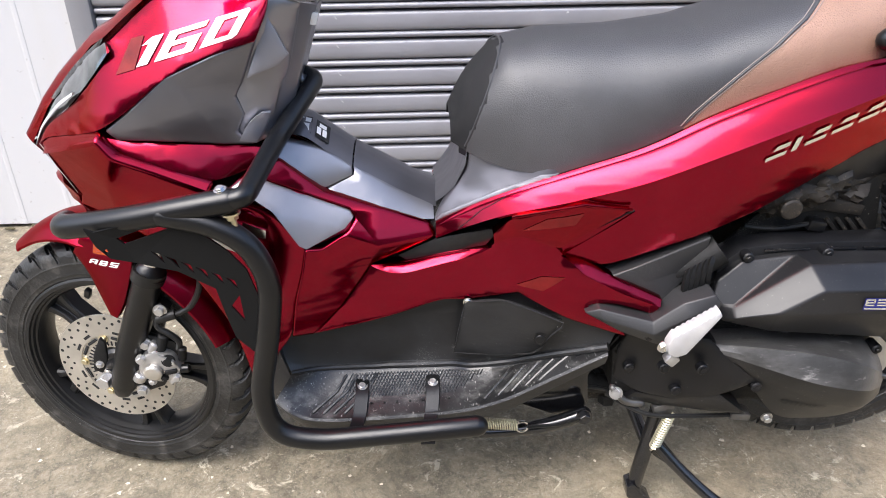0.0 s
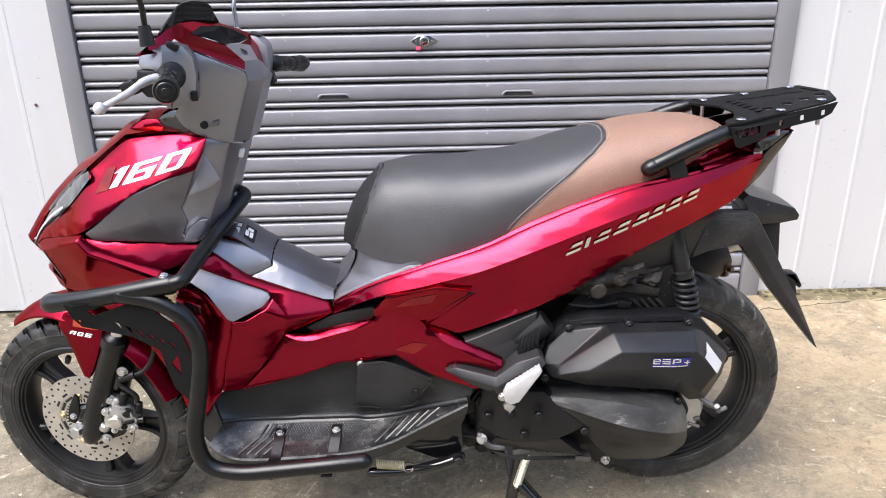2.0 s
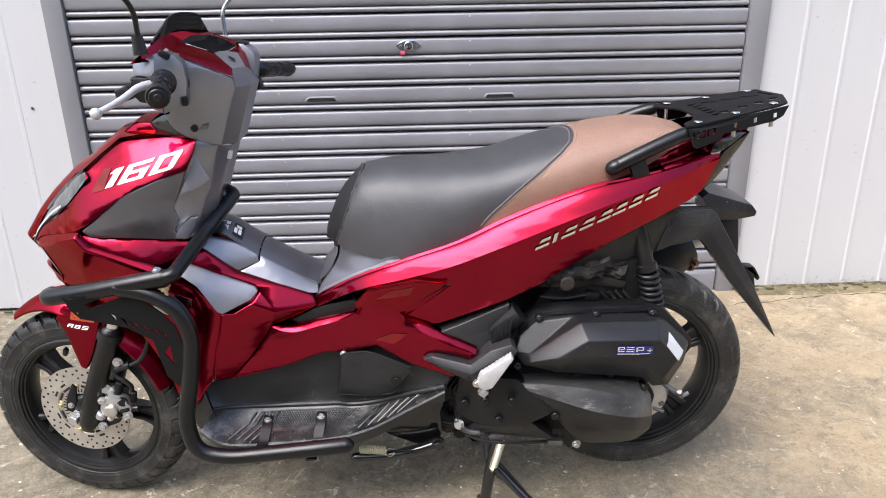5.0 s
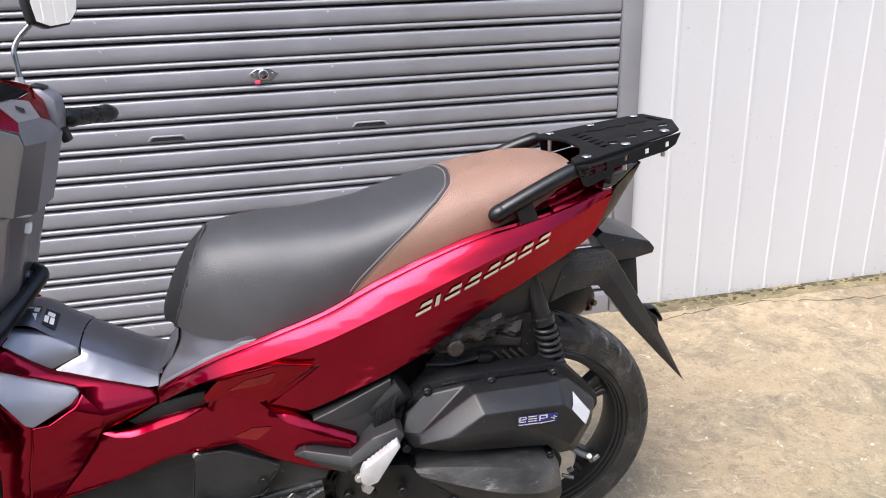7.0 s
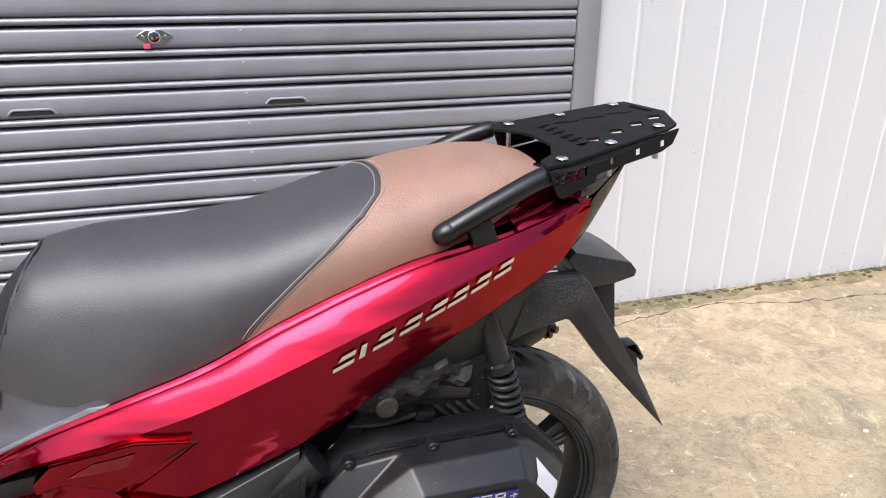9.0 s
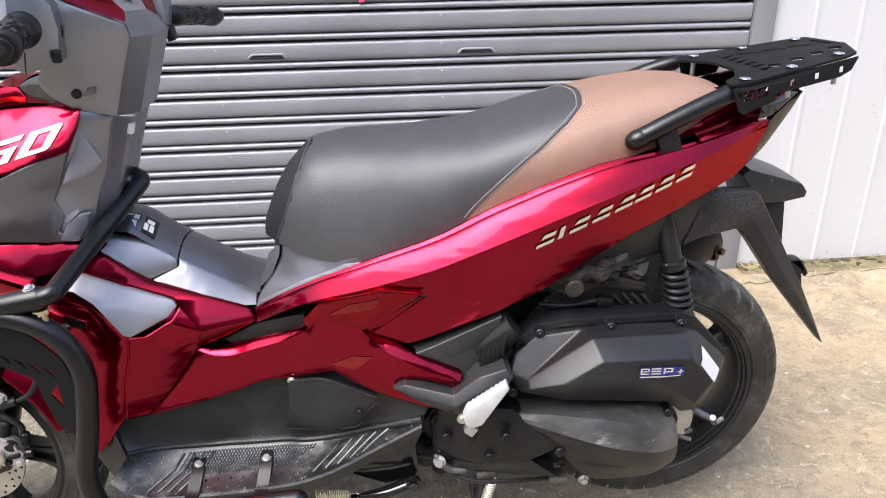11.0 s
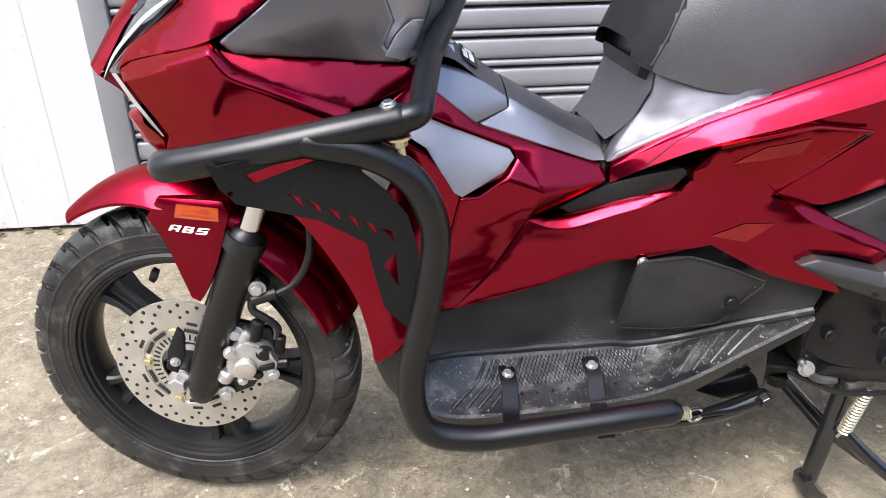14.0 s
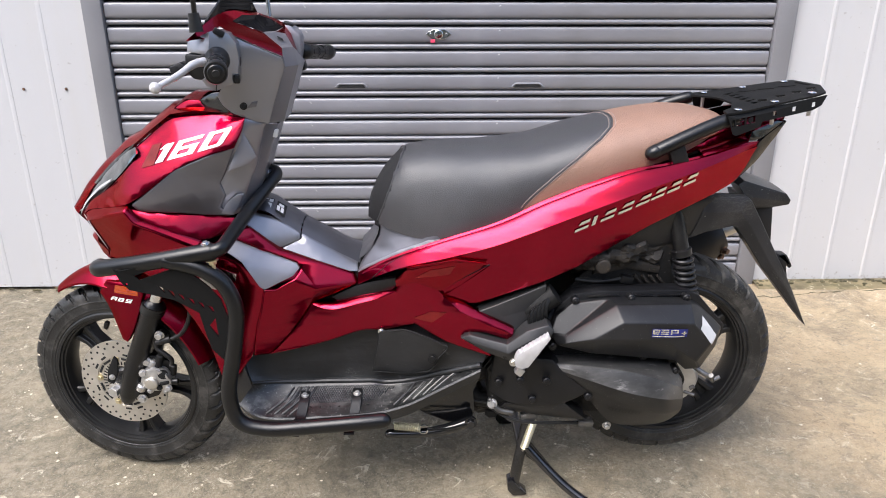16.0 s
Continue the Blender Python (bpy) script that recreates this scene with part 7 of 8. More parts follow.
panel("tail_upper", [[(1.240, 0.806, 0.120), (1.262, 0.832, 0.110), (1.330, 0.854, 0.100), (1.420, 0.884, 0.075), (1.470, 0.900, 0.055), (1.428, 0.872, 0.090), (1.408, 0.855, 0.108), (1.306, 0.826, 0.126)]], RED, scooter, both=True, bulge=0.001)
part("tail_top", loft_bm([[(x, w * s, z) for s in (-1, -0.5, 0, 0.5, 1)] for x, z, w in ((1.262, 0.828, 0.126), (1.33, 0.85, 0.112), (1.42, 0.88, 0.08), (1.47, 0.897, 0.06), (1.522, 0.89, 0.05), (1.515, 0.87, 0.05))]), RED, scooter)

# grab rails and luggage rack
for side in (-1, 1):
    y = 0.145 * side
    rail = part("grab_rail", tube_bm(round_line([(1.207, y * 1.02, 0.826), (1.260, y * 1.00, 0.852), (1.310, y * 0.96, 0.874), (1.340, y * 0.93, 0.886), (1.372, y * 0.90, 0.896)], 0.03), 0.0145, 20, dome=True), SATIN, scooter, "satin black grab rail")
    part("rail_end", tube_bm([(1.203, y * 1.02, 0.824), (1.212, y * 1.02, 0.8285)], 0.0152, 20, dome=True), CHROME if side > 0 else SATIN, rail)
    part("rail_bracket", box_bm((0.034, 0.022, 0.046), pose(1.258, y * 0.98, 0.822, 0, -22, 0), 0.003), BLACK, rail)


def on_rack(x, y, w):
    return Vector((x, y, 0.910 + 0.18 * (x - 1.378) + w))


def slot(u, v, a, b, k=0.0):
    return [(u, v), (u + a, v + k), (u + a, v + b + k), (u, v + b)]


holes = [[(x - 0.010, y - 0.004), (x + 0.006, y - 0.012), (x + 0.012, y + 0.006), (x - 0.004, y + 0.014)] for x, y in ((1.447, -0.088), (1.489, -0.078), (1.527, -0.068), (1.562, -0.058))]
holes += [[(x - 0.022, y + 0.007), (x + 0.012, y - 0.012), (x + 0.022, y - 0.008), (x - 0.010, y + 0.011)] for x, y in ((1.458, 0.020), (1.497, 0.010), (1.536, 0.001))]
holes.append([(1.563, 0.020), (1.571, 0.022), (1.580, -0.028), (1.571, -0.026)])
for k in range(6):
    u, v = 1.412 + 0.0015 * k, 0.030 - 0.024 * k
    holes.append([(u, v), (u + 0.021, v + 0.002), (u + 0.023, v - 0.006), (u + 0.012, v - 0.007), (u + 0.011, v - 0.013), (u + 0.003, v - 0.014)])
outer = [(1.349, -0.150), (1.375, -0.152), (1.545, -0.121), (1.567, -0.109), (1.590, -0.042), (1.576, 0.052), (1.558, 0.062), (1.385, 0.096), (1.366, 0.098), (1.356, 0.078), (1.386, 0.022), (1.392, -0.002), (1.394, -0.062), (1.376, -0.104), (1.353, -0.120)]
rack = part("luggage_rack", plate_bm(outer, holes, on_rack, 0.004), PLATE, scooter, "matt black plate luggage rack with slots", smooth=0)
# the digits 160 are cut through the front of the side plate, stencil fashion
CUT = [slot(0.010, 0.0085, 0.0055, 0.0145), [(0.019, 0.008), (0.037, 0.008), (0.037, 0.0115), (0.0245, 0.0115), (0.0245, 0.0135), (0.037, 0.0135), (0.037, 0.023), (0.019, 0.023), (0.019, 0.0205), (0.031, 0.0205), (0.031, 0.0170), (0.019, 0.0170)], [(0.041, 0.008), (0.049, 0.008), (0.049, 0.0115), (0.046, 0.0115), (0.046, 0.0195), (0.049, 0.0195), (0.049, 0.023), (0.041, 0.023)], [(0.052, 0.008), (0.061, 0.008), (0.061, 0.023), (0.052, 0.023), (0.052, 0.0195), (0.0555, 0.0195), (0.0555, 0.0115), (0.052, 0.0115)]]
NEAR = lambda u, v, w: Vector((1.350 + u, -0.152 + max(0.0, u - 0.025) * 0.182 + w - 0.10 * v, 0.908 + 0.18 * (u - 0.028) - v))
FAR = lambda u, v, w: Vector((1.366 + u, 0.098 - max(0.0, u - 0.020) * 0.196 - w + 0.10 * v, 0.908 + 0.18 * (u - 0.012) - v))
part("rack_side", plate_bm([(0.0, 0.0), (0.196, 0.0), (0.217, 0.0), (0.206, 0.018), (0.186, 0.024), (0.076, 0.024), (0.073, 0.034), (0.020, 0.042), (0.014, 0.038)], CUT + [slot(0.098 + 0.043 * k, 0.008, 0.009, 0.010) for k in range(3)], NEAR, 0.004), PLATE, rack, "folded side plate with cut-out digits 160", smooth=0)
part("rack_side", plate_bm([(0.0, 0.0), (0.192, 0.0), (0.180, 0.022), (0.074, 0.024), (0.070, 0.034), (0.012, 0.038)], [slot(0.098 + 0.036 * k, 0.008, 0.009, 0.010) for k in range(2)], FAR, 0.004), PLATE, rack, "folded side plate", smooth=0)
for x, y in ((1.376, -0.136), (1.457, -0.121), (1.541, -0.104), (1.385, 0.076), (1.467, 0.062), (1.553, 0.046)):
    p = on_rack(x, y, 0.004)
    part("rack_bolt", join_bm(cyl_bm(p, p + Vector((0, 0, 0.004)), 0.009, 18, 0.002), cyl_bm(p + Vector((0, 0, 0.003)), p + Vector((0, 0, 0.0045)), 0.004, 6)), CHROME, rack)
    p = on_rack(x, y, 0)
    part("rack_stud", cyl_bm(p, p - Vector((0, 0, 0.042)), 0.004, 10), ALLOY, rack)
part("rack_stay", tube_bm([(1.36, -0.06, 0.878), (1.42, -0.03, 0.882)], 0.008, 10), CHROME, rack)

# stands
part("stand_bracket", prism_bm([(0.69, 0.262), (0.86, 0.340), (0.872, 0.300), (0.858, 0.270), (0.862, 0.215), (0.848, 0.188), (0.800, 0.190), (0.74, 0.22)], -0.125, -0.105, 0.003), GLOSS, scooter)
side_stand = part("side_stand", tube_bm(smooth_line([(0.852, -0.138, 0.200), (0.800, -0.142, 0.186), (0.735, -0.145, 0.180), (0.66, -0.150, 0.186)]), [0.013] * 10 + [0.011] * 9, 14, dome=True), GLOSS, scooter, "folded glossy black side stand")
part("stand_pivot", bolt_bm((0.850, -0.150, 0.204), (0, -1, 0), 0.010, 0.010), GLOSS, side_stand)
coil = [Vector((0.672 + 0.060 * k / 120, -0.160 + 0.0085 * math.cos(2 * math.pi * k / 8), 0.214 - 0.010 * k / 120 + 0.0085 * math.sin(2 * math.pi * k / 8))) for k in range(121)]
part("return_spring", tube_bm(coil, 0.0016, 6), SPRING, side_stand, "yellowish zinc spring")
ringp = [Vector((0.740 + 0.011 * math.cos(a), -0.160, 0.200 + 0.011 * math.sin(a))) for a in [math.pi * 1.7 * k / 14 + 0.6 for k in range(15)]]
part("spring_hook", tube_bm(ringp, 0.0022, 8), CHROME, side_stand)
part("spring_rod", tube_bm([(0.750, -0.160, 0.198), (0.800, -0.158, 0.196), (0.848, -0.152, 0.203)], 0.003, 8), SATIN, side_stand)
cs = part("centre_stand", tube_bm(smooth_line([(0.990, -0.130, 0.215), (0.975, -0.138, 0.130), (0.962, -0.142, 0.050), (0.958, -0.142, 0.020)]), 0.0135, 14), GLOSS, scooter, "glossy black centre stand, lowered")
part("foot", prism_bm([(0.940, 0.040), (0.952, 0.046), (0.972, 0.018), (0.990, 0.004), (0.985, 0.0), (0.955, 0.0), (0.942, 0.016)], -0.162, -0.130, 0.003), GLOSS, cs)
part("leg", tube_bm(smooth_line([(0.990, 0.130, 0.215), (0.975, 0.138, 0.130), (0.962, 0.142, 0.050), (0.958, 0.142, 0.020)]), 0.0135, 14), GLOSS, cs)
part("foot", prism_bm([(0.940, 0.040), (0.952, 0.046), (0.972, 0.018), (0.990, 0.004), (0.985, 0.0), (0.955, 0.0), (0.942, 0.016)], 0.130, 0.162, 0.003), GLOSS, cs)
part("cross_tube", tube_bm([(0.975, -0.138, 0.120), (0.975, 0.138, 0.120)], 0.012, 12), GLOSS, cs)
part("web", prism_bm([(0.978, 0.150), (0.994, 0.140), (1.060, 0.050), (1.050, 0.046), (0.985, 0.100)], -0.146, -0.138, 0.002), GLOSS, cs)
part("tread_lever", tube_bm(smooth_line([(0.984, -0.150, 0.132), (1.020, -0.168, 0.096), (1.070, -0.200, 0.056), (1.120, -0.230, 0.030), (1.160, -0.250, 0.024)]), 0.0105, 12, dome=True), GLOSS, cs, "curved foot lever")
part("lever_pad", box_bm((0.012, 0.050, 0.018), pose(1.166, -0.262, 0.026, 0, 20, 30), 0.003), GLOSS, cs)
coil = [Vector((0.994 - 0.018 * k / 110 + 0.0085 * math.cos(2 * math.pi * k / 8), -0.168 + 0.0085 * math.sin(2 * math.pi * k / 8), 0.212 - 0.068 * k / 110)) for k in range(111)]
part("stand_spring", tube_bm(coil, 0.0018, 6), SPRING, cs, "zinc coil spring")
part("spring_end", tube_bm([(0.977, -0.166, 0.146), (0.974, -0.160, 0.128)], 0.003, 8), CHROME, cs)

# handlebar cover, instruments, screen
panel("handlebar_cover", [[(0.381, 1.073, 0.117), (0.411, 1.056, 0.112), (0.477, 1.022, 0.093), (0.482, 1.004, 0.087), (0.439, 0.888, 0.085), (0.394, 0.897, 0.094), (0.353, 0.929, 0.105), (0.345, 0.950, 0.110), (0.372, 0.990, 0.122), (0.384, 1.030, 0.125)]], LIGHT_GREY, scooter, "satin grey handlebar cover", both=True, bulge=0.002, ease=1)
# the bars stand turned, so the far half of the cowl lies further back than the near half
GRILLE = dict(l=(0.381, -0.070, 1.092), fl=(0.395, -0.045, 1.102), f=(0.420, 0.0, 1.099), fr=(0.436, 0.040, 1.088), r=(0.456, 0.065, 1.070), rb=(0.446, 0.030, 1.064), lb=(0.432, -0.030, 1.067),
              a=(0.314, -0.176, 1.064), b=(0.340, -0.150, 1.088), c=(0.361, -0.100, 1.111), d=(0.385, -0.055, 1.113), e=(0.410, 0.030, 1.104), g=(0.435, 0.070, 1.090), h=(0.457, 0.110, 1.074), i=(0.467, 0.090, 1.057), j=(0.485, 0.050, 1.022), k=(0.485, 0.0, 1.035), m=(0.467, 0.020, 1.061),
              n=(0.352, -0.166, 1.068), o=(0.368, -0.126, 1.087), p=(0.394, -0.119, 1.069), q=(0.447, -0.101, 1.041), s=(0.478, -0.087, 1.025), t=(0.476, -0.077, 1.040), u=(0.383, -0.106, 1.081),
              v=(0.482, -0.089, 1.004), w=(0.501, -0.046, 1.002), x=(0.462, -0.046, 0.884), y=(0.439, -0.085, 0.888), z=(0.482, 0.089, 1.004), A=(0.501, 0.046, 1.002), B=(0.462, 0.046, 0.884), C=(0.439, 0.085, 0.888))


def cowl_fields(names):
    return facet_bm([[GRILLE[k] for k in f.split()] for f in names.split(",")])


part("red_visor", cowl_fields("a b o n,b c l u o,c d f fl l,d e g fr f,g h r fr,h i m rb r,i j k m,o u p,u l lb t,u t s q p"), RED, scooter, "faceted candy red instrument cowl", smooth=30, bevel=0.0015)
part("handlebar_cover_rear", cowl_fields("lb rb m k,lb k t,t k w v s,j z A w k,v w x y,w A B x,A z C B"), LIGHT_GREY, scooter, "faceted satin grey rear of the handlebar cover", smooth=22, bevel=0.0015)
part("clock_window", facet_bm([[(0.455, -0.012, 1.0595), (0.466, -0.006, 1.0525), (0.470, -0.018, 1.0475), (0.460, -0.024, 1.0545)]]), DARK, scooter)
mid = tuple(sum(GRILLE[k][i] for k in ("l", "fl", "f", "fr", "r", "rb", "lb")) / 7 + (0.001, 0, 0.003)[i] for i in range(3))
rim = [GRILLE[k] for k in ("l", "fl", "f", "fr", "r", "rb", "lb")]
bm = facet_bm([[tuple(p[i] + (0, 0, 0.0015)[i] for i in range(3)), tuple(q[i] + (0, 0, 0.0015)[i] for i in range(3)), mid] for p, q in zip(rim, rim[1:] + rim[:1])])
part("instrument_lens", bm, METER, scooter, "dark instrument lens", smooth=60)
# wind screen: a thin upright lobe
CREST = [(0.346, -0.130, 1.098), (0.355, -0.118, 1.113), (0.363, -0.105, 1.126), (0.371, -0.085, 1.141), (0.380, -0.055, 1.147), (0.391, -0.010, 1.145), (0.398, 0.018, 1.138), (0.402, 0.030, 1.122), (0.408, 0.040, 1.103)]
crest = smooth_line(CREST, 4)
rows = []
for f in (0.0, 0.06, 0.3, 0.6, 1.0):
    rows.append([(p[0] - 0.010 * f * f, p[1], p[2] + (1.086 - p[2]) * f) for p in crest])
front_side = [[(x - 0.004, y + 0.001, z) for x, y, z in r] for r in rows]
bm = loft_bm(front_side[::-1] + rows)
bmesh.ops.recalc_face_normals(bm, faces=bm.faces[:])
SCREEN = mat("smoked_screen_plastic", (0.003, 0.003, 0.003), 0.07, 0, 0.1, 15, 300, 0.0, spec=0.25)
part("wind_screen", bm, SCREEN, scooter, "small glossy black wind screen", smooth=50)
part("cover_screw", bolt_bm((0.395, -0.1015, 0.929), (0, -1, 0), 0.0055, 0.003, hexa=False), SATIN, scooter)
part("screw_groove", prism_bm([(0.388, 0.934), (0.424, 0.938), (0.420, 0.926), (0.390, 0.922)], -0.0985, -0.094, 0.001), GREY, scooter)
lock_ring = [(0.395 + 0.0085 * math.cos(a), 1.022 + 0.0165 * math.sin(a)) for a in [2 * math.pi * k / 20 for k in range(20)]]
part("hook_recess", prism_bm(lock_ring, -0.1275, -0.118, 0.002), BLACK, scooter, "black recess in the handlebar cover")
part("hook_pin", bolt_bm((0.396, -0.1275, 1.020), (0, -1, 0), 0.003, 0.003, hexa=False), CHROME, scooter)
panel("lever_cover", [
    [(0.307, 1.041, 0.154), (0.309, 1.060, 0.150), (0.358, 1.080, 0.168), (0.356, 1.039, 0.175), (0.341, 1.040, 0.171)],
    [(0.358, 1.080, 0.168), (0.373, 1.082, 0.156), (0.388, 1.075, 0.148), (0.400, 1.056, 0.140), (0.403, 1.024, 0.138), (0.398, 0.983, 0.145), (0.361, 0.970, 0.165), (0.343, 0.980, 0.170), (0.336, 0.992, 0.172), (0.352, 1.002, 0.176), (0.356, 1.039, 0.175)]], LIGHT_GREY, scooter, "light grey angular shroud round the left control", bulge=0.001, lip=0.04, relax=0, smooth=20)
part("cover_joint", tube_bm([(0.361, -0.167, 0.9705), (0.364, -0.170, 0.985), (0.366, -0.168, 1.0)], 0.0009, 6), GAP, scooter)
part("switch_housing", prism_bm([(0.306, 1.039), (0.341, 1.038), (0.356, 1.036), (0.354, 1.0), (0.336, 0.990), (0.318, 0.992), (0.304, 1.008)], -0.168, -0.12, 0.004), BLACK, scooter)
part("lever_boot", prism_bm([(0.276, 1.016), (0.300, 1.026), (0.312, 1.016), (0.306, 0.999), (0.282, 0.996)], -0.182, -0.150, 0.003), BLACK, scooter)
part("switch", box_bm((0.022, 0.010, 0.012), pose(0.374, -0.158, 1.078, 0, 30, 10), 0.003), BLACK, scooter)
part("switch", box_bm((0.012, 0.012, 0.018), pose(0.398, -0.146, 0.990, 0, 0, 10), 0.003), BLACK, scooter)
part("lever_screw", bolt_bm((0.336, -0.184, 1.028), (0, -1, 0), 0.004, 0.004, hexa=False), ALLOY, scooter)
ax0, ax1 = Vector((0.367, -0.160, 1.0295)), Vector((0.401, -0.300, 1.021))
prof = [(0.0, 0.020), (0.02, 0.0238), (0.10, 0.0242), (0.12, 0.0225), (0.16, 0.0182), (0.28, 0.0164), (0.55, 0.0160), (0.78, 0.0165), (0.84, 0.0180), (0.86, 0.0205), (0.97, 0.0208), (1.0, 0.0190)]
grip = part("left_grip", tube_bm([ax0.lerp(ax1, t) for t, _ in prof], [r for _, r in prof], 32), GRIP, scooter, "black patterned rubber grip")
axis = (ax1 - ax0).normalized()
part("bar_weight", cyl_bm(ax1 - axis * 0.002, ax1 + axis * 0.005, 0.0150, 28, 0.0015), SATIN, grip)
part("weight_screw", cyl_bm(ax1 + axis * 0.003, ax1 + axis * 0.0065, 0.0068, 20, 0.001), HOSE, grip)
part("weight_ring", tube_bm([ax1 + axis * 0.0045, ax1 + axis * 0.0056], 0.0088, 24), SATIN, grip)
side_v = axis.cross(Vector((0, 0, 1))).normalized()
up_v = side_v.cross(axis)
for k in range(4):
    for q in range(5):
        c, a0 = ax0.lerp(ax1, 0.30 + 0.14 * k), 2 * math.pi * (q + 0.5 * (k % 2)) / 5
        ring = [c + axis * (0.009 * math.cos(b)) + (side_v * math.cos(a0 + 0.45 * math.sin(b)) + up_v * math.sin(a0 + 0.45 * math.sin(b))) * 0.0166 for b in [2 * math.pi * i / 14 for i in range(15)]]
        part("grip_ridge", tube_bm(ring, 0.0011, 5), GRIP, grip)
lever = part("brake_lever", tube_bm(smooth_line([(0.352, -0.176, 1.027), (0.332, -0.200, 1.024), (0.314, -0.245, 1.009), (0.290, -0.288, 0.996)]), [0.0085] * 4 + [0.0075] * 4 + [0.0064] * 6 + [0.0055] * 5, 14), WHITE_ALLOY, scooter, "pale alloy brake lever")
t = bmesh.new()
bmesh.ops.create_uvsphere(t, u_segments=20, v_segments=12, radius=0.0105, matrix=Matrix.Translation((0.287, -0.293, 0.9945)))
part("lever_ball", t, WHITE_ALLOY, lever)
part("lever_pivot", cyl_bm((0.348, -0.172, 1.012), (0.348, -0.172, 1.040), 0.009, 16, 0.002), SATIN, lever)
bx0, bx1 = Vector((0.486, 0.150, 1.010)), Vector((0.523, 0.302, 0.991))
bax = (bx1 - bx0).normalized()
bside = bax.cross(Vector((0, 0, 1))).normalized()
bup = bside.cross(bax)
prof = [(0.0, 0.0185), (0.05, 0.0185), (0.07, 0.0160), (0.3, 0.0162), (0.6, 0.0160), (0.80, 0.0165), (0.84, 0.0190), (0.92, 0.0192), (0.95, 0.0165), (1.0, 0.0160)]
rgrip = part("right_grip", tube_bm([bx0.lerp(bx1, t) for t, _ in prof], [r for _, r in prof], 28, dome=True), GRIP, scooter, "black patterned throttle grip")
for k in range(3):
    for q in range(5):
        c, a0 = bx0.lerp(bx1, 0.20 + 0.22 * k), 2 * math.pi * (q + 0.5 * (k % 2)) / 5
        ring = [c + bax * (0.016 * math.cos(b)) + (bside * math.cos(a0 + 0.45 * math.sin(b)) + bup * math.sin(a0 + 0.45 * math.sin(b))) * 0.0162 for b in [2 * math.pi * i / 14 for i in range(15)]]
        part("grip_ridge", tube_bm(ring, 0.0012, 5), GRIP, rgrip)
part("right_switch_cover", prism_bm([(0.430, 1.072), (0.447, 1.076), (0.467, 1.074), (0.488, 1.053), (0.488, 1.018), (0.480, 0.983), (0.453, 0.970), (0.440, 1.012)], 0.085, 0.142, 0.008), SILVER, scooter, "light silver shroud round the throttle")
part("start_switch", box_bm((0.012, 0.03, 0.026), pose(0.486, 0.11, 0.985, 0, -12, 0), 0.003), BLACK, scooter)
part("mode_switch", box_bm((0.022, 0.03, 0.006), pose(0.462, 0.105, 1.0755, 0, 20, 0), 0.002), BLACK, scooter)
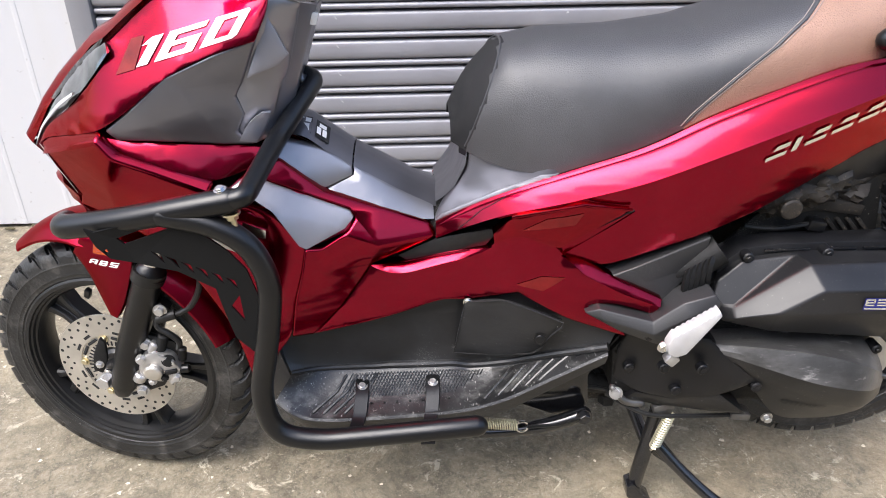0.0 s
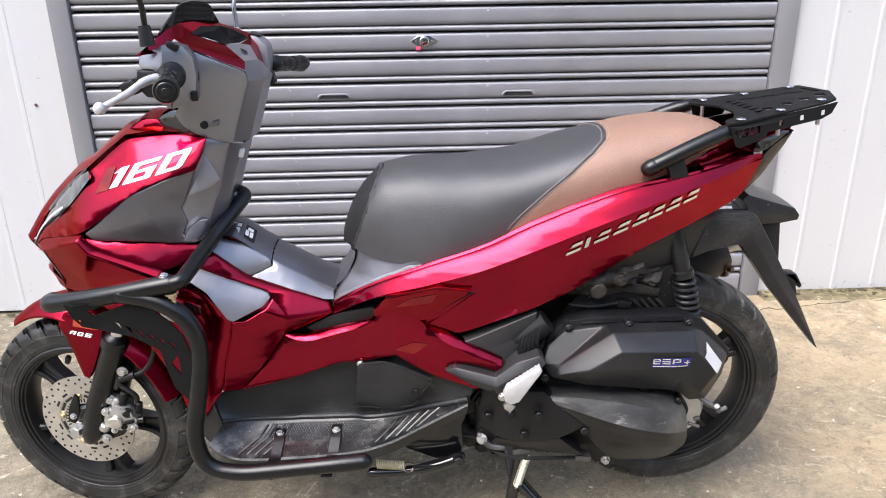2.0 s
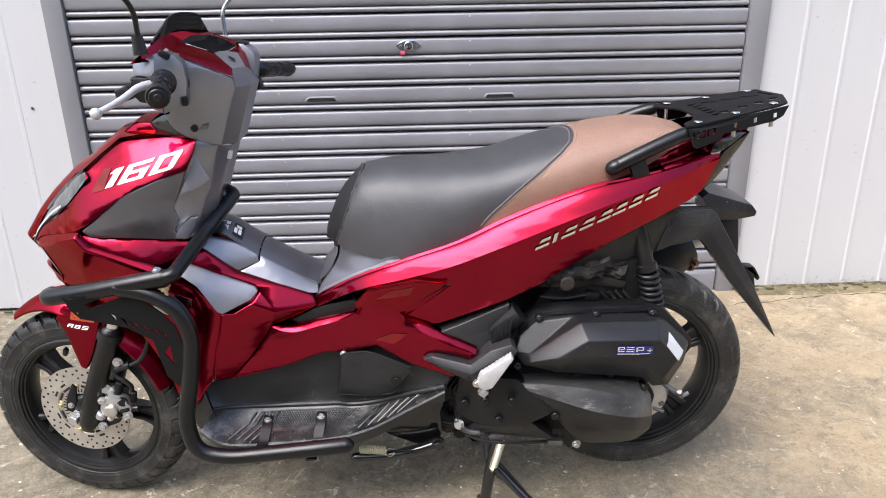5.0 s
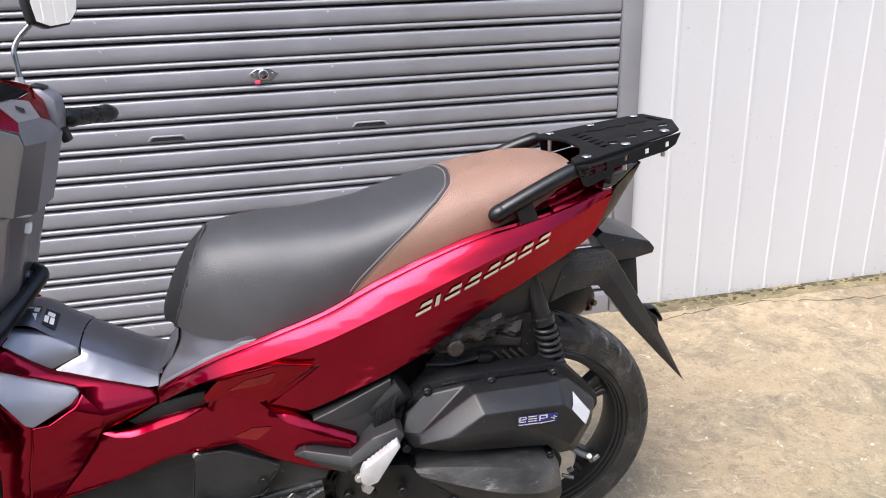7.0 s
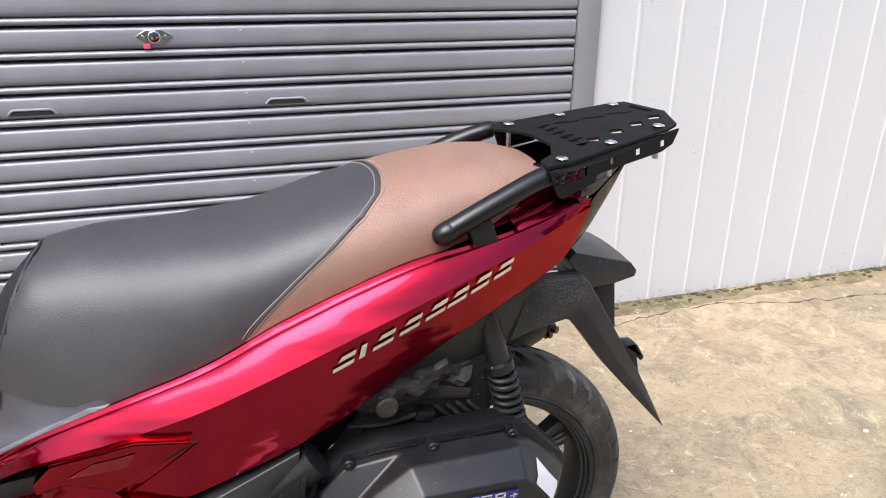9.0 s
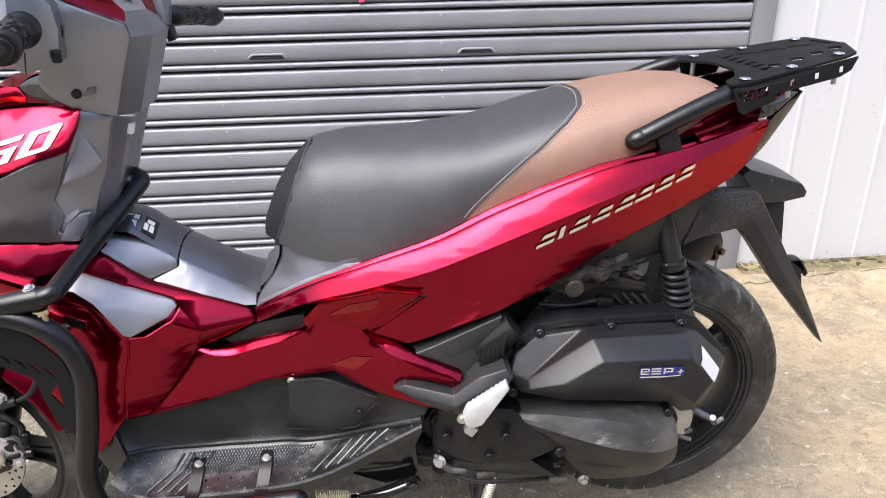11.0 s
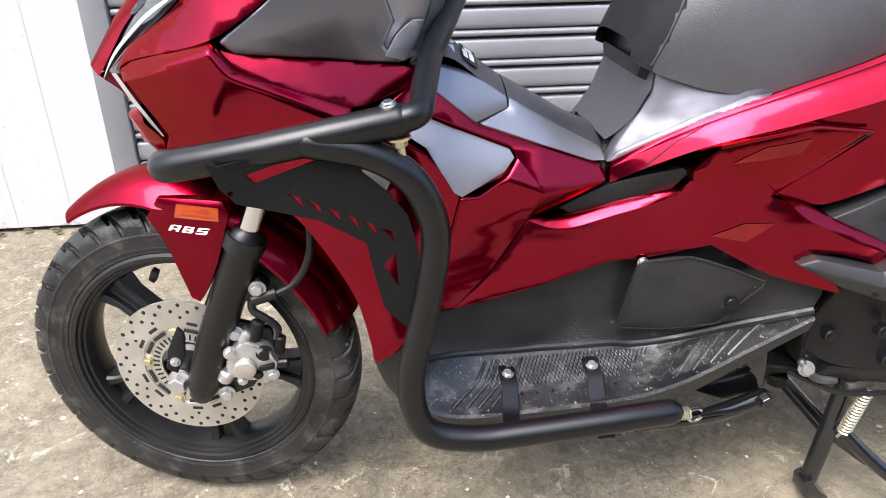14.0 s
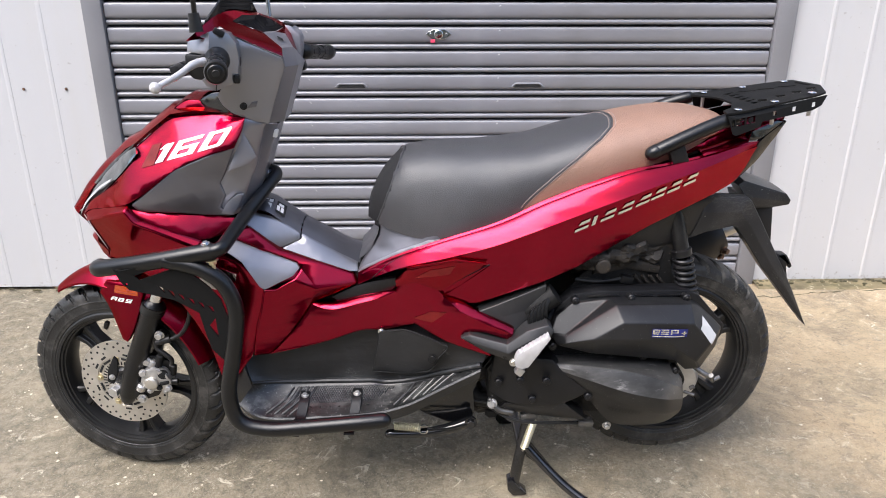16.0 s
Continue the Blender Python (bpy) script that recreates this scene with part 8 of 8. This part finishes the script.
# mirrors
for side, base, pts, head, turn in ((-1, (0.336, -0.172, 1.080), [(0.336, -0.172, 1.085), (0.336, -0.172, 1.115), (0.337, -0.177, 1.150), (0.334, -0.190, 1.170), (0.328, -0.208, 1.184)], (0.322, -0.236, 1.222), 15), (1, (0.402, 0.200, 1.066), [(0.402, 0.200, 1.068), (0.398, 0.209, 1.110), (0.396, 0.214, 1.136), (0.407, 0.226, 1.156), (0.430, 0.244, 1.180)], (0.466, 0.272, 1.206), -29)):
    mir = part("mirror_stalk", tube_bm(round_line(pts, 0.02), 0.0050, 14), SATIN if side < 0 else DARK_CHROME, scooter, "rear-view mirror on a bent stalk")
    part("stalk_boot", tube_bm([base, Vector(base) + Vector((-0.002, 0, 0.034 if side < 0 else 0.02))], [0.0135, 0.0100] if side < 0 else [0.009, 0.007], 18), HOSE if side < 0 else ALLOY, mir)
    ring = [(-0.055, -0.028), (-0.062, 0.010), (-0.052, 0.040), (0.0, 0.048), (0.055, 0.042), (0.068, 0.022), (0.060, -0.012), (0.034, -0.036), (-0.020, -0.040)]
    m = Matrix.Translation(head) @ Euler((0, radians(1 if side > 0 else -8), radians(turn))).to_matrix().to_4x4()
    bm = plate_bm(ring, [], lambda u, v, w: m @ Vector((-w, u, v)), 0.022)
    bmesh.ops.bevel(bm, geom=[e for e in bm.edges if e.calc_face_angle(0) > 0.8], offset=0.006, segments=3, affect="EDGES", profile=0.5)
    part("mirror_housing", bm, BLACK, mir)
    part("mirror_face", plate_bm([(u * 0.9, v * 0.88 + 0.0005) for u, v in ring], [], lambda u, v, w: m @ Vector((0.0015 - w, u, v)), 0.001), MIRROR, mir, smooth=0)

# the body sits a little askew on its frame: a slow drift of its lines in x and z
DRIFT = np.array([(-0.032, 0.673, 14, -5), (0.134, 0.729, 6, -6), (0.200, 0.816, 10, 0), (0.874, 0.618, 0, 0), (0.772, 0.554, 2, -12), (0.603, 0.550, -6, 14), (1.192, 0.818, 6, 11), (0.469, 0.283, 3, -11), (0.590, 0.290, 0, -15),
                  (1.008, 0.475, -7, 6), (0.762, 0.379, 0, 4), (0.395, 0.929, -11, -9), (0.287, 0.994, 0, -7), (0.480, 0.571, -5, 6), (1.052, 0.678, -5, 2), (1.628, 0.401, -2, 9), (0.622, 0.680, 7, 15), (0.284, 0.293, 10, 18), (1.376, 0.912, -4, 2), (1.290, 0.470, -5, 4), (0.410, 0.541, -3, 0)])


def settle(thing, fixed):
    wheels = {o for o in thing.children_recursive if o.name.startswith(("front_wheel", "rear_wheel"))}
    for o in list(wheels):
        wheels |= set(o.children_recursive)
    for ob in thing.children_recursive:
        if ob in fixed or ob in wheels or ob.type != "MESH":
            continue
        n = len(ob.data.vertices)
        co = np.empty(n * 3)
        ob.data.vertices.foreach_get("co", co)
        co = co.reshape(n, 3)
        at = np.clip(co[:, ::2] + np.array(ob.matrix_basis.translation)[::2], (-0.1, 0.2), (1.65, 1.12))
        for axis, col in ((0, 2), (2, 3)):
            co[:, axis] += 0.001 * thin_plate(DRIFT[:, :2], DRIFT[:, col], at, 0.02)
        ob.data.vertices.foreach_set("co", co.ravel())
        ob.data.update()


settle(scooter, FIXED)
